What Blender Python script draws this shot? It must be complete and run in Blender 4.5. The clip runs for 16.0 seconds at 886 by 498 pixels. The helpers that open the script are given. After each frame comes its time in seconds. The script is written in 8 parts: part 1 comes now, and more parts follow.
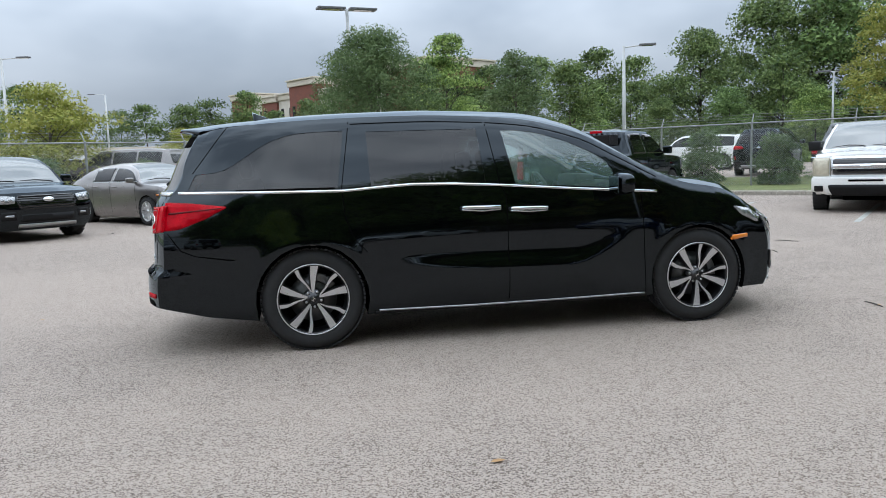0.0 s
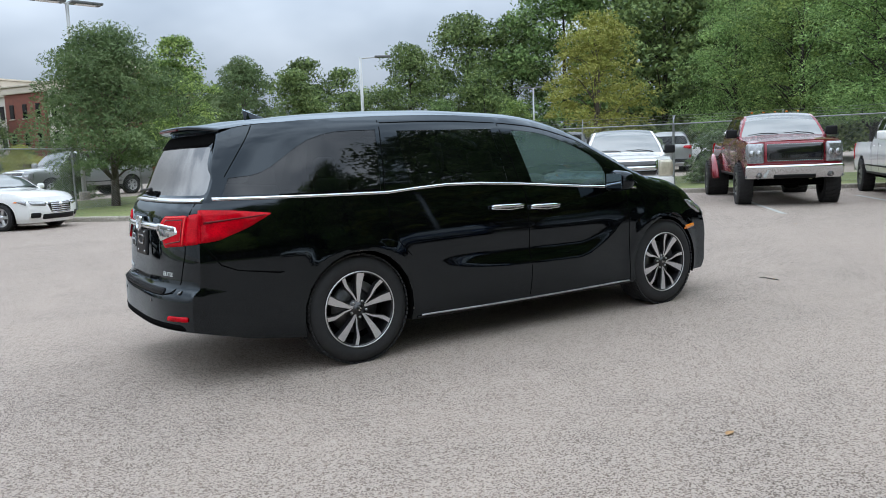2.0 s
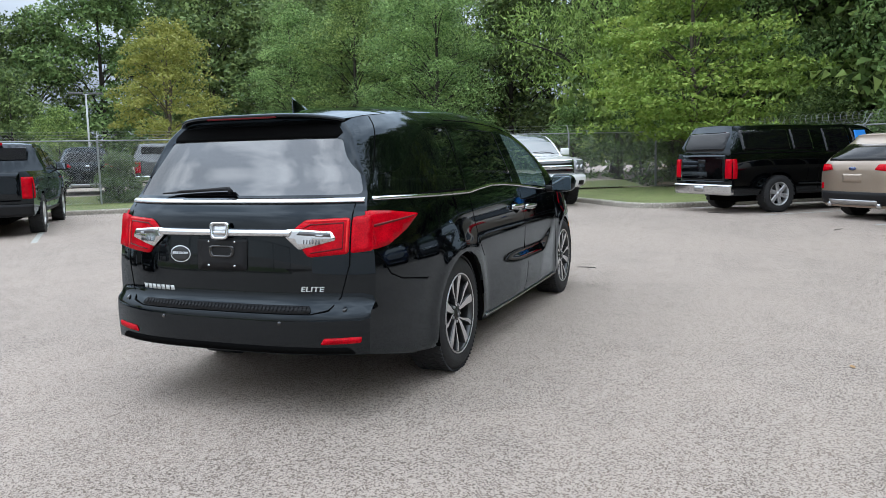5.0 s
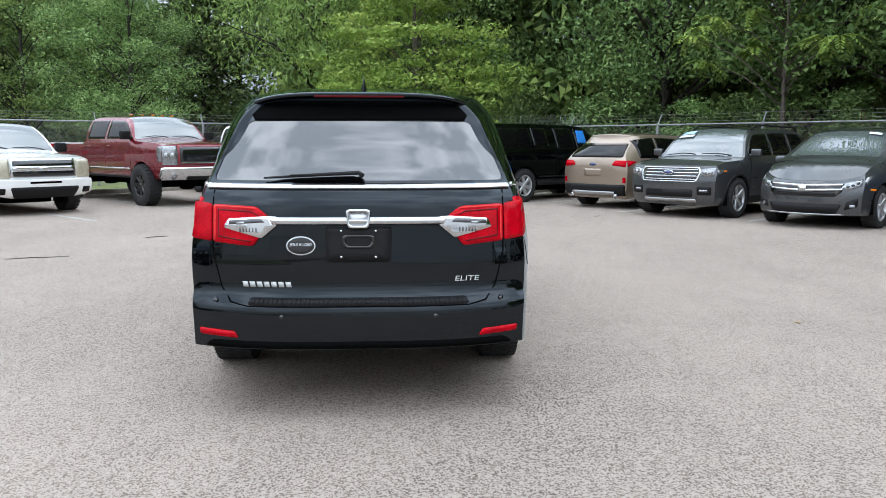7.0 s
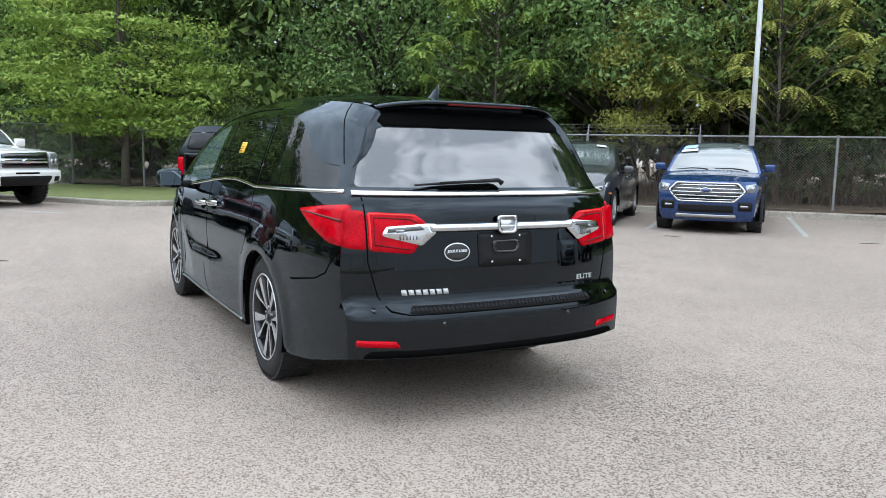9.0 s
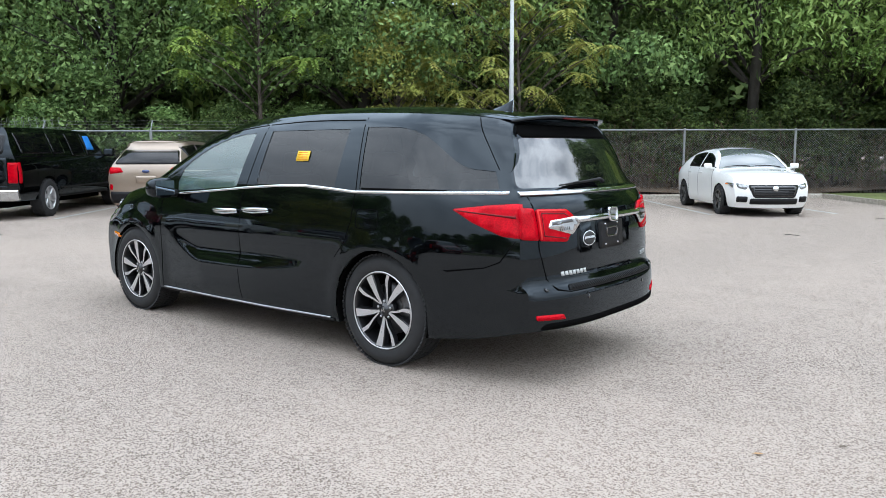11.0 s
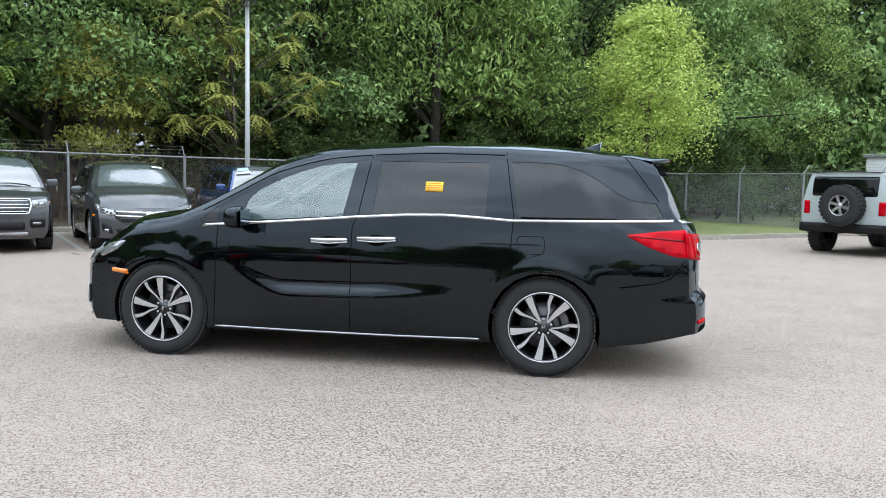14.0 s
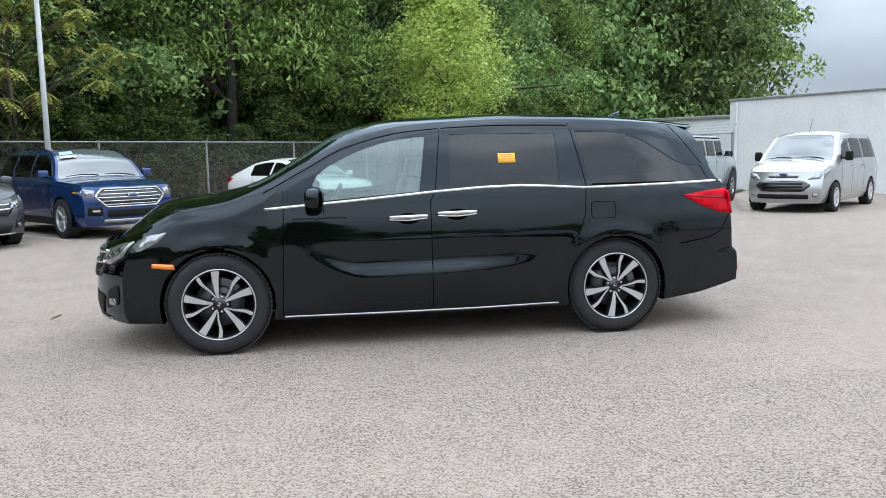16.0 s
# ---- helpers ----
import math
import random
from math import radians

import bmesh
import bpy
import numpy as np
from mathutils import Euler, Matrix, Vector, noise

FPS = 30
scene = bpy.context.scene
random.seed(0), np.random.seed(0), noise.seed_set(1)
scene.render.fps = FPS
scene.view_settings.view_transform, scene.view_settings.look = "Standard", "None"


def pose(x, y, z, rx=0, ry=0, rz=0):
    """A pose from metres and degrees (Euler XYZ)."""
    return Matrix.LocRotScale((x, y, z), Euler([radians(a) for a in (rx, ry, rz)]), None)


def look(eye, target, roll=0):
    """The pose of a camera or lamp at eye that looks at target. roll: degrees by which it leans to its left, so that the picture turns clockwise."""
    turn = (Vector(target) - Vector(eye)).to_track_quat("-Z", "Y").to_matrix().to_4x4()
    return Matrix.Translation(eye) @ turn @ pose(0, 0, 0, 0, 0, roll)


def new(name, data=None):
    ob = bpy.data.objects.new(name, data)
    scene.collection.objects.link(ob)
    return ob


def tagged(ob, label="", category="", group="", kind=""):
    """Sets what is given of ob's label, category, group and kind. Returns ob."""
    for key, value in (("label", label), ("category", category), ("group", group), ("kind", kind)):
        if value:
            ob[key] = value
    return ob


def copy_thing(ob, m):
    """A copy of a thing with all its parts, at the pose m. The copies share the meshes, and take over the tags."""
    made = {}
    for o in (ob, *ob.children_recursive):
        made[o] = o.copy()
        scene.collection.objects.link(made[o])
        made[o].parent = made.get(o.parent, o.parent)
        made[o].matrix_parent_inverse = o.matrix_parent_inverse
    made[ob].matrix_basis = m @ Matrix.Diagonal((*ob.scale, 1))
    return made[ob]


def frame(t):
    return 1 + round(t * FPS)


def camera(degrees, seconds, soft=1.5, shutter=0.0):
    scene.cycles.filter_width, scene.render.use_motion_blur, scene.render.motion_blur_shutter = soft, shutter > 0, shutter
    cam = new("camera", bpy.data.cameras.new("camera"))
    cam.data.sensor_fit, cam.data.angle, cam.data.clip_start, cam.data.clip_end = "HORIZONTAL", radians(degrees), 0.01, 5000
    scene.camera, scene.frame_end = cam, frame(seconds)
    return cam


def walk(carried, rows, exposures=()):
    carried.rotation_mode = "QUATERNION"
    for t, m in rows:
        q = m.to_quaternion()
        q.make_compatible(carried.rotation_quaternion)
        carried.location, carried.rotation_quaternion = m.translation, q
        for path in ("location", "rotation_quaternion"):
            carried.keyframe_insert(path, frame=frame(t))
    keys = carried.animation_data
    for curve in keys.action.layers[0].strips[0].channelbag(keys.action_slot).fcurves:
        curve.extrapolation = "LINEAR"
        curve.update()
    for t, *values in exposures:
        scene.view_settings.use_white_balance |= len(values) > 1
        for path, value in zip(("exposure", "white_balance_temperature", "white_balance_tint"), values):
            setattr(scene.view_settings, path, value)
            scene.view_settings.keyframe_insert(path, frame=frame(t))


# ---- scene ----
cam = camera(59.6, 16.0, 0.9)
PATH = [
    (0, (-1.56, -6.523, 1.361), (-1.203, -4.57, 1.125), -1.9),
    (0.5, (-2.153, -6.322, 1.365), (-1.593, -4.416, 1.136), -2.3),
    (1, (-2.746, -6.172, 1.37), (-1.991, -4.333, 1.15), -2.7),
    (1.5, (-3.288, -5.874, 1.369), (-2.37, -4.112, 1.144), -2.5),
    (2, (-3.806, -5.565, 1.375), (-2.728, -3.897, 1.136), -2.3),
    (2.5, (-4.283, -5.168, 1.371), (-3.065, -3.602, 1.123), -2.5),
    (3, (-4.771, -4.769, 1.376), (-3.434, -3.303, 1.126), -2.3),
    (3.5, (-5.171, -4.285, 1.371), (-3.688, -2.963, 1.139), -2.8),
    (4, (-5.55, -3.772, 1.378), (-3.923, -2.632, 1.146), -2.6),
    (6.5, (-6.475, -0.827, 1.368), (-4.493, -0.733, 1.12), 0.2),
    (7, (-6.491, -0.201, 1.361), (-4.511, -0.314, 1.098), 0.1),
    (7.5, (-6.462, 0.398, 1.358), (-4.509, 0.063, 1.087), -0.3),
    (8, (-6.379, 1.002, 1.352), (-4.47, 0.463, 1.097), 0.1),
    (8.5, (-6.225, 1.59, 1.35), (-4.388, 0.839, 1.102), 0.8),
    (9, (-6.01, 2.192, 1.356), (-4.267, 1.242, 1.114), 1.1),
    (11.5, (-4.502, 5.084, 1.425), (-3.401, 3.429, 1.2), -0.8),
    (12, (-3.974, 5.506, 1.424), (-3.012, 3.761, 1.245), -1.4),
    (12.5, (-3.457, 5.913, 1.419), (-2.638, 4.097, 1.247), -1.3),
    (13, (-2.851, 6.23, 1.415), (-2.204, 4.348, 1.215), -0.7),
    (13.5, (-2.256, 6.493, 1.421), (-1.776, 4.563, 1.219), -0.4),
    (14, (-1.661, 6.568, 1.407), (-1.341, 4.602, 1.237), 1.2),
    (14.5, (-1.065, 6.687, 1.383), (-0.922, 4.699, 1.223), 1.9),
    (15, (-0.454, 6.672, 1.384), (-0.492, 4.682, 1.193), 1.3),
    (15.5, (0.186, 6.699, 1.399), (-0.012, 4.72, 1.186), 0.3),
    (16, (0.814, 6.603, 1.394), (0.485, 4.645, 1.158), -1.1),
]
walk(cam, [(t, look(eye, target, roll)) for t, eye, target, roll in PATH], [(0.0, 0.27), (4.0, 0.38), (6.5, 0.55), (9.0, 0.62), (11.5, 0.70), (14.0, 0.72), (16.0, 0.56)])

# ---- light ----
world = bpy.data.worlds.new("overcast_sky")
scene.world = world
world.use_nodes = True
_n, _l = world.node_tree.nodes, world.node_tree.links
_n.clear()
_out, _bg = _n.new("ShaderNodeOutputWorld"), _n.new("ShaderNodeBackground")
_sky = _n.new("ShaderNodeTexSky")
_sky.sky_type, _sky.sun_disc, _sky.sun_elevation, _sky.sun_rotation = "NISHITA", False, radians(80), radians(286)
_sky.air_density, _sky.dust_density = 1.0, 3.0
_dim = _n.new("ShaderNodeVectorMath")
_dim.operation, _dim.inputs[3].default_value = "SCALE", 0.42
_co, _map = _n.new("ShaderNodeTexCoord"), _n.new("ShaderNodeMapping")
_map.inputs["Scale"].default_value = (1.0, 1.0, 1.9)
_cloud, _ramp, _mix = _n.new("ShaderNodeTexNoise"), _n.new("ShaderNodeValToRGB"), _n.new("ShaderNodeMix")
_cloud.inputs["Scale"].default_value, _cloud.inputs["Detail"].default_value, _cloud.inputs["Roughness"].default_value = 3.0, 4, 0.5
_ramp.color_ramp.elements[0].position, _ramp.color_ramp.elements[0].color = 0.40, (3.4, 4.2, 5.3, 1)
_ramp.color_ramp.elements[1].position, _ramp.color_ramp.elements[1].color = 0.60, (7.1, 8.1, 9.4, 1)
_mix.data_type, _mix.inputs[0].default_value = "RGBA", 0.93
_l.new(_co.outputs["Generated"], _map.inputs[0])
_l.new(_map.outputs[0], _cloud.inputs["Vector"])
_sep0, _low, _fade = _n.new("ShaderNodeSeparateXYZ"), _n.new("ShaderNodeMapRange"), _n.new("ShaderNodeMix")
_low.inputs[1].default_value, _low.inputs[2].default_value, _low.inputs[3].default_value = 0.05, 0.5, 0.22
_fade.inputs[2].default_value = 0.5
_l.new(_co.outputs["Generated"], _sep0.inputs[0])
_l.new(_sep0.outputs[2], _low.inputs[0])
_l.new(_low.outputs[0], _fade.inputs[0])
_l.new(_cloud.outputs[0], _fade.inputs[3])
_l.new(_fade.outputs[0], _ramp.inputs[0])
_l.new(_sky.outputs[0], _dim.inputs[0])
_l.new(_dim.outputs[0], _mix.inputs[6])
_l.new(_ramp.outputs[0], _mix.inputs[7])
_sep, _ov, _vm = _n.new("ShaderNodeSeparateXYZ"), _n.new("ShaderNodeMapRange"), _n.new("ShaderNodeVectorMath")
_ov.inputs[1].default_value, _ov.inputs[2].default_value, _ov.inputs[3].default_value, _ov.inputs[4].default_value = 0.08, 0.6, 0.83, 3.6
_vm.operation = "SCALE"
_l.new(_co.outputs["Generated"], _sep.inputs[0])
_l.new(_sep.outputs[2], _ov.inputs[0])
_l.new(_mix.outputs[2], _vm.inputs[0])
_l.new(_ov.outputs[0], _vm.inputs[3])
_l.new(_vm.outputs[0], _bg.inputs[0])
_bg.inputs[1].default_value = 0.078
_l.new(_bg.outputs[0], _out.inputs[0])
sun = bpy.data.lights.new("sun", "SUN")
sun.energy, sun.angle, sun.color = 0.55, radians(170), (1.0, 0.86, 0.62)
new("sun", sun).matrix_world = look((-7, 2, 40), (0, 0, 0))



# ---- materials ----
def mat(name, color, rough=0.5, metal=0.0, coat=0.0, spec=0.5, vary=0.0, scale=8.0, bump=0.0, bscale=60.0, second=None, trans=0.0, emit=None, rvary=0.0):
    m = bpy.data.materials.new(name)
    m.use_nodes = True
    n, l = m.node_tree.nodes, m.node_tree.links
    b = n["Principled BSDF"]
    b.inputs["Base Color"].default_value = (*color, 1)
    b.inputs["Roughness"].default_value = rough
    b.inputs["Metallic"].default_value = metal
    b.inputs["Coat Weight"].default_value = coat
    b.inputs["Coat Roughness"].default_value = 0.03
    b.inputs["Specular IOR Level"].default_value = spec
    b.inputs["Transmission Weight"].default_value = trans
    if emit:
        b.inputs["Emission Color"].default_value, b.inputs["Emission Strength"].default_value = (*color, 1), emit
    co = n.new("ShaderNodeTexCoord")
    if vary or second:
        a, c = n.new("ShaderNodeTexNoise"), n.new("ShaderNodeTexNoise")
        a.inputs["Scale"].default_value, c.inputs["Scale"].default_value = scale, scale * 9
        a.inputs["Detail"].default_value, c.inputs["Detail"].default_value = 5, 4
        mx, rp = n.new("ShaderNodeMix"), n.new("ShaderNodeMapRange")
        sm = n.new("ShaderNodeMath")
        sm.operation = "ADD"
        rp.inputs[1].default_value, rp.inputs[2].default_value = 0.75, 1.25
        mx.data_type = "RGBA"
        other = second or tuple(v * (1 - vary) for v in color)
        mx.inputs[6].default_value, mx.inputs[7].default_value = (*color, 1), (*other, 1)
        for tx in (a, c):
            l.new(co.outputs["Object"], tx.inputs["Vector"])
        l.new(a.outputs[0], sm.inputs[0])
        l.new(c.outputs[0], sm.inputs[1])
        l.new(sm.outputs[0], rp.inputs[0])
        l.new(rp.outputs[0], mx.inputs[0])
        l.new(mx.outputs[2], b.inputs["Base Color"])
        if rvary:
            rr = n.new("ShaderNodeMapRange")
            rr.inputs[1].default_value, rr.inputs[2].default_value = 0.7, 1.3
            rr.inputs[3].default_value, rr.inputs[4].default_value = max(0, rough - rvary), rough + rvary
            l.new(sm.outputs[0], rr.inputs[0])
            l.new(rr.outputs[0], b.inputs["Roughness"])
    if bump:
        d, bp = n.new("ShaderNodeTexNoise"), n.new("ShaderNodeBump")
        d.inputs["Scale"].default_value, d.inputs["Detail"].default_value = bscale, 4
        bp.inputs["Strength"].default_value, bp.inputs["Distance"].default_value = bump, 0.02
        l.new(co.outputs["Object"], d.inputs["Vector"])
        l.new(d.outputs[0], bp.inputs["Height"])
        l.new(bp.outputs[0], b.inputs["Normal"])
    return m


def paint(name, color, metal=0.0, rough=0.25, index=1.5):
    m = mat(name, color, rough, metal, coat=1.0, spec=0.5 if metal else 0.02, vary=0.06, scale=3.0, rvary=0.04)
    m.node_tree.nodes["Principled BSDF"].inputs["Coat IOR"].default_value = index
    return m


def black_gloss(name, index, sheen=(0.80, 0.91, 1.0)):
    """Deep black lacquer: next to no base colour, a mirror-like coat whose strength grows towards glancing views, faint dust."""
    m = bpy.data.materials.new(name)
    m.use_nodes = True
    n, l = m.node_tree.nodes, m.node_tree.links
    n.remove(n["Principled BSDF"])
    d, g, f, x = n.new("ShaderNodeBsdfDiffuse"), n.new("ShaderNodeBsdfGlossy"), n.new("ShaderNodeFresnel"), n.new("ShaderNodeMixShader")
    co, nz, mr, diffuse_tint = n.new("ShaderNodeTexCoord"), n.new("ShaderNodeTexNoise"), n.new("ShaderNodeMapRange"), n.new("ShaderNodeMix")
    nz.inputs["Scale"].default_value, nz.inputs["Detail"].default_value = 4.0, 8
    mr.inputs[1].default_value, mr.inputs[2].default_value, mr.inputs[4].default_value = 0.45, 0.75, 1.0
    diffuse_tint.data_type = "RGBA"
    diffuse_tint.inputs[6].default_value, diffuse_tint.inputs[7].default_value = (0.0006, 0.0008, 0.0011, 1), (0.0026, 0.0026, 0.0026, 1)
    g.inputs[0].default_value, g.inputs["Roughness"].default_value, f.inputs["IOR"].default_value = (*sheen, 1), 0.035, index
    l.new(co.outputs["Object"], nz.inputs["Vector"])
    l.new(nz.outputs[0], mr.inputs[0])
    l.new(mr.outputs[0], diffuse_tint.inputs[0])
    l.new(diffuse_tint.outputs[2], d.inputs[0])
    l.new(f.outputs[0], x.inputs[0])
    l.new(d.outputs[0], x.inputs[1])
    l.new(g.outputs[0], x.inputs[2])
    l.new(x.outputs[0], n["Material Output"].inputs[0])
    return m


def glass(name, tint, clear, index=1.6, diffuse_tint=(0.004, 0.004, 0.005)):
    """A window pane: clear gives the share of light that passes, tint its colour; the last colour fills the rest, on
    some panes with sky brightness painted in.
    """
    m = bpy.data.materials.new(name)
    m.use_nodes = True
    n, l = m.node_tree.nodes, m.node_tree.links
    n.remove(n["Principled BSDF"])
    t, g, d, f = n.new("ShaderNodeBsdfTransparent"), n.new("ShaderNodeBsdfGlossy"), n.new("ShaderNodeBsdfDiffuse"), n.new("ShaderNodeFresnel")
    a, b = n.new("ShaderNodeMixShader"), n.new("ShaderNodeMixShader")
    t.inputs[0].default_value, d.inputs[0].default_value = (*tint, 1), (*diffuse_tint, 1)
    g.inputs["Roughness"].default_value, f.inputs["IOR"].default_value = 0.01, index
    a.inputs[0].default_value = clear
    l.new(d.outputs[0], a.inputs[1])
    l.new(t.outputs[0], a.inputs[2])
    l.new(f.outputs[0], b.inputs[0])
    l.new(a.outputs[0], b.inputs[1])
    l.new(g.outputs[0], b.inputs[2])
    l.new(b.outputs[0], n["Material Output"].inputs[0])
    return m


def ground_mat(name, c1, c2, c3, grain, fine, bump):
    """Loose mineral ground: broad stains, mid blotches, fine aggregate."""
    m = bpy.data.materials.new(name)
    m.use_nodes = True
    n, l = m.node_tree.nodes, m.node_tree.links
    b = n["Principled BSDF"]
    b.inputs["Roughness"].default_value, b.inputs["Specular IOR Level"].default_value = 0.85, 0.3
    co = n.new("ShaderNodeTexCoord")

    def tex(kind, scale, detail=5):
        t = n.new(kind)
        t.inputs["Scale"].default_value = scale
        if "Detail" in t.inputs:
            t.inputs["Detail"].default_value = detail
        l.new(co.outputs["Object"], t.inputs["Vector"])
        return t

    broad, mid, small, stones = tex("ShaderNodeTexNoise", 0.22), tex("ShaderNodeTexNoise", 2.2), tex("ShaderNodeTexNoise", grain), tex("ShaderNodeTexVoronoi", fine)
    sm, rp = n.new("ShaderNodeMath"), n.new("ShaderNodeMapRange")
    sm.operation = "MULTIPLY_ADD"
    sm.inputs[1].default_value = 0.55
    l.new(mid.outputs[0], sm.inputs[0])
    l.new(broad.outputs[0], sm.inputs[2])
    mp, streak, s2 = n.new("ShaderNodeMapping"), n.new("ShaderNodeTexNoise"), n.new("ShaderNodeMath")
    mp.inputs["Rotation"].default_value, mp.inputs["Scale"].default_value = (0, 0, radians(-41)), (0.22, 1.6, 1)
    streak.inputs["Scale"].default_value, streak.inputs["Detail"].default_value, streak.inputs["Roughness"].default_value = 1.0, 6, 0.65
    l.new(co.outputs["Object"], mp.inputs[0])
    l.new(mp.outputs[0], streak.inputs["Vector"])
    s2.operation = "MULTIPLY_ADD"
    s2.inputs[1].default_value = 0.5
    l.new(streak.outputs[0], s2.inputs[0])
    l.new(sm.outputs[0], s2.inputs[2])
    rp.inputs[1].default_value, rp.inputs[2].default_value = 0.9, 1.14
    l.new(s2.outputs[0], rp.inputs[0])
    x = n.new("ShaderNodeMix")
    x.data_type = "RGBA"
    x.inputs[6].default_value, x.inputs[7].default_value = (*c1, 1), (*c2, 1)
    l.new(rp.outputs[0], x.inputs[0])
    y, r2 = n.new("ShaderNodeMix"), n.new("ShaderNodeMapRange")
    y.data_type, y.blend_type = "RGBA", "MULTIPLY"
    y.inputs[0].default_value = 1.0
    r2.inputs[1].default_value, r2.inputs[2].default_value, r2.inputs[3].default_value, r2.inputs[4].default_value = 0.32, 0.68, 0.5, 1.48
    l.new(small.outputs[0], r2.inputs[0])
    l.new(x.outputs[2], y.inputs[6])
    l.new(r2.outputs[0], y.inputs[7])
    z, r3 = n.new("ShaderNodeMix"), n.new("ShaderNodeMapRange")
    z.data_type = "RGBA"
    z.inputs[7].default_value = (*c3, 1)
    sep = n.new("ShaderNodeSeparateColor")
    l.new(stones.outputs["Color"], sep.inputs[0])
    r3.inputs[1].default_value, r3.inputs[2].default_value, r3.inputs[4].default_value = 0.72, 0.95, 0.75
    l.new(sep.outputs[0], r3.inputs[0])
    l.new(r3.outputs[0], z.inputs[0])
    pit, r4 = n.new("ShaderNodeMix"), n.new("ShaderNodeMapRange")
    pit.data_type = "RGBA"
    pit.inputs[7].default_value = (*(v * 0.33 for v in c1), 1)
    r4.inputs[1].default_value, r4.inputs[2].default_value, r4.inputs[3].default_value, r4.inputs[4].default_value = 0.06, 0.24, 0.7, 0.0
    l.new(sep.outputs[1], r4.inputs[0])
    l.new(r4.outputs[0], pit.inputs[0])
    l.new(y.outputs[2], pit.inputs[6])
    l.new(pit.outputs[2], z.inputs[6])
    l.new(z.outputs[2], b.inputs["Base Color"])
    bp = n.new("ShaderNodeBump")
    bp.inputs["Strength"].default_value, bp.inputs["Distance"].default_value = bump, 0.01
    l.new(small.outputs[0], bp.inputs["Height"])
    l.new(bp.outputs[0], b.inputs["Normal"])
    return m


def leaf_mat(name, c1, c2, c3, low=0.93, high=1.08):
    """Foliage: every leaf has its own tint, and some light passes through it."""
    m = bpy.data.materials.new(name)
    m.use_nodes = True
    n, l = m.node_tree.nodes, m.node_tree.links
    b = n["Principled BSDF"]
    g, r = n.new("ShaderNodeNewGeometry"), n.new("ShaderNodeValToRGB")
    co, nz, ad = n.new("ShaderNodeTexCoord"), n.new("ShaderNodeTexNoise"), n.new("ShaderNodeMath")
    nz.inputs["Scale"].default_value, nz.inputs["Detail"].default_value = 0.75, 3
    ad.operation = "MULTIPLY_ADD"
    ad.inputs[1].default_value = 0.45
    l.new(co.outputs["Object"], nz.inputs["Vector"])
    l.new(g.outputs["Random Per Island"], ad.inputs[0])
    l.new(nz.outputs[0], ad.inputs[2])
    r.color_ramp.elements[0].position, r.color_ramp.elements[0].color = 0.4, (*c1, 1)
    r.color_ramp.elements[1].position, r.color_ramp.elements[1].color = 1.0, (*c3, 1)
    e = r.color_ramp.elements.new(0.7)
    e.color = (*c2, 1)
    l.new(ad.outputs[0], r.inputs[0])
    info, span, tone = n.new("ShaderNodeObjectInfo"), n.new("ShaderNodeMapRange"), n.new("ShaderNodeVectorMath")
    span.inputs[3].default_value, span.inputs[4].default_value = low, high
    tone.operation = "SCALE"
    l.new(info.outputs["Random"], span.inputs[0])
    l.new(r.outputs[0], tone.inputs[0])
    l.new(span.outputs[0], tone.inputs[3])
    l.new(tone.outputs[0], b.inputs["Base Color"])
    b.inputs["Roughness"].default_value, b.inputs["Specular IOR Level"].default_value = 0.55, 0.15
    t, x = n.new("ShaderNodeBsdfTranslucent"), n.new("ShaderNodeMixShader")
    x.inputs[0].default_value = 0.22
    l.new(tone.outputs[0], t.inputs[0])
    l.new(b.outputs[0], x.inputs[1])
    l.new(t.outputs[0], x.inputs[2])
    l.new(x.outputs[0], n["Material Output"].inputs[0])
    return m


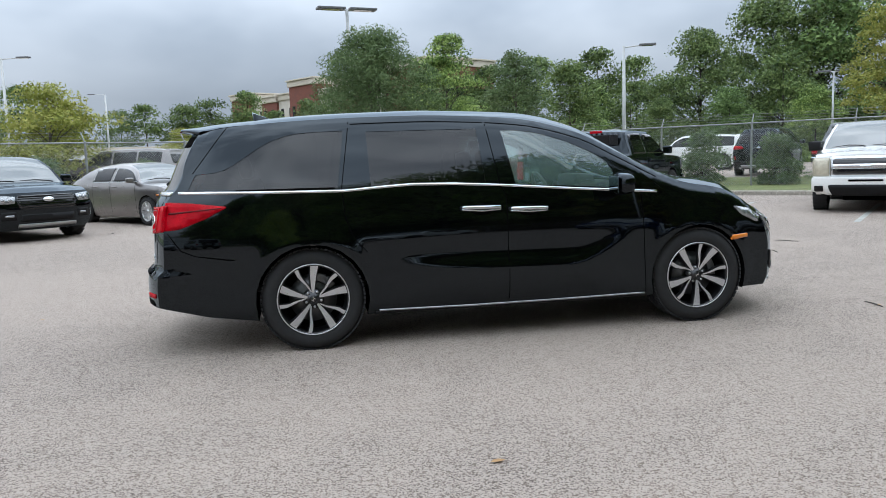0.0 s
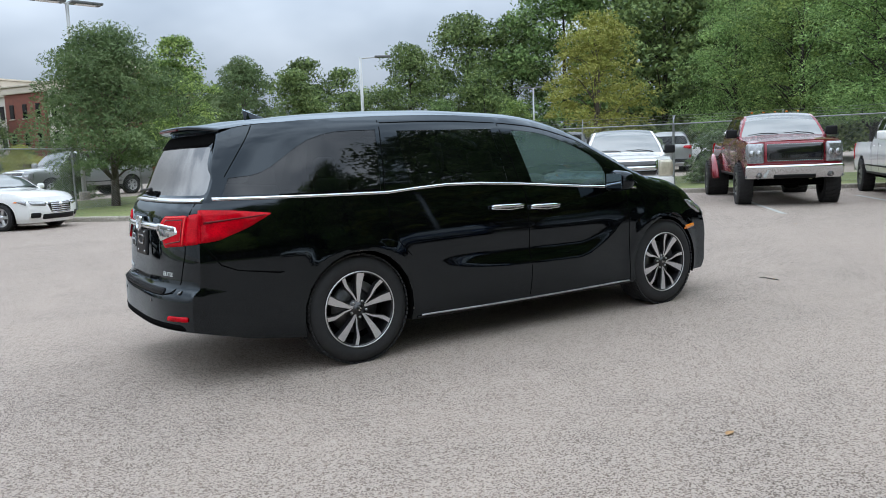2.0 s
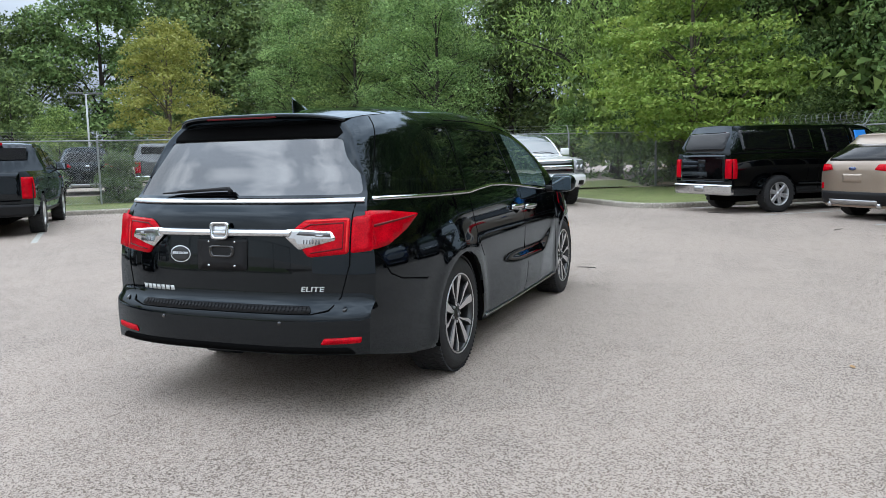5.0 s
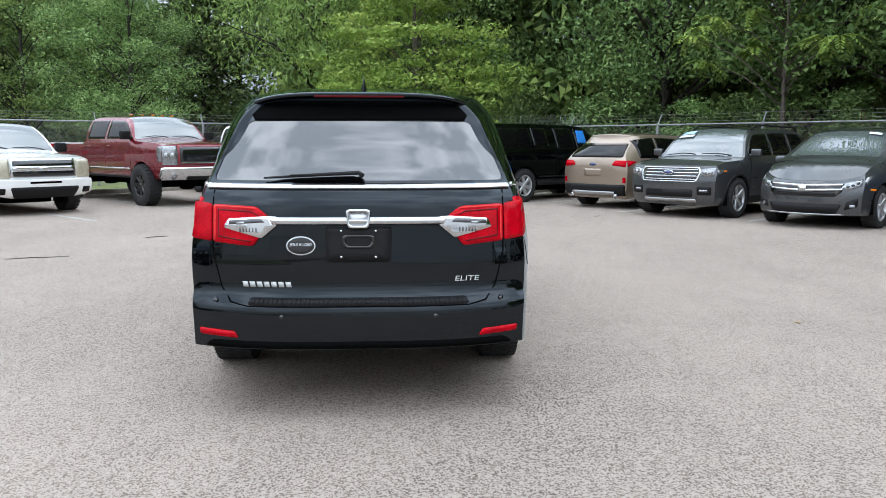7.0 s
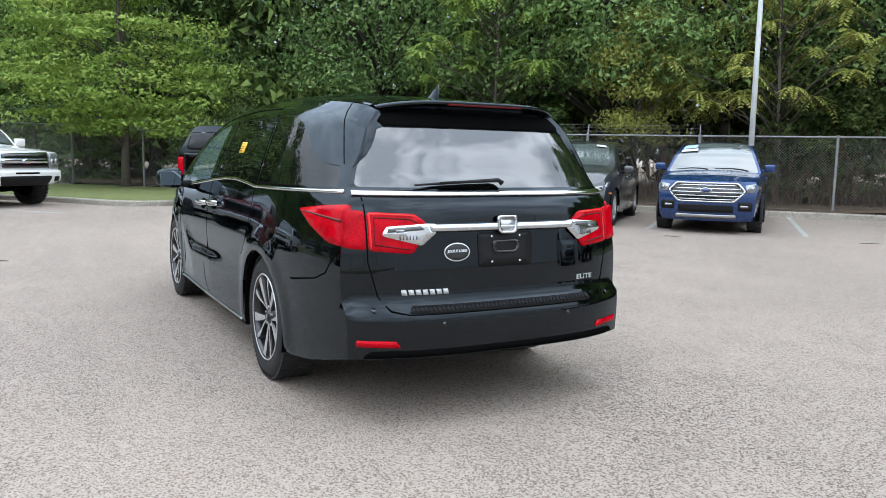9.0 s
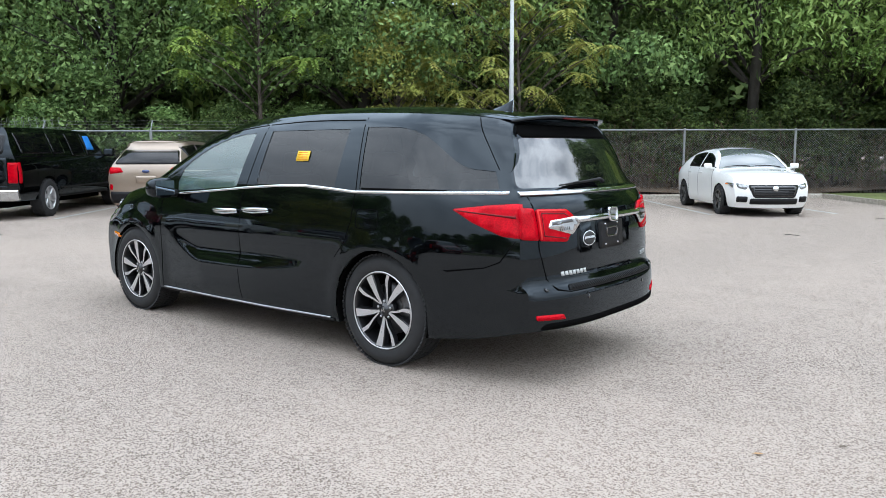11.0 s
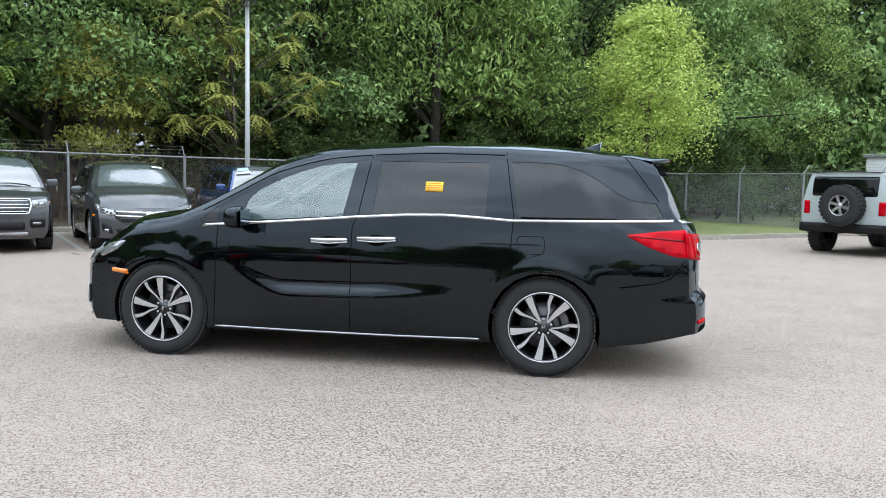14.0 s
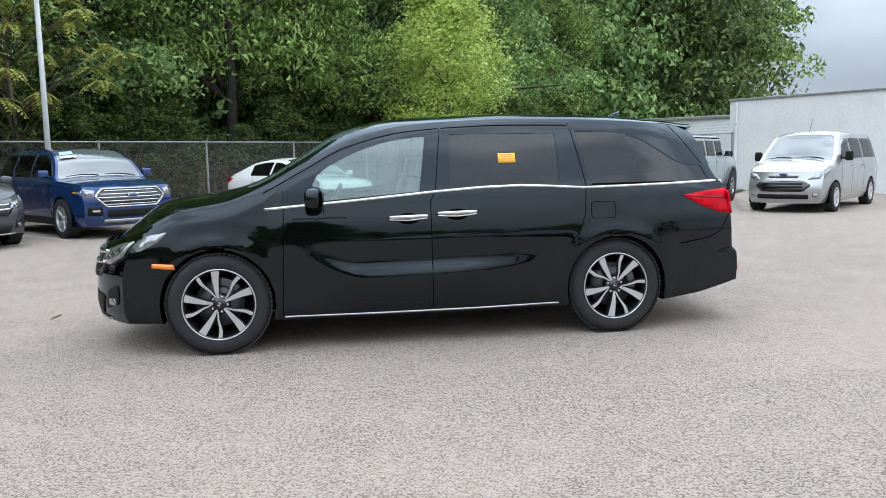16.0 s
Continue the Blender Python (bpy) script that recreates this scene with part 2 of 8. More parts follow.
M = {
    "asphalt": ground_mat("asphalt", (0.112, 0.0855, 0.0695), (0.200, 0.155, 0.1255), (0.50, 0.424, 0.363), 100, 135, 1.0),
    "soil": ground_mat("soil", (0.07, 0.10, 0.035), (0.13, 0.15, 0.06), (0.16, 0.14, 0.08), 18, 40, 0.6),
    "mulch": ground_mat("mulch", (0.06, 0.04, 0.025), (0.11, 0.07, 0.042), (0.17, 0.12, 0.08), 25, 50, 0.8),
    "turf": ground_mat("turf", (0.045, 0.095, 0.02), (0.135, 0.19, 0.05), (0.21, 0.20, 0.09), 14, 45, 1.0),
    "concrete": ground_mat("kerb_concrete", (0.36, 0.33, 0.28), (0.46, 0.43, 0.37), (0.3, 0.27, 0.23), 20, 60, 0.3),
    "line": mat("worn_line_paint", (0.5, 0.5, 0.46), 0.8, vary=0.45, scale=6),
    "black": black_gloss("black_clearcoat", 1.5),
    "trim": mat("black_plastic", (0.009, 0.009, 0.010), 0.55, spec=0.25, vary=0.3, scale=20, bump=0.05, bscale=300),
    "gloss": mat("gloss_black_trim", (0.006, 0.006, 0.007), 0.12, coat=0.6),
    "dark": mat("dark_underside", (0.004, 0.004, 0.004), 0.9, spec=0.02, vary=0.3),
    "rubber": mat("tyre_rubber", (0.018, 0.018, 0.019), 0.78, vary=0.35, scale=25, bump=0.15, bscale=200),
    "alloy": mat("machined_alloy", (0.62, 0.62, 0.63), 0.32, 0.75, vary=0.08, scale=30, rvary=0.06),
    "rimblack": mat("black_wheel_paint", (0.01, 0.01, 0.011), 0.3, coat=0.5),
    "chrome": mat("chrome", (0.66, 0.68, 0.70), 0.07, 1.0, vary=0.1, scale=14),
    "mirror": mat("tinted_mirror_glass", (0.24, 0.29, 0.33), 0.02, 1.0),
    "disc": mat("brake_disc_steel", (0.16, 0.16, 0.165), 0.45, 0.8, vary=0.3, scale=30),
    "satin": mat("satin_metal", (0.5, 0.5, 0.51), 0.3, 1.0, vary=0.1, scale=10),
    "red": mat("red_lamp_lens", (0.60, 0.002, 0.012), 0.25, coat=0.25, spec=0.0, second=(0.30, 0.001, 0.006), scale=14),
    "brightred": mat("bright_red_lens", (0.80, 0.03, 0.03), 0.2, coat=0.5, spec=0.1, vary=0.2, scale=40),
    "darkred": mat("dark_red_lens", (0.10, 0.002, 0.004), 0.3, coat=0.2, spec=0.1),
    "amber": mat("amber_lens", (0.85, 0.22, 0.01), 0.15, coat=1.0),
    "lens": mat("clear_lamp_lens", (0.42, 0.44, 0.45), 0.14, 0.6, coat=1.0, second=(0.16, 0.16, 0.17), scale=24),
    "fog": mat("hazed_lamp_lens", (0.55, 0.5, 0.38), 0.25, 0.2, coat=0.8, vary=0.3, scale=15),
    "tint": glass("privacy_glass", (0.17, 0.20, 0.22), 0.3, 1.6, (0.0012, 0.0016, 0.002)),
    # pale green diffuse colour stands in for bright sky in the door glass
    "clear": glass("door_glass", (0.70, 0.84, 0.79), 0.80, 2.1, (0.30, 0.47, 0.44)),
    # part of the windshield's sky reflection is painted as diffuse grey
    "shield": glass("windshield_glass", (0.3, 0.34, 0.34), 0.1, 2.9, (0.10, 0.12, 0.12)),
    "pane": glass("dark_car_glass", (0.2, 0.22, 0.22), 0.2, 1.46, (0.003, 0.003, 0.004)),
    "rearglass": glass("tinted_tail_glass", (0.2, 0.21, 0.22), 0.05, 2.6),
    "screen": glass("rear_screen_glass", (0.2, 0.22, 0.22), 0.08, 2.2, (0.02, 0.022, 0.022)),
    "white": paint("white_car_paint", (0.84, 0.84, 0.82)),
    "grey": paint("grey_metallic_paint", (0.075, 0.079, 0.084), 0.6, 0.3),
    "silver": paint("silver_metallic_paint", (0.40, 0.41, 0.41), 0.75, 0.32),
    "bronze": paint("warm_grey_metallic_paint", (0.20, 0.185, 0.178), 0.7, 0.3),
    "tan": paint("tan_metallic_paint", (0.33, 0.26, 0.20), 0.6, 0.32),
    "blue": paint("blue_metallic_paint", (0.005, 0.040, 0.155), 0.45, 0.25),
    "maroon": paint("dark_red_metallic_paint", (0.20, 0.008, 0.018), 0.4, 0.25),
    "crimson": paint("bright_red_metallic_paint", (0.27, 0.007, 0.015), 0.45, 0.25),
    "cactus": paint("pale_grey_green_paint", (0.40, 0.455, 0.445), 0.0, 0.3),
    "headliner": mat("pale_headliner", (0.42, 0.41, 0.39), 0.9, vary=0.1),
    "seat": mat("grey_leather", (0.22, 0.22, 0.215), 0.5, vary=0.3, scale=30, bump=0.1),
    "dash": mat("grey_dash_plastic", (0.05, 0.05, 0.052), 0.6, vary=0.2),
    "paper": mat("white_paper", (0.75, 0.77, 0.8), 0.7, vary=0.1),
    "yellow": mat("yellow_sticker", (0.85, 0.55, 0.03), 0.6, vary=0.1),
    "bluecard": mat("blue_sticker", (0.02, 0.25, 0.75), 0.5, vary=0.2),
    "palecard": mat("pale_blue_card", (0.42, 0.60, 0.78), 0.6, vary=0.2),
    "navy": mat("navy_enamel", (0.01, 0.03, 0.12), 0.2, coat=1.0),
    "ink": mat("black_ink", (0.02, 0.02, 0.02), 0.6),
    "zinc": mat("galvanised_steel", (0.36, 0.37, 0.37), 0.5, 0.5, vary=0.35, scale=12),
    "polepaint": mat("pale_painted_steel", (0.55, 0.56, 0.55), 0.45, 0.1, vary=0.15, scale=3),
    "lampgrey": mat("grey_lamp_housing", (0.16, 0.165, 0.17), 0.5, 0.2, vary=0.2),
    "brick": mat("brown_red_brick", (0.22, 0.075, 0.05), 0.85, vary=0.3, scale=2.0, second=(0.16, 0.06, 0.045)),
    "stucco": mat("cream_stucco", (0.62, 0.57, 0.50), 0.85, vary=0.12, scale=0.8),
    "cornice": mat("beige_cornice", (0.58, 0.52, 0.43), 0.8, vary=0.1, scale=1.5),
    "block": mat("painted_block_wall", (0.76, 0.77, 0.78), 0.8, vary=0.12, scale=1.2, bump=0.1, bscale=20),
    "twig": mat("brown_twigs", (0.16, 0.105, 0.065), 0.9, vary=0.5, scale=9),
    "bark": mat("grey_brown_bark", (0.13, 0.105, 0.085), 0.9, vary=0.45, scale=7, bump=0.8, bscale=18),
    "darkbark": mat("dark_bark", (0.045, 0.038, 0.03), 0.9, vary=0.4, scale=7, bump=0.8, bscale=18),
    "leaf_forest": leaf_mat("forest_leaves", (0.026, 0.048, 0.018), (0.135, 0.224, 0.072), (0.29, 0.41, 0.15), 0.75, 1.5),
    "leaf_mid": leaf_mat("mid_green_leaves", (0.039, 0.074, 0.024), (0.172, 0.265, 0.073), (0.461, 0.580, 0.186), 0.85, 1.25),
    "leaf_light": leaf_mat("light_green_leaves", (0.123, 0.200, 0.039), (0.222, 0.328, 0.064), (0.353, 0.432, 0.108)),
    "leaf_fresh": leaf_mat("fresh_green_leaves", (0.050, 0.090, 0.024), (0.20, 0.31, 0.08), (0.36, 0.48, 0.15), 0.8, 1.35),
    # darker copy of the forest leaves: shade below the crowns put into the colour
    "leaf_under": leaf_mat("understorey_leaves_shade_in_colour", (0.023, 0.042, 0.014), (0.062, 0.100, 0.030), (0.156, 0.210, 0.062), 0.8, 1.2),
    "leaf_far": leaf_mat("distant_leaves", (0.032, 0.056, 0.024), (0.105, 0.156, 0.052), (0.215, 0.28, 0.098), 0.85, 1.25),
    "leaf_lime": leaf_mat("lime_green_leaves", (0.20, 0.29, 0.062), (0.37, 0.48, 0.11), (0.58, 0.66, 0.20)),
    "leaf_yellow": leaf_mat("yellow_green_leaves", (0.178, 0.212, 0.046), (0.283, 0.303, 0.068), (0.400, 0.390, 0.115)),
    "leaf_grey": leaf_mat("grey_green_leaves", (0.057, 0.095, 0.039), (0.114, 0.170, 0.070), (0.188, 0.245, 0.112)),
}


# ---- building blocks ----
def mesh_object(name, bm, material, smooth=True):
    me = bpy.data.meshes.new(name)
    bm.to_mesh(me)
    bm.free()
    if smooth:
        me.polygons.foreach_set("use_smooth", [True] * len(me.polygons))
        if "skin_normal" in me.attributes:
            buf = np.zeros(3 * len(me.vertices), np.float32)
            me.attributes["skin_normal"].data.foreach_get("vector", buf)
            me.normals_split_custom_set_from_vertices(buf.reshape(-1, 3).tolist())
    for m in material if isinstance(material, (list, tuple)) else (material,):
        me.materials.append(m)
    return new(name, me)


def part(name, bm, material, parent=None, label="", smooth=False):
    ob = mesh_object(name, bm, material, smooth)
    ob.parent = parent
    return tagged(ob, label) if label else ob


def thing(name, label, category, group="", kind=""):
    return tagged(new(name), label, category, group, kind)


def box(bm, size, at=(0, 0, 0), bevel=0.0, turn=None):
    m = Matrix.Translation(at) @ (turn or Matrix()) @ Matrix.Diagonal((*size, 1))
    vs = bmesh.ops.create_cube(bm, size=1.0, matrix=m)["verts"]
    if bevel:
        es = {e for v in vs for e in v.link_edges}
        bmesh.ops.bevel(bm, geom=list(es), offset=bevel, segments=2, profile=0.6, affect="EDGES")
    return bm


def boxed(size, at=(0, 0, 0), bevel=0.0, turn=None):
    return box(bmesh.new(), size, at, bevel, turn)


def tube(bm, pts, radii, sides=8):
    """A round bar along points."""
    pts = [Vector(p) for p in pts]
    radii = radii if isinstance(radii, (list, tuple)) else [radii] * len(pts)
    rings, side = [], None
    for i, p in enumerate(pts):
        d = (pts[min(i + 1, len(pts) - 1)] - pts[max(i - 1, 0)]).normalized()
        side = d.orthogonal().normalized() if side is None else (side - d * side.dot(d)).normalized()
        up = d.cross(side)
        rings.append([bm.verts.new(p + radii[i] * (math.cos(a) * side + math.sin(a) * up)) for a in (2 * math.pi * k / sides for k in range(sides))])
    for a, b in zip(rings, rings[1:]):
        for k in range(sides):
            bm.faces.new((a[k], a[(k + 1) % sides], b[(k + 1) % sides], b[k]))
    bm.faces.new(rings[0][::-1])
    bm.faces.new(rings[-1])
    return bm


def lathe(bm, prof, sides=48, axis="y"):
    """Turns a profile of (radius, along) round an axis."""
    rings = []
    for r, s in prof:
        ring = []
        for k in range(sides):
            a = 2 * math.pi * k / sides
            c, d = r * math.cos(a), r * math.sin(a)
            ring.append(bm.verts.new((c, s, d) if axis == "y" else (c, d, s)))
        rings.append(ring)
    for a, b in zip(rings, rings[1:]):
        for k in range(sides):
            bm.faces.new((a[k], a[(k + 1) % sides], b[(k + 1) % sides], b[k]))
    return bm


def curve(pts):
    """A smooth curve through a few points, level past its ends."""
    xs, ys = [p[0] for p in pts], [p[1] for p in pts]
    n = len(xs)
    d = [(ys[i + 1] - ys[i]) / (xs[i + 1] - xs[i]) for i in range(n - 1)]
    m = [d[0] if n > 1 else 0] + [0 if d[i - 1] * d[i] <= 0 else 2 * d[i - 1] * d[i] / (d[i - 1] + d[i]) for i in range(1, n - 1)] + [d[-1] if n > 1 else 0]

    def at(x):
        if x <= xs[0]:
            return ys[0]
        if x >= xs[-1]:
            return ys[-1]
        i = 0
        while x > xs[i + 1]:
            i += 1
        h = xs[i + 1] - xs[i]
        t = (x - xs[i]) / h
        return (2 * t**3 - 3 * t**2 + 1) * ys[i] + (t**3 - 2 * t**2 + t) * h * m[i] + (3 * t**2 - 2 * t**3) * ys[i + 1] + (t**3 - t**2) * h * m[i + 1]

    return at


def inside(p, poly):
    x, y = p
    hit = False
    for (x0, y0), (x1, y1) in zip(poly, poly[1:] + poly[:1]):
        if (y0 > y) != (y1 > y) and x < (x1 - x0) * (y - y0) / (y1 - y0) + x0:
            hit = not hit
    return hit


def finer(poly, step):
    out = []
    for a, b in zip(poly, poly[1:] + poly[:1]):
        k = max(1, math.ceil(math.dist(a, b) / step))
        out += [(a[0] + (b[0] - a[0]) * i / k, a[1] + (b[1] - a[1]) * i / k) for i in range(k)]
    return out


def rounded(poly, r, k=4):
    """A polygon with its corners rounded off by about r."""
    out, n = [], len(poly)
    for i, p in enumerate(poly):
        a, b = Vector(poly[i - 1]), Vector(poly[(i + 1) % n])
        c = Vector(p)
        u = c + (a - c).normalized() * min(r, (a - c).length / 2.2)
        w = c + (b - c).normalized() * min(r, (b - c).length / 2.2)
        out += [tuple(u * (1 - t) ** 2 + 2 * c * t * (1 - t) + w * t * t) for t in (j / k for j in range(k + 1))]
    return out


from mathutils.geometry import delaunay_2d_cdt


def sheet(poly, holes, step, place, depth=0.0, out=None):
    """A flat region with holes, laid onto a curved surface by place(a, b), with a rim turned in by depth along -out."""
    loops = [finer(poly, step)] + [finer(h, step) for h in holes]
    pts, edges = [], []
    for lp in loops:
        s = len(pts)
        pts += lp
        edges += [(s + i, s + (i + 1) % len(lp)) for i in range(len(lp))]
    rim = [Vector(p) for p in pts]
    x0, x1 = min(p[0] for p in poly), max(p[0] for p in poly)
    y0, y1 = min(p[1] for p in poly), max(p[1] for p in poly)
    near = {}
    for q in rim:
        near.setdefault((int(q.x // step), int(q.y // step)), []).append(q)
    for i in range(1, int((x1 - x0) / step) + 1):
        for j in range(1, int((y1 - y0) / step) + 1):
            p = (x0 + (i + 0.5 * (j % 2)) * step, y0 + j * step)
            if inside(p, loops[0]) and not any(inside(p, h) for h in loops[1:]):
                v, cx, cy = Vector(p), int(p[0] // step), int(p[1] // step)
                if all((v - q).length > 0.45 * step for a in (-1, 0, 1) for b in (-1, 0, 1) for q in near.get((cx + a, cy + b), ())):
                    pts.append(p)
    vs, _, fs, *_ = delaunay_2d_cdt([Vector(p) for p in pts], edges, [], 0, 1e-6)
    bm = bmesh.new()
    bv = [bm.verts.new(place(v.x, v.y)) for v in vs]
    for f in fs:
        c = (sum(vs[i].x for i in f) / len(f), sum(vs[i].y for i in f) / len(f))
        wind = sum(vs[i].x * vs[j].y - vs[j].x * vs[i].y for i, j in zip(f, list(f[1:]) + [f[0]]))
        if abs(wind) < 2e-7:
            continue
        if inside(c, loops[0]) and not any(inside(c, h) for h in loops[1:]):
            try:
                bm.faces.new([bv[i] for i in (f if wind > 0 else f[::-1])])
            except ValueError:
                pass
    loose = [v for v in bm.verts if not v.link_faces]
    bmesh.ops.delete(bm, geom=loose, context="VERTS")
    bm.normal_update()
    total = Vector((0, 0, 0))
    for f in bm.faces:
        total += f.normal * f.calc_area()
    if out and total.dot(Vector(out)) < 0:
        bmesh.ops.reverse_faces(bm, faces=bm.faces[:])
        bm.normal_update()
    lay = bm.verts.layers.float_vector.new("skin_normal")
    for v, q in zip(bv, vs):
        if v.is_valid:
            d = 0.003
            n = (place(q.x + d, q.y) - place(q.x - d, q.y)).cross(place(q.x, q.y + d) - place(q.x, q.y - d))
            n = n.normalized() if n.length > 1e-12 else v.normal
            v[lay] = n if n.dot(Vector(out) if out else v.normal) >= 0 else -n
    if depth:
        edge = [e for e in bm.edges if len(e.link_faces) == 1]
        down = {}
        for e in edge:
            for v in e.verts:
                if v not in down:
                    down[v] = bm.verts.new(v.co - v.normal * depth)
                    down[v][lay] = v[lay]
        for e in edge:
            f = e.link_faces[0]
            a, b = e.verts
            lo = f.loops[[v for v in f.verts].index(a)]
            if lo.link_loop_next.vert is b:
                a, b = b, a
            bm.faces.new((a, b, down[b], down[a]))
    return bm


# ---- ground, kerbs and islands ----
AX, AY = (0.755, 0.656), (-0.656, 0.755)


def lot(s, n):
    """Place in the car park's own grid: s along the south-east row, n towards the middle."""
    return (s * AX[0] + n * AY[0], s * AX[1] + n * AY[1])


def flat(name, poly, z, material, label, category, step=3.0, swell=0.0):
    bm = sheet(poly, [], step, lambda x, y: Vector((x, y, z + swell * (noise.noise((x * 0.3, y * 0.3, 1.7)) + 0.4))), out=(0, 0, 1))
    return tagged(part(name, bm, material, smooth=True), label, category, kind="structure")


def kerb(line, closed=False, w=0.15, h=0.13):
    """A concrete kerb along a line: a real step with a rounded upper edge."""
    pts = [Vector((x, y, 0)) for x, y in line]
    prof = [(-w / 2, -0.05), (-w / 2, h - 0.03), (-w / 2 + 0.02, h), (w / 2, h), (w / 2, -0.05)]
    bm, rings = bmesh.new(), []
    for i, p in enumerate(pts):
        d = (pts[min(i + 1, len(pts) - 1)] - pts[max(i - 1, 0)]).normalized()
        sd = Vector((-d.y, d.x, 0))
        rings.append([bm.verts.new(p + sd * -a + Vector((0, 0, b))) for a, b in prof])
    for a, b in zip(rings, rings[1:]):
        for k in range(4):
            bm.faces.new((a[k], a[k + 1], b[k + 1], b[k]))
    bmesh.ops.recalc_face_normals(bm, faces=bm.faces[:])
    return tagged(part("kerb", bm, M["concrete"]), "weathered pale concrete kerb beside the asphalt", "kerb", kind="structure")


def arc(pts, r):
    """An open line with rounded corners."""
    out = [pts[0]]
    for a, b, c in zip(pts, pts[1:], pts[2:]):
        a, b, c = Vector(a), Vector(b), Vector(c)
        u, w = b + (a - b).normalized() * min(r, (a - b).length / 2), b + (c - b).normalized() * min(r, (c - b).length / 2)
        out += [tuple(u * (1 - t) ** 2 + 2 * b * t * (1 - t) + w * t * t) for t in (j / 6 for j in range(7))]
    return out + [pts[-1]]


bm = bmesh.new()
bmesh.ops.create_grid(bm, x_segments=60, y_segments=60, size=1500)
tagged(part("ground", bm, M["asphalt"], smooth=True), "aged pale grey asphalt of a car park", "ground", kind="structure")

K_EAST, K_SOUTH, K_NORTH = (24.0, 0.6), (-6.3, -26.2), (4.8, 25.6)
south = arc([lot(-12.6, -15.2), lot(-12.6, -8.2), lot(-22.5, -8.0)], 2.4)
east = arc([lot(9.5, -15.2), (17.6, -5.7), (13.1, -0.3), (15.9, 1.7), (19.4, 5.2)], 1.3)
north = arc([(19.4, 5.2), (11.5, 13.0), (6.4, 18.2), (2.6, 16.0), (0.6, 15.6), (-1.2, 18.0), (-7.6, 16.1), (-20.0, 5.3)], 1.2)
kerb(arc([lot(-12.6, -15.2), lot(9.5, -15.2)], 1))
kerb(south)
kerb(east)
kerb(north)
flat("woodland_floor", [(24.1, 0.5), (90, 10), (80, -90), (-40, -120), (-6.2, -26.4)], 0.05, M["mulch"], "dark leaf litter under the woodland trees", "ground", 4.0, 0.2)
flat("rough_grass", [(-6.4, -26.5), (-12.8, -16.9), (-17.0, -22.0), (-34, -34), (-40, -60), (-10, -50)], 0.045, M["soil"], "rough grass behind the fence", "grass", 3.0)
flat("island_south", south + [(-11.6, -20.0), K_SOUTH, (0.8, -20.6)], 0.10, M["turf"], "grass island inside a concrete kerb", "grass", 1.5)
flat("island_east", east + [K_EAST, (17.2, -6.3)], 0.10, M["turf"], "mown grass island inside a concrete kerb", "grass", 1.5)
flat("verge_north", north + [(-22.2, 6.6), (4.7, 26.1), (5.1, 26.0), (17.5, 12.6), (20.9, 6.6)], 0.10, M["turf"], "mown grass verge between kerb and fence", "grass", 1.5)
flat("litter_strip", [lot(-12.6, -15.2), lot(9.5, -15.2), (23.9, 0.4), (-6.2, -26.1)], 0.09, M["mulch"], "strip of brown leaf litter behind the kerb", "ground", 2.0)
flat("field_north", [(-140, 150), (-140, 75), (40, 62), (120, 30), (160, 60), (160, 150)], 0.05, M["soil"], "rough grass beyond the car parks", "grass", 20)


def stripe(a, b, w=0.1):
    d = (Vector(b) - Vector(a)).normalized()
    n = Vector((-d.y, d.x)) * w / 2
    bm = bmesh.new()
    vs = [bm.verts.new((*p, 0.004)) for p in (Vector(a) - n, Vector(b) - n, Vector(b) + n, Vector(a) + n)]
    bm.faces.new(vs)
    tagged(part("parking_line", bm, M["line"]), "worn white parking line on the asphalt", "marking", kind="structure")


for s in (-10.0, -7.2, -4.4, -1.6, 1.2, 4.0, 6.8, 9.4):
    stripe(lot(s, -15.0), lot(s, -9.8))
for k in range(6):
    o = Vector((17.2, 3.0)) + Vector((-0.70, 0.72)) * (2.75 * k)
    stripe(tuple(o), tuple(o + Vector((-3.5, -3.6))))


# ---- chain-link fence ----
def clamp(v, a=0.0, b=1.0):
    return max(a, min(b, v))


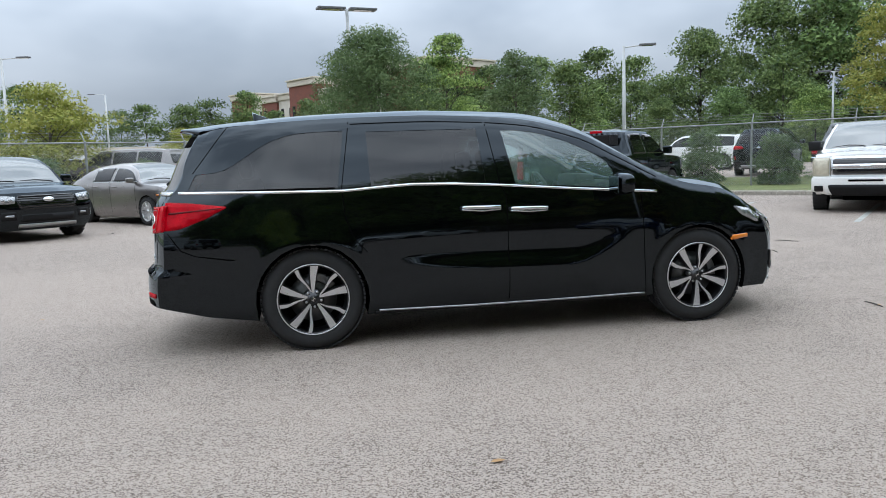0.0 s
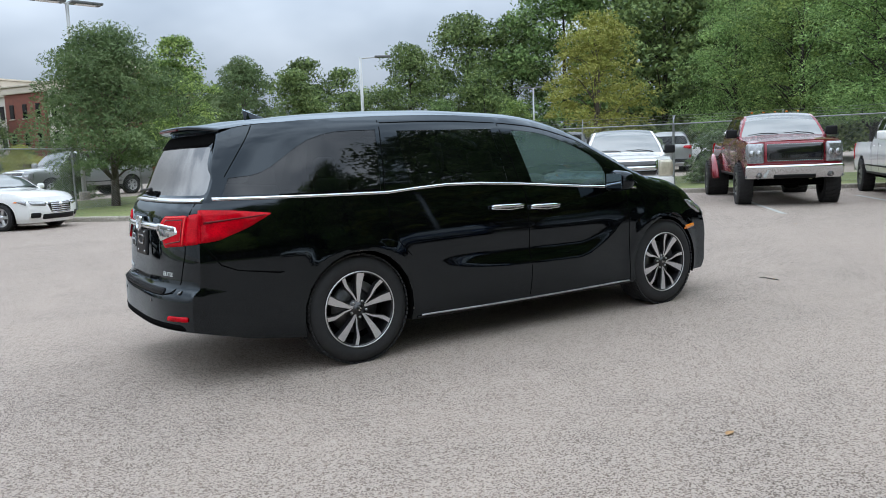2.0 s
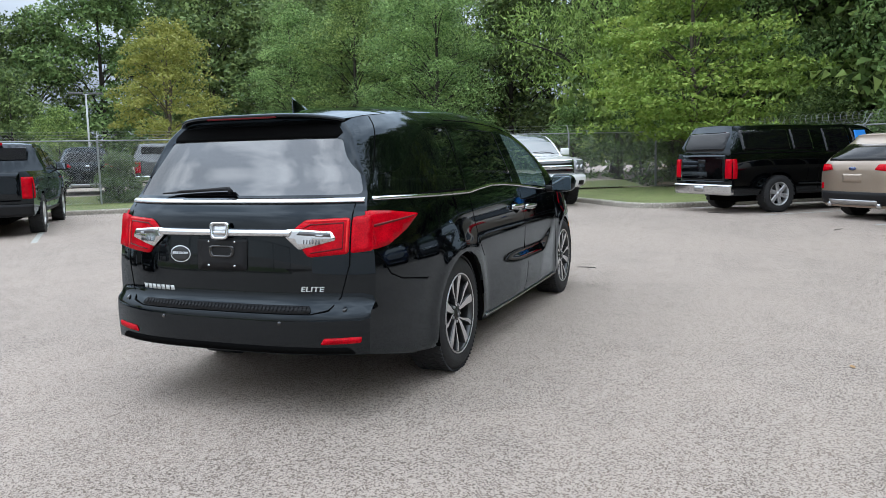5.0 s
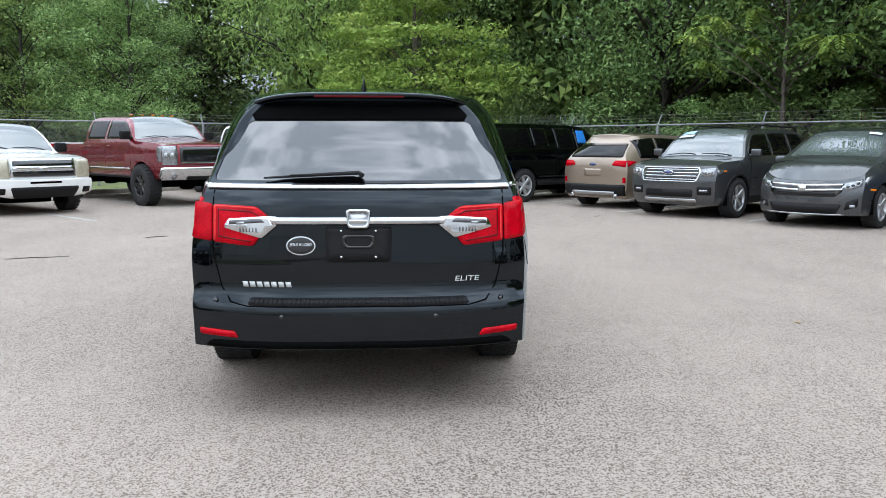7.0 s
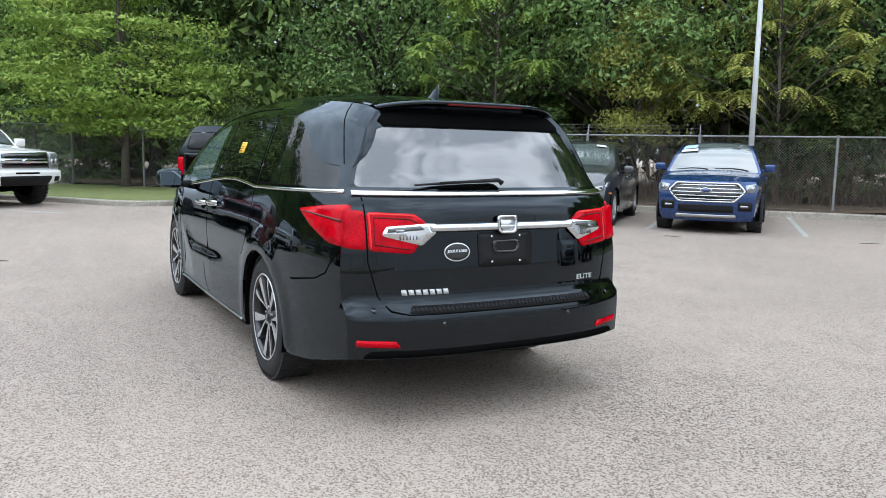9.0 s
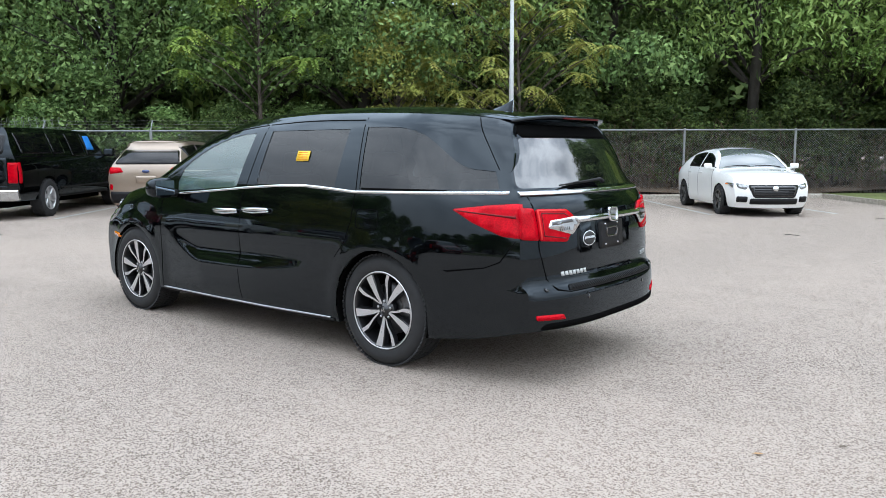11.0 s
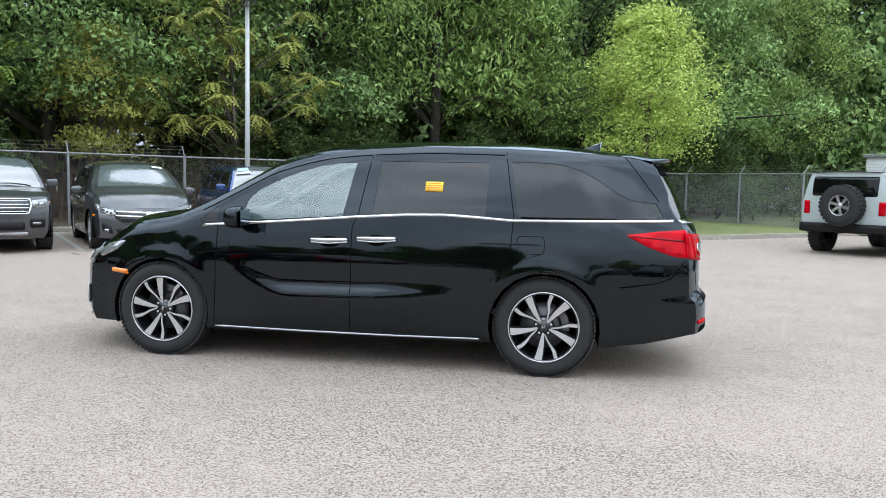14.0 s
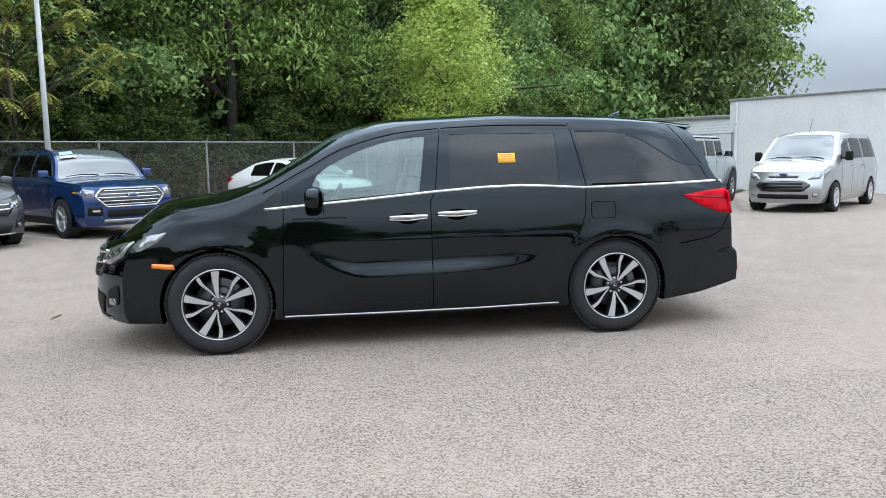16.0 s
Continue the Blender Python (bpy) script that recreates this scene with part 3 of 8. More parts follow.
def fence(a, b, tall=1.9, base=0.08, barbed=True, spacing=3.05, coil=0.0, label="galvanised chain-link fence with barbed wire on angled arms"):
    a, b = Vector((*a, base)), Vector((*b, base))
    run = (b - a).length
    d = (b - a).normalized()
    up = Vector((0, 0, 1))
    root = thing("chain_link_fence", label, "fence", "fences round the car park")
    root.location = a
    out = Vector((d.y, -d.x, 0))
    if out.dot(a) < 0:
        out = -out
    n = max(1, round(run / spacing))
    for i in range(n + 1):
        p = d * (run * i / n)
        bm = tube(bmesh.new(), [p - up * 0.1, p + up * (tall + 0.03)], 0.033 if i % 4 else 0.042, 10)
        bm = tube(bm, [p + up * (tall + 0.03), p + up * (tall + 0.045)], [0.04, 0.02], 10)
        post = part("post", bm, M["zinc"], root)
        if barbed:
            part("barb_arm", tube(bmesh.new(), [p + up * tall, p + up * (tall + 0.3) + out * 0.22], 0.016, 6), M["zinc"], post)
    part("top_rail", tube(bmesh.new(), [up * tall, d * run + up * tall], 0.022, 8), M["zinc"], root)
    part("tension_wire", tube(bmesh.new(), [up * 0.06, d * run + up * 0.06], 0.004, 4), M["zinc"], root)
    if barbed:
        for k in range(3):
            f = 0.35 + 0.32 * k
            pts = [d * (run * i / (n * 3)) + up * (tall + 0.3 * f - 0.02 * (i % 3 > 0)) + out * 0.22 * f for i in range(n * 3 + 1)]
            part("barbed_wire", tube(bmesh.new(), pts, 0.004, 4), M["zinc"], root)
    if coil:
        pts = [d * (0.011 * i) + up * (tall + 0.22 + 0.17 * math.sin(i * 0.35)) + out * (0.06 + 0.17 * math.cos(i * 0.35)) for i in range(int(coil / 0.011))]
        part("razor_coil", tube(bmesh.new(), pts, 0.005, 3), M["zinc"], root)
    vs, fs, w = [], [], 0.0021
    gap, k = 0.075, tall
    count = int((run + tall) / gap)
    for sgn in (1, -1):
        for i in range(count):
            x0 = i * gap - (tall if sgn > 0 else 0)
            x1 = x0 + sgn * tall if sgn > 0 else x0 - tall
            z0, z1 = 0.05, tall
            for lim in (0.0, run):
                if (x0 - lim) * (x1 - lim) < 0:
                    t = (lim - x0) / (x1 - x0)
                    inside0 = 0 <= x0 <= run
                    if inside0:
                        x1, z1 = lim, z0 + (z1 - z0) * t
                    else:
                        x0, z0 = lim, z0 + (z1 - z0) * t
            if not (-1e-6 <= x0 <= run + 1e-6 and -1e-6 <= x1 <= run + 1e-6):
                continue
            p, q = d * x0 + up * z0, d * x1 + up * z1
            s = len(vs)
            e = d * w * 1.4
            for c in (p, q):
                vs += [c - e + out * w, c + e + out * w, c - out * w]
            fs += [(s, s + 1, s + 4, s + 3), (s + 1, s + 2, s + 5, s + 4), (s + 2, s, s + 3, s + 5)]
    me = bpy.data.meshes.new("wire_mesh")
    me.from_pydata([tuple(v) for v in vs], [], fs)
    me.materials.append(M["zinc"])
    ob = tagged(new("wire_mesh", me), kind="stuff")
    ob.parent = root
    return root


fence(K_EAST, (9.0, -13.7), coil=9.5)
fence((9.0, -13.7), K_SOUTH, barbed=False, label="galvanised chain-link fence in front of woodland undergrowth")
fence(K_SOUTH, (-12.6, -16.6), label="galvanised chain-link fence between car park and white building")
fence(K_EAST, (17.2, 12.3), 2.05)
fence((17.2, 12.3), K_NORTH, 2.05)
fence(K_NORTH, (-22.0, 6.2), 2.0)


# ---- trees ----
def leaves(name, centres, size, material, droop=0.3, slim=0.55, seed=1, facing=0.0):
    """Many small leaves, one tilted blade each, at the given places."""
    rng = np.random.default_rng(seed)
    n = len(centres)
    u = rng.normal(size=(n, 3))
    u[:, 2] = u[:, 2] * 0.6 - droop
    u /= np.linalg.norm(u, axis=1)[:, None]
    w = 0.32 * rng.normal(size=(n, 3)) + (0, 0, 0.45) + facing
    v = np.cross(w, u)
    v /= np.linalg.norm(v, axis=1)[:, None] + 1e-9
    k = np.cross(u, v)
    ln = size * rng.uniform(0.7, 1.35, n)[:, None]
    q = np.stack([centres - u * ln / 2 - v * ln * slim / 2, centres - u * ln / 2 * rng.uniform(0.1, 0.8, n)[:, None] + v * ln * slim / 2 + k * ln * 0.15, centres + u * ln / 2], 1).reshape(-1, 3)
    me = bpy.data.meshes.new(name)
    me.vertices.add(3 * n)
    me.vertices.foreach_set("co", q.astype(np.float32).ravel())
    me.loops.add(3 * n)
    me.loops.foreach_set("vertex_index", np.arange(3 * n, dtype=np.int32))
    me.polygons.add(n)
    me.polygons.foreach_set("loop_start", np.arange(0, 3 * n, 3, dtype=np.int32))
    me.polygons.foreach_set("loop_total", np.full(n, 3, dtype=np.int32))
    me.update(calc_edges=True)
    me.materials.append(material)
    return new(name, me)


def tree(label, tall, spread, bare, material, clumps, per, size, seed, trunk=0.16, bark="bark", clump=0.55, squash=1.0, slim=0.55, droop=0.3, lean=0.0, name="tree", shape=0.8, group=""):
    """A tapered trunk with limbs; each limb's end and many places between carry a clump of leaves."""
    rng = np.random.default_rng(seed)
    root = thing(name, label, "tree" if name == "tree" else "shrub", group)
    crown = tall - bare
    per, size, clumps, clump = int(per * 2.1), size * 0.78, int(clumps * 0.85), clump * 0.95
    cs = []
    while len(cs) < clumps:
        h = rng.uniform(0, 1)
        r = spread * (math.sin(math.pi * min(0.97, (h * 0.86 + 0.14)) ** shape) ** 0.65) * (0.82 + 0.3 * noise.noise((seed * 3.1 + h * 3, len(cs) * 0.13, 0)))
        a = rng.uniform(0, 2 * math.pi)
        rr = r * math.sqrt(rng.uniform(0.12, 1.0)) * (0.8 + 0.45 * noise.noise((math.cos(a) * 1.3 + seed, math.sin(a) * 1.3, h * 2.5)))
        cs.append((rr * math.cos(a) + lean * h * crown, rr * math.sin(a), bare + h * crown * 0.97))
    cs = np.array(cs)
    n = clumps * per
    idx = np.repeat(np.arange(clumps), per)
    spreadv = np.array([1, 1, 0.55 * squash]) * clump
    ball = rng.normal(size=(n, 3))
    ball[:, 2] = np.abs(ball[:, 2] + 0.25) - 0.35
    ball *= (rng.uniform(0.12, 1.0, n) ** 0.3 / np.linalg.norm(ball, axis=1))[:, None]
    pts = cs[idx] + ball * spreadv * 1.7 * rng.uniform(0.55, 1.25, clumps)[idx][:, None]
    bm = bmesh.new()
    top = Vector((lean * crown * 0.8, 0, tall * 0.86))
    line = [Vector((0, 0, -0.1)), Vector((0.03, 0.02, bare * 0.5)), Vector((lean * crown * 0.15 + 0.05 * rng.normal(), 0.05 * rng.normal(), bare)), Vector((lean * crown * 0.4, 0.1 * rng.normal(), bare + crown * 0.45)), top]
    tube(bm, line, [trunk * 1.25, trunk, trunk * 0.85, trunk * 0.5, trunk * 0.1], 10)
    order = rng.permutation(clumps)[: min(clumps, 34 if size < 0.3 else 12)]
    for i in order:
        c = Vector(cs[i])
        z0 = max(bare * 0.75, c.z - rng.uniform(0.25, 0.6) * (abs(c.x) + abs(c.y) + 0.8))
        z0 = min(z0, tall * 0.8)
        f = clamp((z0 - bare) / crown)
        s = Vector((lean * crown * f * 0.8, 0, z0))
        m = (s + c) / 2 + Vector((0, 0, 0.12 * (c - s).length))
        r = trunk * 0.34 * (1 - 0.7 * f)
        tube(bm, [s, m, c], [r, r * 0.6, r * 0.15], 5)
    part("trunk", bm, M[bark], root, smooth=True)
    ob = leaves("crown", pts, size, material, droop, slim, seed, ball * 1.3)
    ob.parent = root
    return root


def put(root, x, y, z=0.0, turn=0.0, size=1.0):
    root.matrix_world = pose(x, y, z, 0, 0, turn) @ Matrix.Diagonal((size, size, size, 1))
    return root


def copies(protos, spots, seed, low=0.85, high=1.15, z=0.0, rise=1.0):
    """Sets the models in turn on the spots, each turned and sized by chance."""
    rng = random.Random(seed)
    used = set()
    for i, (x, y) in enumerate(spots):
        p = protos[rng.randrange(len(protos))]
        k = rng.uniform(low, high)
        m = pose(x, y, z, 0, 0, rng.uniform(0, 360))
        if p in used:
            q = copy_thing(p, m)
            q.scale = (k, k, k * rise * rng.uniform(0.92, 1.1))
        else:
            used.add(p)
            p.matrix_basis = m
            p.scale = (k, k, k * rise)


def along(pts, gap, jitter, seed):
    rng = random.Random(seed)
    out = []
    for a, b in zip(pts, pts[1:]):
        a, b = Vector(a), Vector(b)
        k = max(1, round((b - a).length / gap))
        for i in range(k):
            p = a.lerp(b, (i + 0.5) / k)
            out.append((p.x + rng.uniform(-jitter, jitter), p.y + rng.uniform(-jitter, jitter)))
    return out


def woodland():
    g = "woodland trees"
    near = [tree("tall dense green woodland tree", 13.0, 6.0, 2.4, M["leaf_forest"], 130, 128, 0.18, 11, 0.2, "darkbark", 0.92, group=g),
            tree("mid-green woodland tree with dense crown", 12.0, 5.6, 2.6, M["leaf_mid"], 120, 128, 0.18, 13, 0.18, "darkbark", 0.9, group=g),
            tree("woodland tree with drooping fresh green leaves", 11.0, 5.0, 2.8, M["leaf_fresh"], 110, 122, 0.22, 14, 0.16, "darkbark", 0.9, slim=0.3, droop=0.8, group=g)]
    far = [tree("tall broad woodland tree with dark leaves", 14.5, 7.6, 1.0, M["leaf_forest"], 150, 70, 0.40, 12, 0.25, "darkbark", 1.15, group=g),
           tree("tall woodland tree with mid-green leaves", 13.5, 7.2, 0.8, M["leaf_far"], 145, 70, 0.38, 15, 0.24, "darkbark", 1.15, group=g),
           tree("woodland tree with light crown top", 12.5, 6.6, 0.8, M["leaf_mid"], 140, 70, 0.39, 16, 0.22, "darkbark", 1.15, group=g)]
    low = [tree("dense leafy shrub at the woodland edge", 3.4, 2.0, 0.1, M["leaf_forest"], 72, 40, 0.16, 21, 0.06, "darkbark", 0.42, name="shrub", group="woodland undergrowth"),
           tree("leafy shrub under the woodland trees, its colours darkened for their shade", 4.2, 2.1, 0.1, M["leaf_under"], 74, 40, 0.2, 22, 0.06, "darkbark", 0.45, name="shrub", group="woodland undergrowth")]
    copies(low, along([(29.5, 8), (26.9, -1.4), (13.2, -13.4)], 2.2, 0.6, 3), 31, 0.75, 1.2)
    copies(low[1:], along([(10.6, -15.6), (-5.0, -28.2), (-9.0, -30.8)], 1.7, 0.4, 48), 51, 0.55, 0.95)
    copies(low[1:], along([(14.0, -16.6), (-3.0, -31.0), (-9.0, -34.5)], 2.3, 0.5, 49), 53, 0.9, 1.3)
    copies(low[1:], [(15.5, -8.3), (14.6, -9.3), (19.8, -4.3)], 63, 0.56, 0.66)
    copies(low, along([(-4.5, -31.0), (-14, -37), (-18, -40)], 3.4, 0.8, 18), 41, 0.6, 0.9)
    copies(low, [(-8.6, -26.6), (-10.6, -24.4), (-9.6, -29.0), (-12.4, -29.5), (-14.5, -33)], 61, 0.45, 0.8)
    back = [tree("distant broad tree with dense dark green crown", 13.5, 7.0, 0.4, M["leaf_far"], 80, 36, 0.56, 18, 0.25, "darkbark", 1.3, group=g),
            tree("distant tree with mid-green crown", 13.0, 6.6, 0.4, M["leaf_far"], 80, 36, 0.54, 19, 0.24, "darkbark", 1.3, group=g)]
    copies(near, along([(32.5, 9.5), (30.0, -2.0), (12.6, -16.8), (-4.6, -30.0), (-14, -40.5)], 4.4, 1.0, 4), 32, 1.0, 1.3, rise=1.2)
    copies(far, along([(37, 13), (35.0, -3.5), (16.0, -23.5), (-2.0, -39), (-19, -48), (-37, -55)], 5.2, 1.6, 5), 33, 1.1, 1.4, rise=1.35)
    copies(back, along([(44, 12), (40, -6), (21, -30), (0, -46), (-20, -57), (-42, -65)], 5.6, 2, 6), 34, 1.4, 1.7)
    copies(near, along([(31, 10), (34, 17), (40, 27)], 4.0, 1.2, 17), 39, 0.8, 1.0)
    copies(far, [(33.5, 8.5), (38, 11), (36.5, 5.5), (44, 12), (41, 17.5), (48, 21), (52, 15), (36, 1), (38, -4)], 40, 0.85, 1.05)
    copies(back, [(44, 9), (42, 5), (46, 2), (42.5, -1.5), (48, 6), (50, 11), (46, -4)], 68, 1.3, 1.5)
    # the rising wood beyond the next car park
    copies(far, along([(38, 16), (45, 30)], 4.6, 1.6, 7), 35, 0.85, 1.05)
    copies(far, along([(48, 28), (46, 38), (40.5, 47)], 4.0, 1.2, 27), 45, 1.12, 1.25)
    copies(back, along([(50, 14), (56, 34), (56, 52)], 4.4, 2.0, 8), 36, 1.35, 1.6)
    copies(far, [(37.0, 49.5), (34.5, 54.0), (32.0, 57.5), (38.5, 54.5), (41, 51)], 65, 0.95, 1.05)
    copies(far, [(29.5, 60.0), (27.0, 63.5), (24.5, 68.5), (20.0, 71.0), (16.0, 74.0)], 66, 0.60, 0.68)
    copies(far, [(33.5, 42.0), (31.5, 45.5), (29.8, 50.5)], 67, 0.66, 0.8)
    copies(far, [(27.5, 48.0), (24.5, 50.5), (22.0, 53.0)], 69, 0.46, 0.54)
    copies(back, along([(35.5, 41.5), (29.5, 47.0), (21.5, 54.0)], 2.6, 0.7, 70), 71, 0.44, 0.56)
    copies(back, along([(40, 66), (28, 80), (12, 88)], 5.0, 1.5, 9), 37, 0.72, 0.85)
    copies(back, along([(4, 110), (-30, 100), (-64, 80)], 3.6, 2.0, 29), 46, 0.6, 0.8)
    copies(far, [(30.5, 37.5), (27.0, 41.5), (23.5, 44.5), (19.5, 48.0)], 38, 0.36, 0.44)


woodland()


def bramble():
    """Bare brown stems and vines tangled behind the fence."""
    r = random.Random(61)
    root = thing("bramble", "tangle of bare brown stems and vines behind the fence", "undergrowth", kind="stuff")
    bm = bmesh.new()
    a, d = Vector((15.5, -8.6)), (Vector((-6.0, -27.4)) - Vector((15.5, -8.6)))
    out = Vector((d.y, -d.x)).normalized()
    out = out if out.dot(a) > 0 else -out
    for k in range(950):
        p = a + d * r.random() + out * r.uniform(0.25, 1.7)
        h = r.uniform(0.5, 2.6)
        q = Vector((r.uniform(-0.7, 0.7), r.uniform(-0.7, 0.7)))
        w = r.uniform(0.004, 0.011)
        tube(bm, [(p.x, p.y, 0.0), (p.x + q.x * 0.3, p.y + q.y * 0.3, h * 0.5), (p.x + q.x, p.y + q.y, h * r.uniform(0.75, 1.0)), (p.x + q.x * 1.8, p.y + q.y * 1.8, h * r.uniform(0.5, 1.1))], [w, w * 0.9, w * 0.7, w * 0.3], 4)
    part("stems", bm, M["twig"], root)
    return root


bramble()
put(tree("street tree with fine grey-green leaves on a grass verge", 5.9, 3.7, 1.2, M["leaf_grey"], 200, 115, 0.17, 41, 0.14, clump=0.55, slim=0.3, droop=0.6), 1.35, 23.3, 0.08)
put(tree("light yellow-green tree behind the fence", 8.6, 4.2, 2.0, M["leaf_yellow"], 210, 46, 0.19, 42, 0.15, clump=0.45), 26.0, 25.0, 0)
put(tree("bright yellow-green young tree on a grass island", 7.6, 3.5, 2.5, M["leaf_lime"], 170, 90, 0.15, 43, 0.10, clump=0.62, squash=1.15), -4.3, -22.6, 0.08, 120)
put(tree("oak with layered light green foliage on a grass island", 9.6, 4.8, 1.7, M["leaf_light"], 170, 95, 0.19, 44, 0.13, clump=0.75, squash=0.45), 21.9, -0.9, 0.08)
put(tree("slender green tree beyond the fence", 6.8, 2.5, 1.0, M["leaf_mid"], 130, 60, 0.18, 45, 0.1, clump=0.45), 5.7, 30.8, 0.3)
put(tree("grey-green bushy tree beyond the fence", 6.9, 2.9, 0.8, M["leaf_grey"], 150, 60, 0.19, 49, 0.12, clump=0.5), 10.9, 36.9, 0.3)
put(tree("mid-green round tree beyond the fence", 6.6, 3.4, 0.6, M["leaf_far"], 140, 60, 0.22, 50, 0.12, clump=0.55), 15.4, 40.4, 0.3)
airy = put(tree("airy yellow-green tree beyond the fence", 4.0, 2.9, 0.5, M["leaf_yellow"], 110, 60, 0.17, 46, 0.1, clump=0.45), -10.4, 24.3, 0.3)
for x, y, k in ((-9.5, 52.0, 0.95), (-6.0, 55.0, 0.85), (-2.0, 56.0, 0.9), (1.5, 58.0, 0.8)):
    copy_thing(airy, pose(x, y, 0, 0, 0, 40 * k + x)).scale = (k, k, k)


def frond_tree(label, tall, spread, bare, material, ends, each, length, seed, trunk=0.07, lean=0.0):
    """A slender stem with arching branches; each branch ends in a whorl of drooping feather-like leaves."""
    rng = random.Random(seed)
    root = thing("tree", label, "tree", "feather-leaved trees")
    bm = bmesh.new()
    top = Vector((lean * tall, 0.1, tall * 0.92))
    tube(bm, [(0, 0, -0.1), (0.05, 0.02, bare * 0.5), (lean * bare, 0.0, bare), top], [trunk * 1.2, trunk, trunk * 0.8, trunk * 0.2], 8)
    vs, fs = [], []
    for k in range(ends):
        h = bare + (tall - bare) * (0.1 + 0.9 * rng.random())
        a, r = rng.uniform(0, 2 * math.pi), spread * rng.uniform(0.25, 1.0) * math.sin(math.pi * clamp(0.2 + 0.75 * (h - bare) / (tall - bare))) ** 0.5
        e = Vector((lean * h + r * math.cos(a), r * math.sin(a), h))
        s0 = Vector((lean * h * 0.8, 0, max(bare * 0.8, h - 0.5 * r - 0.3)))
        tube(bm, [s0, (s0 + e) / 2 + Vector((0, 0, 0.1 * r)), e], [trunk * 0.35, trunk * 0.25, trunk * 0.12], 5)
        for i in range(each):
            b = 2 * math.pi * (i + rng.random()) / each
            out = Vector((math.cos(b), math.sin(b), rng.uniform(0.0, 0.7)))
            ln = length * rng.uniform(0.7, 1.2)
            droop = rng.uniform(0.5, 1.1)
            side = Vector((-out.y, out.x, 0)).normalized()
            n = 9
            for q in range(1, n + 1):
                f = q / n
                p = e + out * (ln * f) + Vector((0, 0, -droop * ln * f * f))
                d = (out + Vector((0, 0, -2 * droop * f))).normalized()
                w = ln * 0.2 * (0.55 + 0.9 * math.sin(math.pi * (0.12 + 0.8 * f)))
                for sg in (1, -1):
                    t = (side * sg + d * 0.35 + Vector((0, 0, -0.25))).normalized() * w
                    u = d * (0.045 * ln / 0.7)
                    m = len(vs)
                    vs += [p - u * 0.3, p + t * 0.5 + u, p + t, p + t * 0.45 - u]
                    fs.append((m, m + 1, m + 2, m + 3))
    part("trunk", bm, M["bark"], root, smooth=True)
    me = bpy.data.meshes.new("crown")
    me.from_pydata([tuple(v) for v in vs], [], fs)
    me.materials.append(material)
    new("crown", me).parent = root
    return root


put(frond_tree("tall thin tree with drooping feather-like fresh green leaves", 8.6, 3.4, 3.9, M["leaf_fresh"], 52, 9, 0.7, 47, 0.07, 0.05), 1.2, -25.0, 0.05, 80)
put(frond_tree("tree with yellow-green feather-like leaves over the fence", 8.4, 3.2, 2.2, M["leaf_yellow"], 60, 9, 0.58, 57, 0.07, 0.04), 8.6, -16.4, 0.05, 20)
put(frond_tree("bright green feather-leaved tree at the woodland edge", 9.5, 2.8, 3.0, M["leaf_light"], 52, 9, 0.6, 58, 0.07, 0.04), 14.6, -10.8, 0.05, 140)
put(tree("small tree with yellow-green tips at the woodland edge", 5.6, 2.2, 1.8, M["leaf_yellow"], 70, 70, 0.17, 48, 0.08, clump=0.45, slim=0.35, droop=0.7), 11.8, -14.0, 0.05)


def shrub_row():
    base = tree("rounded clipped evergreen shrub beside the fence", 1.25, 0.72, 0.05, M["leaf_grey"], 90, 46, 0.09, 51, 0.03, "darkbark", 0.2, name="shrub", group="shrubs along the fence")
    spots = [(-11.5, 16.6), (-9.2, 18.9), (-6.6, 21.2), (-3.6, 24.0), (0.6, 27.2), (6.6, 25.4), (11.0, 20.6), (12.6, 19.0), (14.2, 17.0), (17.4, 13.6), (18.6, 11.8)]
    copies([base], spots, 52, 1.15, 1.45)


shrub_row()


# ---- light poles ----
def light_pole(x, y, tall, heads, label, radius=0.075, arm=0.6, turn=0.0, base=0.6, head=1.0):
    root = thing("street_lamp", label, "street lamp", "light poles")
    part("pole", tube(bmesh.new(), [(0, 0, 0), (0, 0, tall * 0.5), (0, 0, tall)], [radius, radius * 0.9, radius * 0.75], 12), M["polepaint"], root, smooth=True)
    bm = lathe(bmesh.new(), [(0.0, base), (0.16, base), (0.19, base - 0.04), (0.19, -0.02)], 20, "z")
    part("footing", bm, M["concrete"], root)
    for a in heads:
        m = Matrix.Rotation(radians(a), 4, "Z")
        bm = tube(bmesh.new(), [m @ Vector((0, 0, tall - 0.05)), m @ Vector((arm, 0, tall))], 0.03, 8)
        ar = part("arm", bm, M["polepaint"], root)
        bm = boxed((0.75 * head, 0.34 * head, 0.09), (0, 0, 0), 0.03, Matrix.Translation((m @ Vector((arm + 0.3 * head, 0, tall + 0.02)))) @ m)
        hd = part("lamp_head", bm, M["lampgrey"], root)
        part("lamp_lens", boxed((0.5 * head, 0.24 * head, 0.012), (0, 0, 0), 0, Matrix.Translation((m @ Vector((arm + 0.3 * head, 0, tall - 0.032)))) @ m), M["lens"], hd)
    root.matrix_world = pose(x, y, 0, 0, 0, turn)
    return root


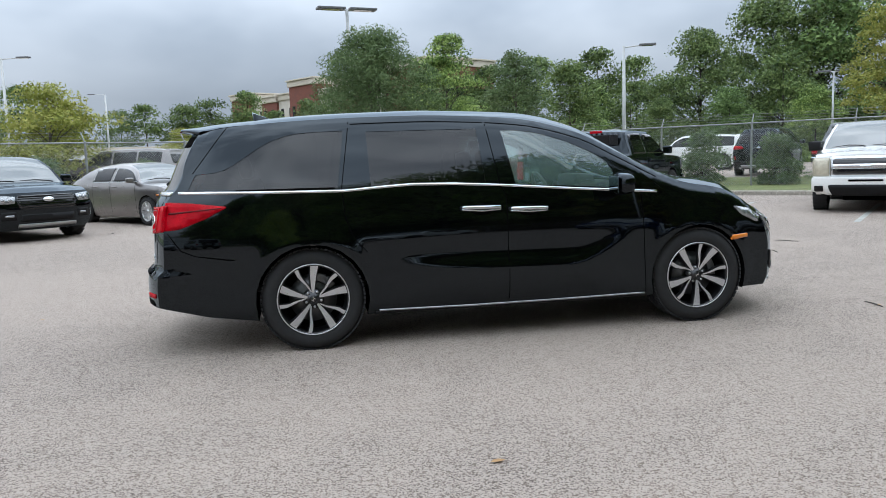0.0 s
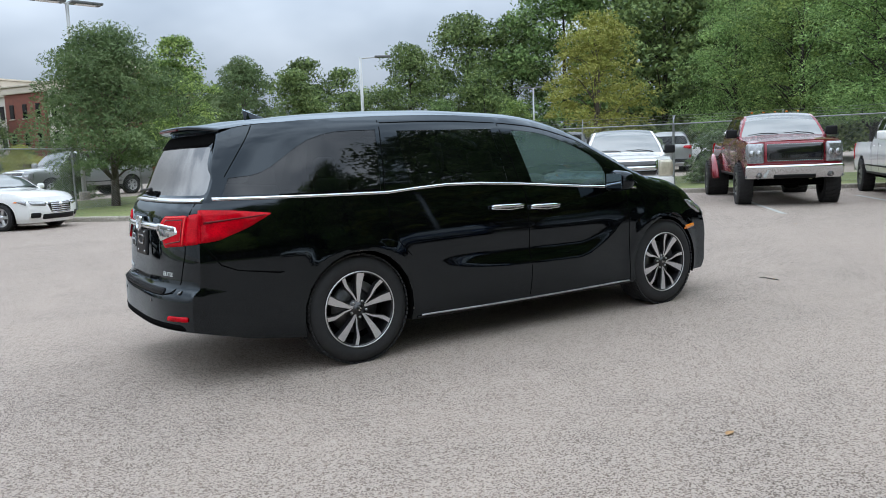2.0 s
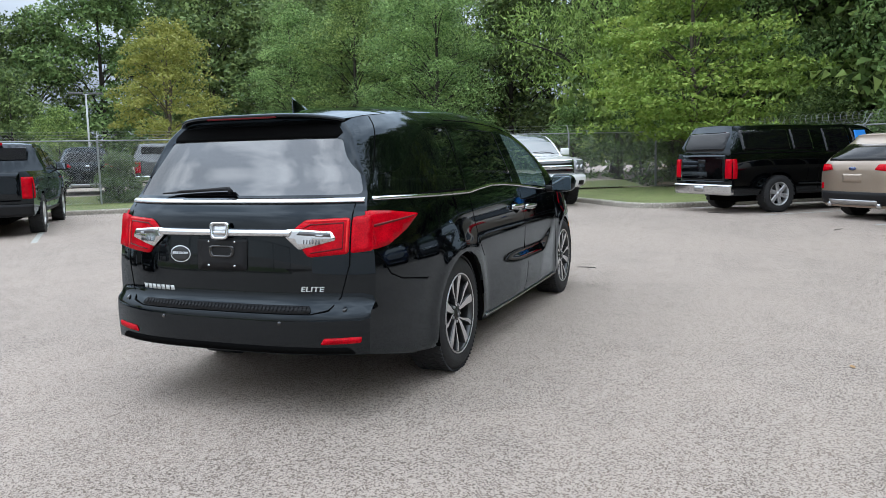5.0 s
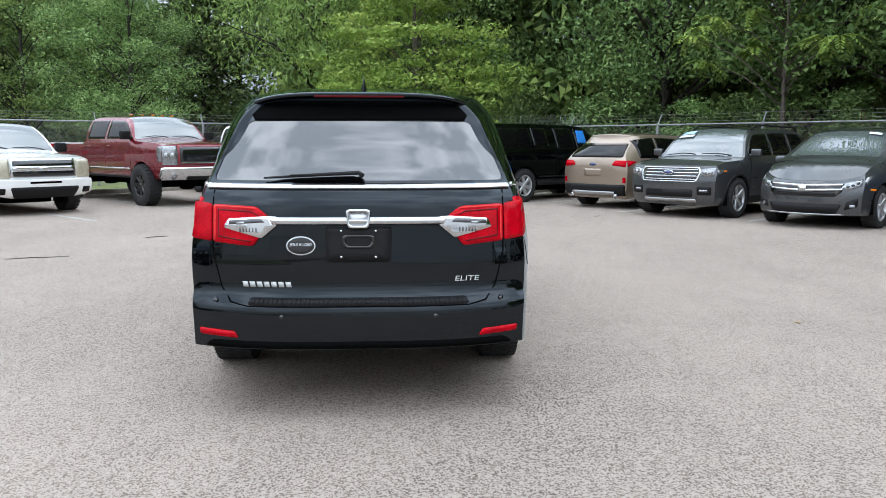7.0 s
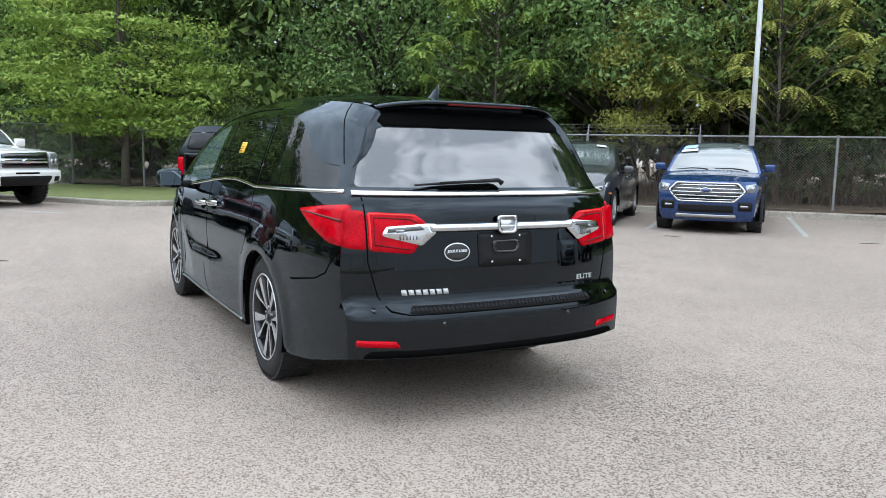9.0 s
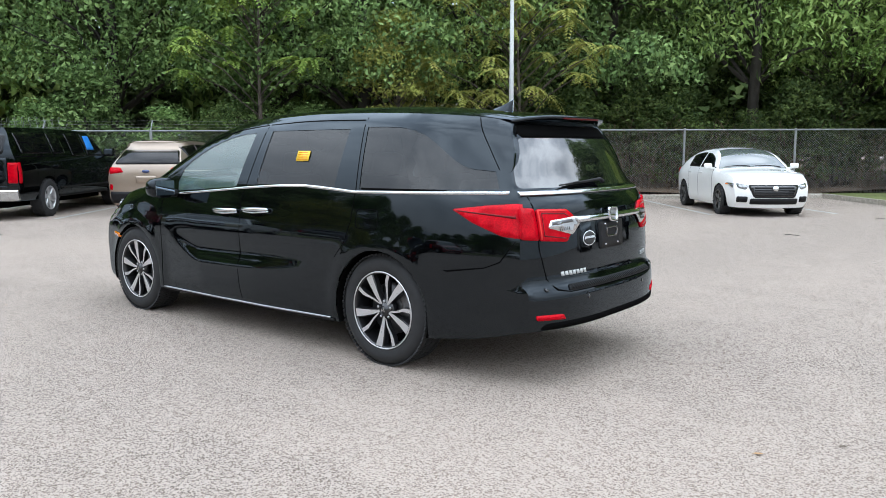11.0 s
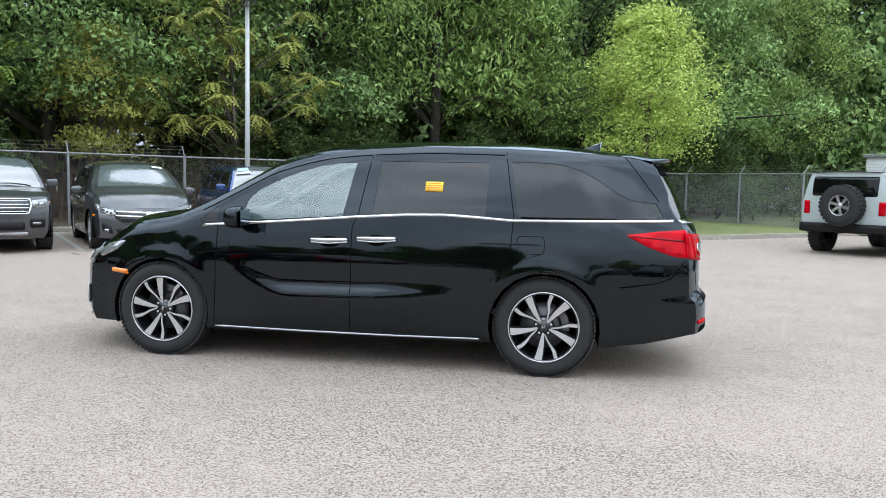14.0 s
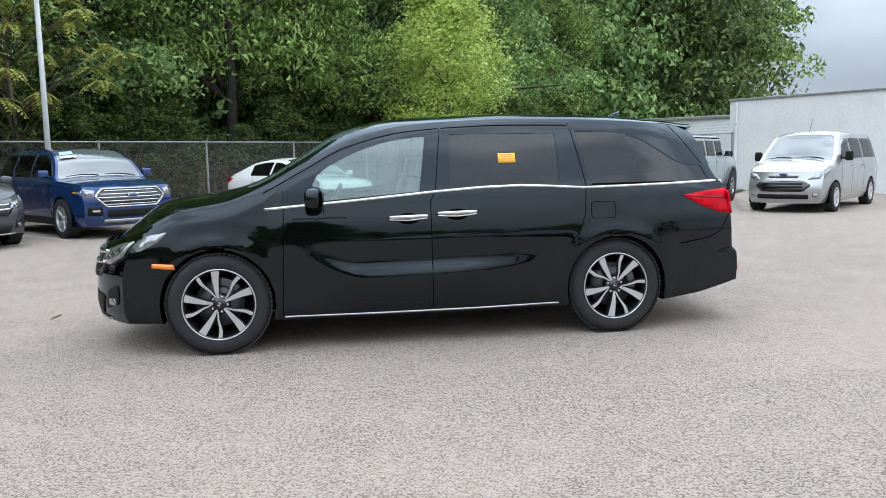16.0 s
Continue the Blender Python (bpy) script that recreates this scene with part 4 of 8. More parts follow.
light_pole(0.7, 25.5, 7.35, (0, 180), "pale steel light pole with two flat grey lamp heads", 0.08, 0.2, 12, head=1.5)
light_pole(6.95, -13.25, 6.0, (120,), "white light pole with one lamp head behind a parked car", 0.07, 0.1)
light_pole(13.35, 27.47, 6.1, (-24,), "tall pale light pole beyond the fence", 0.085, 0.75)
light_pole(27.4, 31.8, 5.3, (-40, 140), "distant pale light pole with two heads", 0.06, 0.2)
light_pole(-18.2, 43.4, 7.9, (-10,), "distant pale light pole by another car park", 0.09, 1.0)
light_pole(-23.5, 92.0, 10.0, (180,), "far pale light pole with one arm", 0.13, 1.2)


# ---- buildings ----
def brick_building():
    """A three-storey office block: brick bays stand proud of cream ones under stepped cornices."""
    root = thing("office_building", "three-storey red brick and cream office building with stepped cornices", "building")
    bays = [(0, 12, 14.2, "brick", 1.2), (12, 18, 12.6, "stucco", 0.3), (18, 27, 12.4, "brick", 0.7), (27, 33, 12.2, "stucco", 0.3), (33, 42, 14.2, "brick", 1.2), (42, 48, 12.4, "stucco", 0.3), (48, 54, 12.2, "brick", 0.7), (54, 58, 12.2, "stucco", 0.3), (58, 66, 13.4, "brick", 1.0)]
    bays = [(66 - b, 66 - a, h, m, proud) for a, b, h, m, proud in bays]
    for a, b, h, m, proud in bays:
        bay = part("bay", boxed((b - a, 10 + proud, h), ((a + b) / 2, 5 - proud / 2, h / 2)), M[m], root)
        part("cornice", boxed((b - a + 0.5, 10.6 + proud, 0.9), ((a + b) / 2, 5 - proud / 2, h + 0.1), 0.12), M["cornice"], bay)
        part("cornice_cap", boxed((b - a + 0.9, 11.0 + proud, 0.25), ((a + b) / 2, 5 - proud / 2, h + 0.68), 0.05), M["cornice"], bay)
        n = max(2, int((b - a) / 3))
        for fl in range(3):
            for i in range(n):
                x = a + (b - a) * (i + 0.5) / n
                z = 1.9 + 3.9 * fl
                w = part("window", boxed((0.95, 0.12, 1.9), (x, -proud - 0.02, z)), M["trim"], root)
                part("pane", boxed((0.75, 0.06, 1.7), (x, -proud - 0.07, z)), M["pane"], w)
                part("sill", boxed((1.15, 0.22, 0.12), (x, -proud - 0.08, z - 1.02)), M["cornice"], w)
    for fl in range(3):
        for y in (2.6, 7.4):
            z = 2.0 + 3.9 * fl
            w = part("window", boxed((0.12, 3.4, 2.2), (66.02, y, z)), M["trim"], root)
            for k in (-1, 0, 1):
                part("pane", boxed((0.06, 0.95, 2.0), (66.08, y + k * 1.1, z)), M["pane"], w)
    return root


office = brick_building()
office.matrix_world = pose(-11.7, 139.0, 0, 0, 0, -58) @ Matrix.Diagonal((0.82, 1, 0.95, 1))


def white_building():
    root = thing("white_building", "plain white painted block building with flat roof", "building")
    a, b = Vector((-14.2, -19.6)), Vector((-26.0, 2.6))
    d = (b - a).normalized()
    ang = math.degrees(math.atan2(d.y, d.x))
    part("wall", boxed(((b - a).length, 12.0, 3.2), ((b - a).length / 2, 6.0, 1.6)), M["block"], root)
    part("roof_edge", boxed(((b - a).length + 0.1, 12.1, 0.08), ((b - a).length / 2, 6.0, 3.22), 0.02), M["zinc"], root)
    part("downpipe", tube(bmesh.new(), [(0.3, -0.06, 0.1), (0.3, -0.06, 3.15)], 0.05, 8), M["block"], root)
    part("roof_pole", tube(bmesh.new(), [(7.2, 5.0, 3.2), (7.2, 5.0, 5.4)], 0.06, 8), M["lampgrey"], root)
    root.matrix_world = pose(a.x, a.y, 0, 0, 0, ang)
    low = thing("low_shed", "low white flat-roofed shed behind the fence", "shed")
    part("wall", boxed((6.4, 3.0, 2.75), (3.2, 1.5, 1.38)), M["block"], low)
    part("roof", boxed((6.6, 3.2, 0.14), (3.2, 1.5, 2.82), 0.03), M["zinc"], low)
    low.matrix_world = pose(-13.2, -26.6, 0, 0, 0, 130)


white_building()


def low_building():
    root = thing("low_building", "long low white building beyond the far car park", "building")
    part("wall", boxed((26, 9, 3.0), (0, 0, 1.5)), M["block"], root)
    part("roof_edge", boxed((26.4, 9.4, 0.3), (0, 0, 3.1), 0.05), M["cornice"], root)
    for k in range(8):
        part("window", boxed((1.6, 0.08, 1.0), (-11 + 3.1 * k, -4.53, 1.7)), M["pane"], root)
    root.matrix_world = pose(-27.0, 74.0, 0, 0, 0, 8)


low_building()


def bank():
    """A low grass bank from the fence up to the next car park."""
    lo = [(-22.2, 6.6), (4.7, 26.1), (5.1, 26.0), (17.5, 12.6), (24.4, 1.0)]
    hi = [(-23.0, 7.7), (4.3, 27.3), (6.0, 27.2), (18.6, 13.6), (25.6, 2.0)]
    bm, prev = bmesh.new(), None
    for a, b in zip(lo, hi):
        now = [bm.verts.new((*a, 0.098)), bm.verts.new((*b, 0.302))]
        if prev:
            bm.faces.new((prev[0], now[0], now[1], prev[1]))
        prev = now
    bmesh.ops.recalc_face_normals(bm, faces=bm.faces[:])
    tagged(part("grass_bank", bm, M["turf"]), "low grass bank behind the chain-link fence", "grass", kind="structure")
    lot_edge = [(-60, 0)] + hi + [(33, 6), (36, 20), (40, 60), (-40, 85), (-60, 40)]
    bm = sheet(lot_edge, [], 6.0, lambda x, y: Vector((x, y, 0.3)), 0.4, (0, 0, 1))
    tagged(part("upper_lot", bm, M["asphalt"]), "aged asphalt of the next car park, a little higher", "ground", kind="structure")


bank()


# ---- vehicles: one family of shaped shells ----
class Shape:
    """A vehicle's skin. zs: height of the shoulder where side meets top; crown: how far the middle stands above it; wid: half width by
    height up to the belt; front, rear: where the side ends, by height; bow: how far nose and tail swell past that."""

    def __init__(s, zs, crown, wid, belt, tumble, front, rear, bow=(0.2, 0.12), power=(2.4, 3.0), taper=((0.9, 0.12, 0.0), (-1.5, 0.12, 0.1)), zb=0.22, bumps=None, tailz=0.0, soft=0.07, cuts=(60, 12), roll=2.6):
        s.soft, s.cuts, s.roll = soft, cuts, roll
        s.tailz = tailz
        s.zs, s.crown, s.wid, s.front, s.rear = (curve(c) for c in (zs, crown, wid, front, rear))
        s.belt, s.tumble, s.bow, s.power, s.taper, s.zb, s.bumps = belt, tumble, bow, power, taper, zb, bumps
        s.xn, s.xt = front[-1][1], rear[-1][1]
        for _ in range(40):
            s.xn, s.xt = 0.5 * (s.xn + s.front(s.zs(s.xn))), 0.5 * (s.xt + s.rear(s.zs(s.xt)))

    def Y(s, x, z):
        w = s.wid(min(z, s.belt))
        if z > s.belt:
            h = z - s.belt
            w -= s.tumble * h + 0.5 * s.tumble * h * h
        (f0, fa, fb), (r0, ra, rb) = s.taper
        k = clamp((z - s.belt + 0.25) / 0.5)
        if x > f0:
            w *= 1 - (fa + fb * k) * clamp((x - f0) / (s.front(z) - f0), 0, 1.1) ** 2.3
        if x < r0:
            w *= 1 - (ra + rb * k) * clamp((r0 - x) / (r0 - s.rear(z)), 0, 1.1) ** 2.2
        up = s.zs(x) - z
        if up < s.soft:
            w -= 0.45 * s.soft * (1 - max(up, 0.0) / s.soft) ** 2.2
        return w + (s.bumps(x, z) if s.bumps else 0.0)

    def side(s, sign):
        return lambda x, z: Vector((x, sign * s.Y(x, z), z))

    def end(s, way):
        border, bow, p = (s.front, s.bow[0], s.power[0]) if way > 0 else (s.rear, s.bow[1], s.power[1])

        def place(y, z):
            xb = border(z)
            e = abs(y) / s.Y(xb, z)
            return Vector((xb + way * bow * (1 - min(e, 1.0) ** p), y, z))

        return place

    def top(s, x, q):
        """q runs from -1 to 1 across the top."""
        z = s.zs(x)
        yb = s.Y(x, z)
        e = min(abs(q), 1.0)
        X = x
        if x > s.xn - 0.9:
            X += s.bow[0] * (1 - e ** s.power[0]) * clamp((x - s.xn + 0.9) / 0.9) ** 2
        if x < s.xt + 0.3:
            X -= s.bow[1] * (1 - e ** s.power[1]) * clamp((s.xt + 0.3 - x) / 0.3) ** 1.5
        return Vector((X, q * yb, z + s.crown(x) * (1 - e**s.roll)))


def lifted(place, off):
    """The same surface, off metres further out."""

    def at(a, b):
        d = 0.004
        p, u, v = place(a, b), place(a + d, b) - place(a - d, b), place(a, b + d) - place(a, b - d)
        n = u.cross(v).normalized()
        c = Vector((p.x * 0.25, p.y, p.z - 0.7))
        return p + (n if n.dot(c) > 0 else -n) * off

    return at


def merged(bms):
    out = bmesh.new()
    for b in bms:
        me = bpy.data.meshes.new("tmp")
        b.to_mesh(me)
        b.free()
        out.from_mesh(me)
        bpy.data.meshes.remove(me)
    return out


def side_outline(s, arches, zb=None):
    """The outline of a vehicle's side in (x, z), with wheel arches (x, z, radius) cut into its lower edge."""
    zb = zb or s.zb
    zn, zt = s.zs(s.xn), s.zs(s.xt)
    zt0 = max(zb, s.tailz)
    lo = [(s.rear(zt0), zt0), (s.rear(zt0) + 0.35, zb + 0.35 * (zt0 - zb))]
    for cx, cz, r in sorted(arches):
        a = math.asin(clamp((zb - cz) / r, -1, 1))
        lo += [(cx - r * math.cos(a + (math.pi - 2 * a) * i / 14), cz + r * math.sin(a + (math.pi - 2 * a) * i / 14)) for i in range(15)]
    lo.append((s.front(zb), zb))
    n, m = s.cuts
    up = [(s.front(zb + (zn - zb) * i / m), zb + (zn - zb) * i / m) for i in range(1, m + 1)]
    back = [(s.xn + (s.xt - s.xn) * i / n, s.zs(s.xn + (s.xt - s.xn) * i / n)) for i in range(1, n + 1)]
    down = [(s.rear(zt + (zt0 - zt) * i / m), zt + (zt0 - zt) * i / m) for i in range(1, m)]
    return lo + up + back + down


def end_outline(s, way, zb=None):
    zb = zb or s.zb
    border = s.front if way > 0 else s.rear
    zt = s.zs(s.xn if way > 0 else s.xt)
    m = s.cuts[1]
    zz = [zb + (zt - zb) * i / m for i in range(m + 1)]
    right = [(s.Y(border(z), z), z) for z in zz]
    c = s.crown(s.xn if way > 0 else s.xt)
    yt = right[-1][0]
    over = [(yt * q, zt + c * (1 - abs(q) ** s.roll)) for q in (0.95, 0.9, 0.75, 0.5, 0.25, 0, -0.25, -0.5, -0.75, -0.9, -0.95)]
    return right + over + [(-y, z) for y, z in right[::-1]]


def shell(s, arches, step, holes=(), tophole=(), off=0.0, frontzb=None, rearzb=None, rearhole=()):
    """The whole skin as one mesh."""
    sheets = []
    for sign in (1, -1):
        sheets.append(sheet(side_outline(s, arches), list(holes), step, lifted(s.side(sign), off) if off else s.side(sign), out=(0, sign, 0)))
    for way, zb in ((1, frontzb), (-1, rearzb)):
        sheets.append(sheet(end_outline(s, way, zb), list(rearhole) if way < 0 else [], step, s.end(way), out=(way, 0, 0)))
    xs = [s.xn + (s.xt - s.xn) * i / s.cuts[0] for i in range(s.cuts[0] + 1)]
    sheets.append(sheet([(x, 1) for x in xs] + [(x, -1) for x in xs[::-1]], list(tophole), step, s.top, out=(0, 0, 1)))
    return merged(sheets)


WHEELS = {}


def spoke_mesh(r0, r1, w0, w1, lean, y0, y1, thick, mats, face=None):
    bm = bmesh.new()
    a0, a1 = lean
    ring = []
    for r, w, a, y in ((r0, w0, a0, y0), ((r0 + r1) / 2, (w0 + w1) / 2, (a0 + a1) / 2, (y0 + y1) / 2 + 0.006), (r1, w1, a1, y1)):
        c, d = Vector((math.cos(a), 0, math.sin(a))), Vector((-math.sin(a), 0, math.cos(a)))
        ring.append([bm.verts.new(c * r + d * (k * w / 2) + Vector((0, yy, 0))) for k, yy in ((-0.8, y), (0.8, y), (1, y - thick * 0.3), (1, y - thick), (-1, y - thick), (-1, y - thick * 0.3))])
    for p, q in zip(ring, ring[1:]):
        for k in range(6):
            bm.faces.new((p[k], p[(k + 1) % 6], q[(k + 1) % 6], q[k]))
    bm.faces.new(ring[0])
    bm.faces.new(ring[-1][::-1])
    bmesh.ops.recalc_face_normals(bm, faces=bm.faces[:])
    if len(mats) > 1:
        for f in bm.faces:
            f.material_index = 0 if f.normal.y > 0.85 else 1
    return bm


def blade_mesh(stations, thick):
    """A wheel blade through (radius, angle, width, outer face): machined face, painted flanks with a bevel."""
    bm, rings = bmesh.new(), []
    for r, a, w, y in stations:
        c, d = Vector((math.cos(a), 0, math.sin(a))), Vector((-math.sin(a), 0, math.cos(a)))
        rings.append([bm.verts.new(c * r + d * (k * w / 2) + Vector((0, yy, 0))) for k, yy in ((-0.9, y), (0.9, y), (1.1, y - 0.008), (1.35, y - thick), (-1.35, y - thick), (-1.1, y - 0.008))])
    for p, q in zip(rings, rings[1:]):
        for k in range(6):
            bm.faces.new((p[k], p[(k + 1) % 6], q[(k + 1) % 6], q[k]))
    bm.faces.new(rings[0])
    bm.faces.new(rings[-1][::-1])
    bmesh.ops.recalc_face_normals(bm, faces=bm.faces[:])
    for f in bm.faces:
        f.material_index = 0 if f.normal.y > 0.85 else 1
    return bm


def wheel_parts(r, width, rim, spokes, pair, face, style):
    """The meshes of one wheel, axle along y, outer face at +y. spokes: number of (pairs of) blades; pair: half angle between the two."""
    key = (r, width, rim, spokes, pair, face, style)
    if key in WHEELS:
        return WHEELS[key]
    h = width / 2
    out = []

    def keep(name, bm, mats, smooth=True):
        ob = part(name, bm, mats, None, smooth=smooth)
        me = ob.data
        bpy.data.objects.remove(ob)
        out.append((name, me))

    side = [(rim - 0.004, h - 0.012), (rim + 0.012, h - 0.004), (rim + (r - rim) * 0.45, h + 0.008), (r - 0.03, h - 0.004), (r - 0.008, h - 0.025)]
    prof = side + [(r, h - 0.045), (r, -(h - 0.045))] + [(a, -b) for a, b in side[::-1]]
    bm = lathe(bmesh.new(), prof, 64 if style == "two" else 36)
    bmesh.ops.recalc_face_normals(bm, faces=bm.faces[:])
    keep("tyre", bm, M["rubber"])
    bm, n = bmesh.new(), {"two": 72, "lug": 30}.get(style, 24)
    tall = 0.006 if style != "lug" else 0.016
    for k in range(n):
        a = 2 * math.pi * k / n
        for j, yy in enumerate((-0.36, -0.12, 0.12, 0.36) if style != "one" else (-0.3, 0.3)):
            t = Matrix.Rotation(-a - j * 0.04, 4, "Y") @ Matrix.Translation((r - 0.001, yy * width, 0)) @ Matrix.Rotation(0.35 * (-1) ** j, 4, "X")
            box(bm, (tall * 2, width * (0.2 if style != "one" else 0.38), 2 * math.pi * r / n * 0.72), turn=t)
    keep("tread", bm, M["rubber"], False)
    barrel = lathe(bmesh.new(), [(rim + 0.006, h - 0.004), (rim - 0.006, h - 0.002), (rim - 0.014, h - 0.014), (rim - 0.02, h - 0.05), (rim - 0.03, -h + 0.02)], 64 if style == "two" else 30)
    keep("rim", barrel, [face] if style != "two" else [M["rimblack"]])
    if style == "two":
        keep("rim_lip", lathe(bmesh.new(), [(rim + 0.005, h - 0.004), (rim + 0.002, h + 0.001), (rim - 0.004, h - 0.001), (rim - 0.006, h - 0.012)], 64), [face])
    keep("brake_disc", lathe(bmesh.new(), [(0.05, h - 0.1), (rim * 0.68, h - 0.1), (rim * 0.68, h - 0.13), (0.0, h - 0.13)], 40 if style == "two" else 20), [M["disc"]])
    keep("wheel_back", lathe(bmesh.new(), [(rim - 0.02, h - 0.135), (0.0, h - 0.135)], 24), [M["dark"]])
    y1 = h - 0.012
    for k in range(spokes if style == "two" else 0):
        a = 2 * math.pi * k / spokes
        u = math.pi / 180
        thick = [(0.036, a - 2 * u, 0.014, y1 - 0.018), (0.10, a, 0.032, y1 - 0.010), (0.18, a + 2 * u, 0.050, y1 - 0.003), (rim - 0.004, a + 4 * u, 0.064, y1 + 0.004)]
        thin = [(0.055, a - 14 * u, 0.010, y1 - 0.017), (0.11, a - 22 * u, 0.014, y1 - 0.010), (0.165, a - 28 * u, 0.021, y1 - 0.004), (0.195, a - 29 * u, 0.027, y1), (rim - 0.004, a - 27 * u, 0.032, y1 + 0.004)]
        keep("spoke", blade_mesh(thick, 0.04), [face, M["rimblack"]], False)
        keep("branch_spoke", blade_mesh(thin, 0.035), [face, M["rimblack"]], False)
    for k in range(spokes if style != "two" else 0):
        a = 2 * math.pi * (k + 0.25) / spokes
        for sgn in ((-1, 1) if pair else (0,)):
            wide = (0.13 * rim, 0.17 * rim) if pair else (0.3 * rim, 0.36 * rim)
            bm = spoke_mesh(0.03, rim - 0.006, wide[0], wide[1], (a + sgn * pair * 0.8 + 0.1, a + sgn * pair), y1 - 0.02, y1, 0.035, (0, 1))
            keep("spoke", bm, [face, M["rimblack"] if style in ("two", "lug") else face], False)
    keep("hub", lathe(bmesh.new(), [(0.0, y1 - 0.004), (0.028, y1 - 0.005), (0.031, y1 - 0.012), (0.066, y1 - 0.024), (0.076, y1 - 0.034), (0.078, y1 - 0.06)] if style == "two" else [(0.0, y1 - 0.004), (0.03, y1 - 0.005), (0.034, y1 - 0.012), (0.07, y1 - 0.02), (0.075, y1 - 0.05)], 24), [M["rimblack"] if style == "two" else face])
    for k in range(5 if style == "two" else 0):
        a = 2 * math.pi * (k + 0.5) / 5 - 0.1
        bm = lathe(bmesh.new(), [(0.0, y1 - 0.012), (0.008, y1 - 0.012), (0.0095, y1 - 0.016), (0.0105, y1 - 0.03)], 10)
        bmesh.ops.translate(bm, verts=bm.verts[:], vec=(0.057 * math.cos(a), 0, 0.057 * math.sin(a)))
        keep("lug_nut", bm, [M["satin"]])
    if style == "two":
        bm = lathe(bmesh.new(), [(0.030, y1 - 0.006), (0.0295, y1 - 0.0015), (0.027, y1 - 0.0015), (0.026, y1 - 0.005)], 24)
        keep("cap_ring", bm, [M["rimblack"]])
        bm = bmesh.new()
        for sx in (-1, 1):
            box(bm, (0.005, 0.004, 0.024), (sx * 0.010, y1 - 0.003, 0), 0.001)
        box(bm, (0.018, 0.004, 0.005), (0, y1 - 0.003, 0), 0.001)
        keep("cap_emblem", bm, [M["chrome"]], False)
        # caliper behind the blades
        bm = bmesh.new()
        for i in range(5):
            t = math.radians(150 + 12 * i)
            box(bm, (0.06, 0.05, 0.046), turn=Matrix.Rotation(-t, 4, "Y") @ Matrix.Translation((rim * 0.62, h - 0.095, 0)), bevel=0.008)
        keep("brake_caliper", bm, [M["disc"]])
    WHEELS[key] = out
    return out


def add_wheel(parent, x, y, z, parts, spin=0.0):
    w = None
    for name, me in parts:
        ob = new("wheel" if w is None else name, me)
        if w is None:
            w, ob.parent = ob, parent
            ob.matrix_basis = Matrix.Translation((x, y, z)) @ Matrix.Rotation(0 if y > 0 else math.pi, 4, "Z") @ Matrix.Rotation(spin, 4, "Y")
        else:
            ob.parent = w
    return w


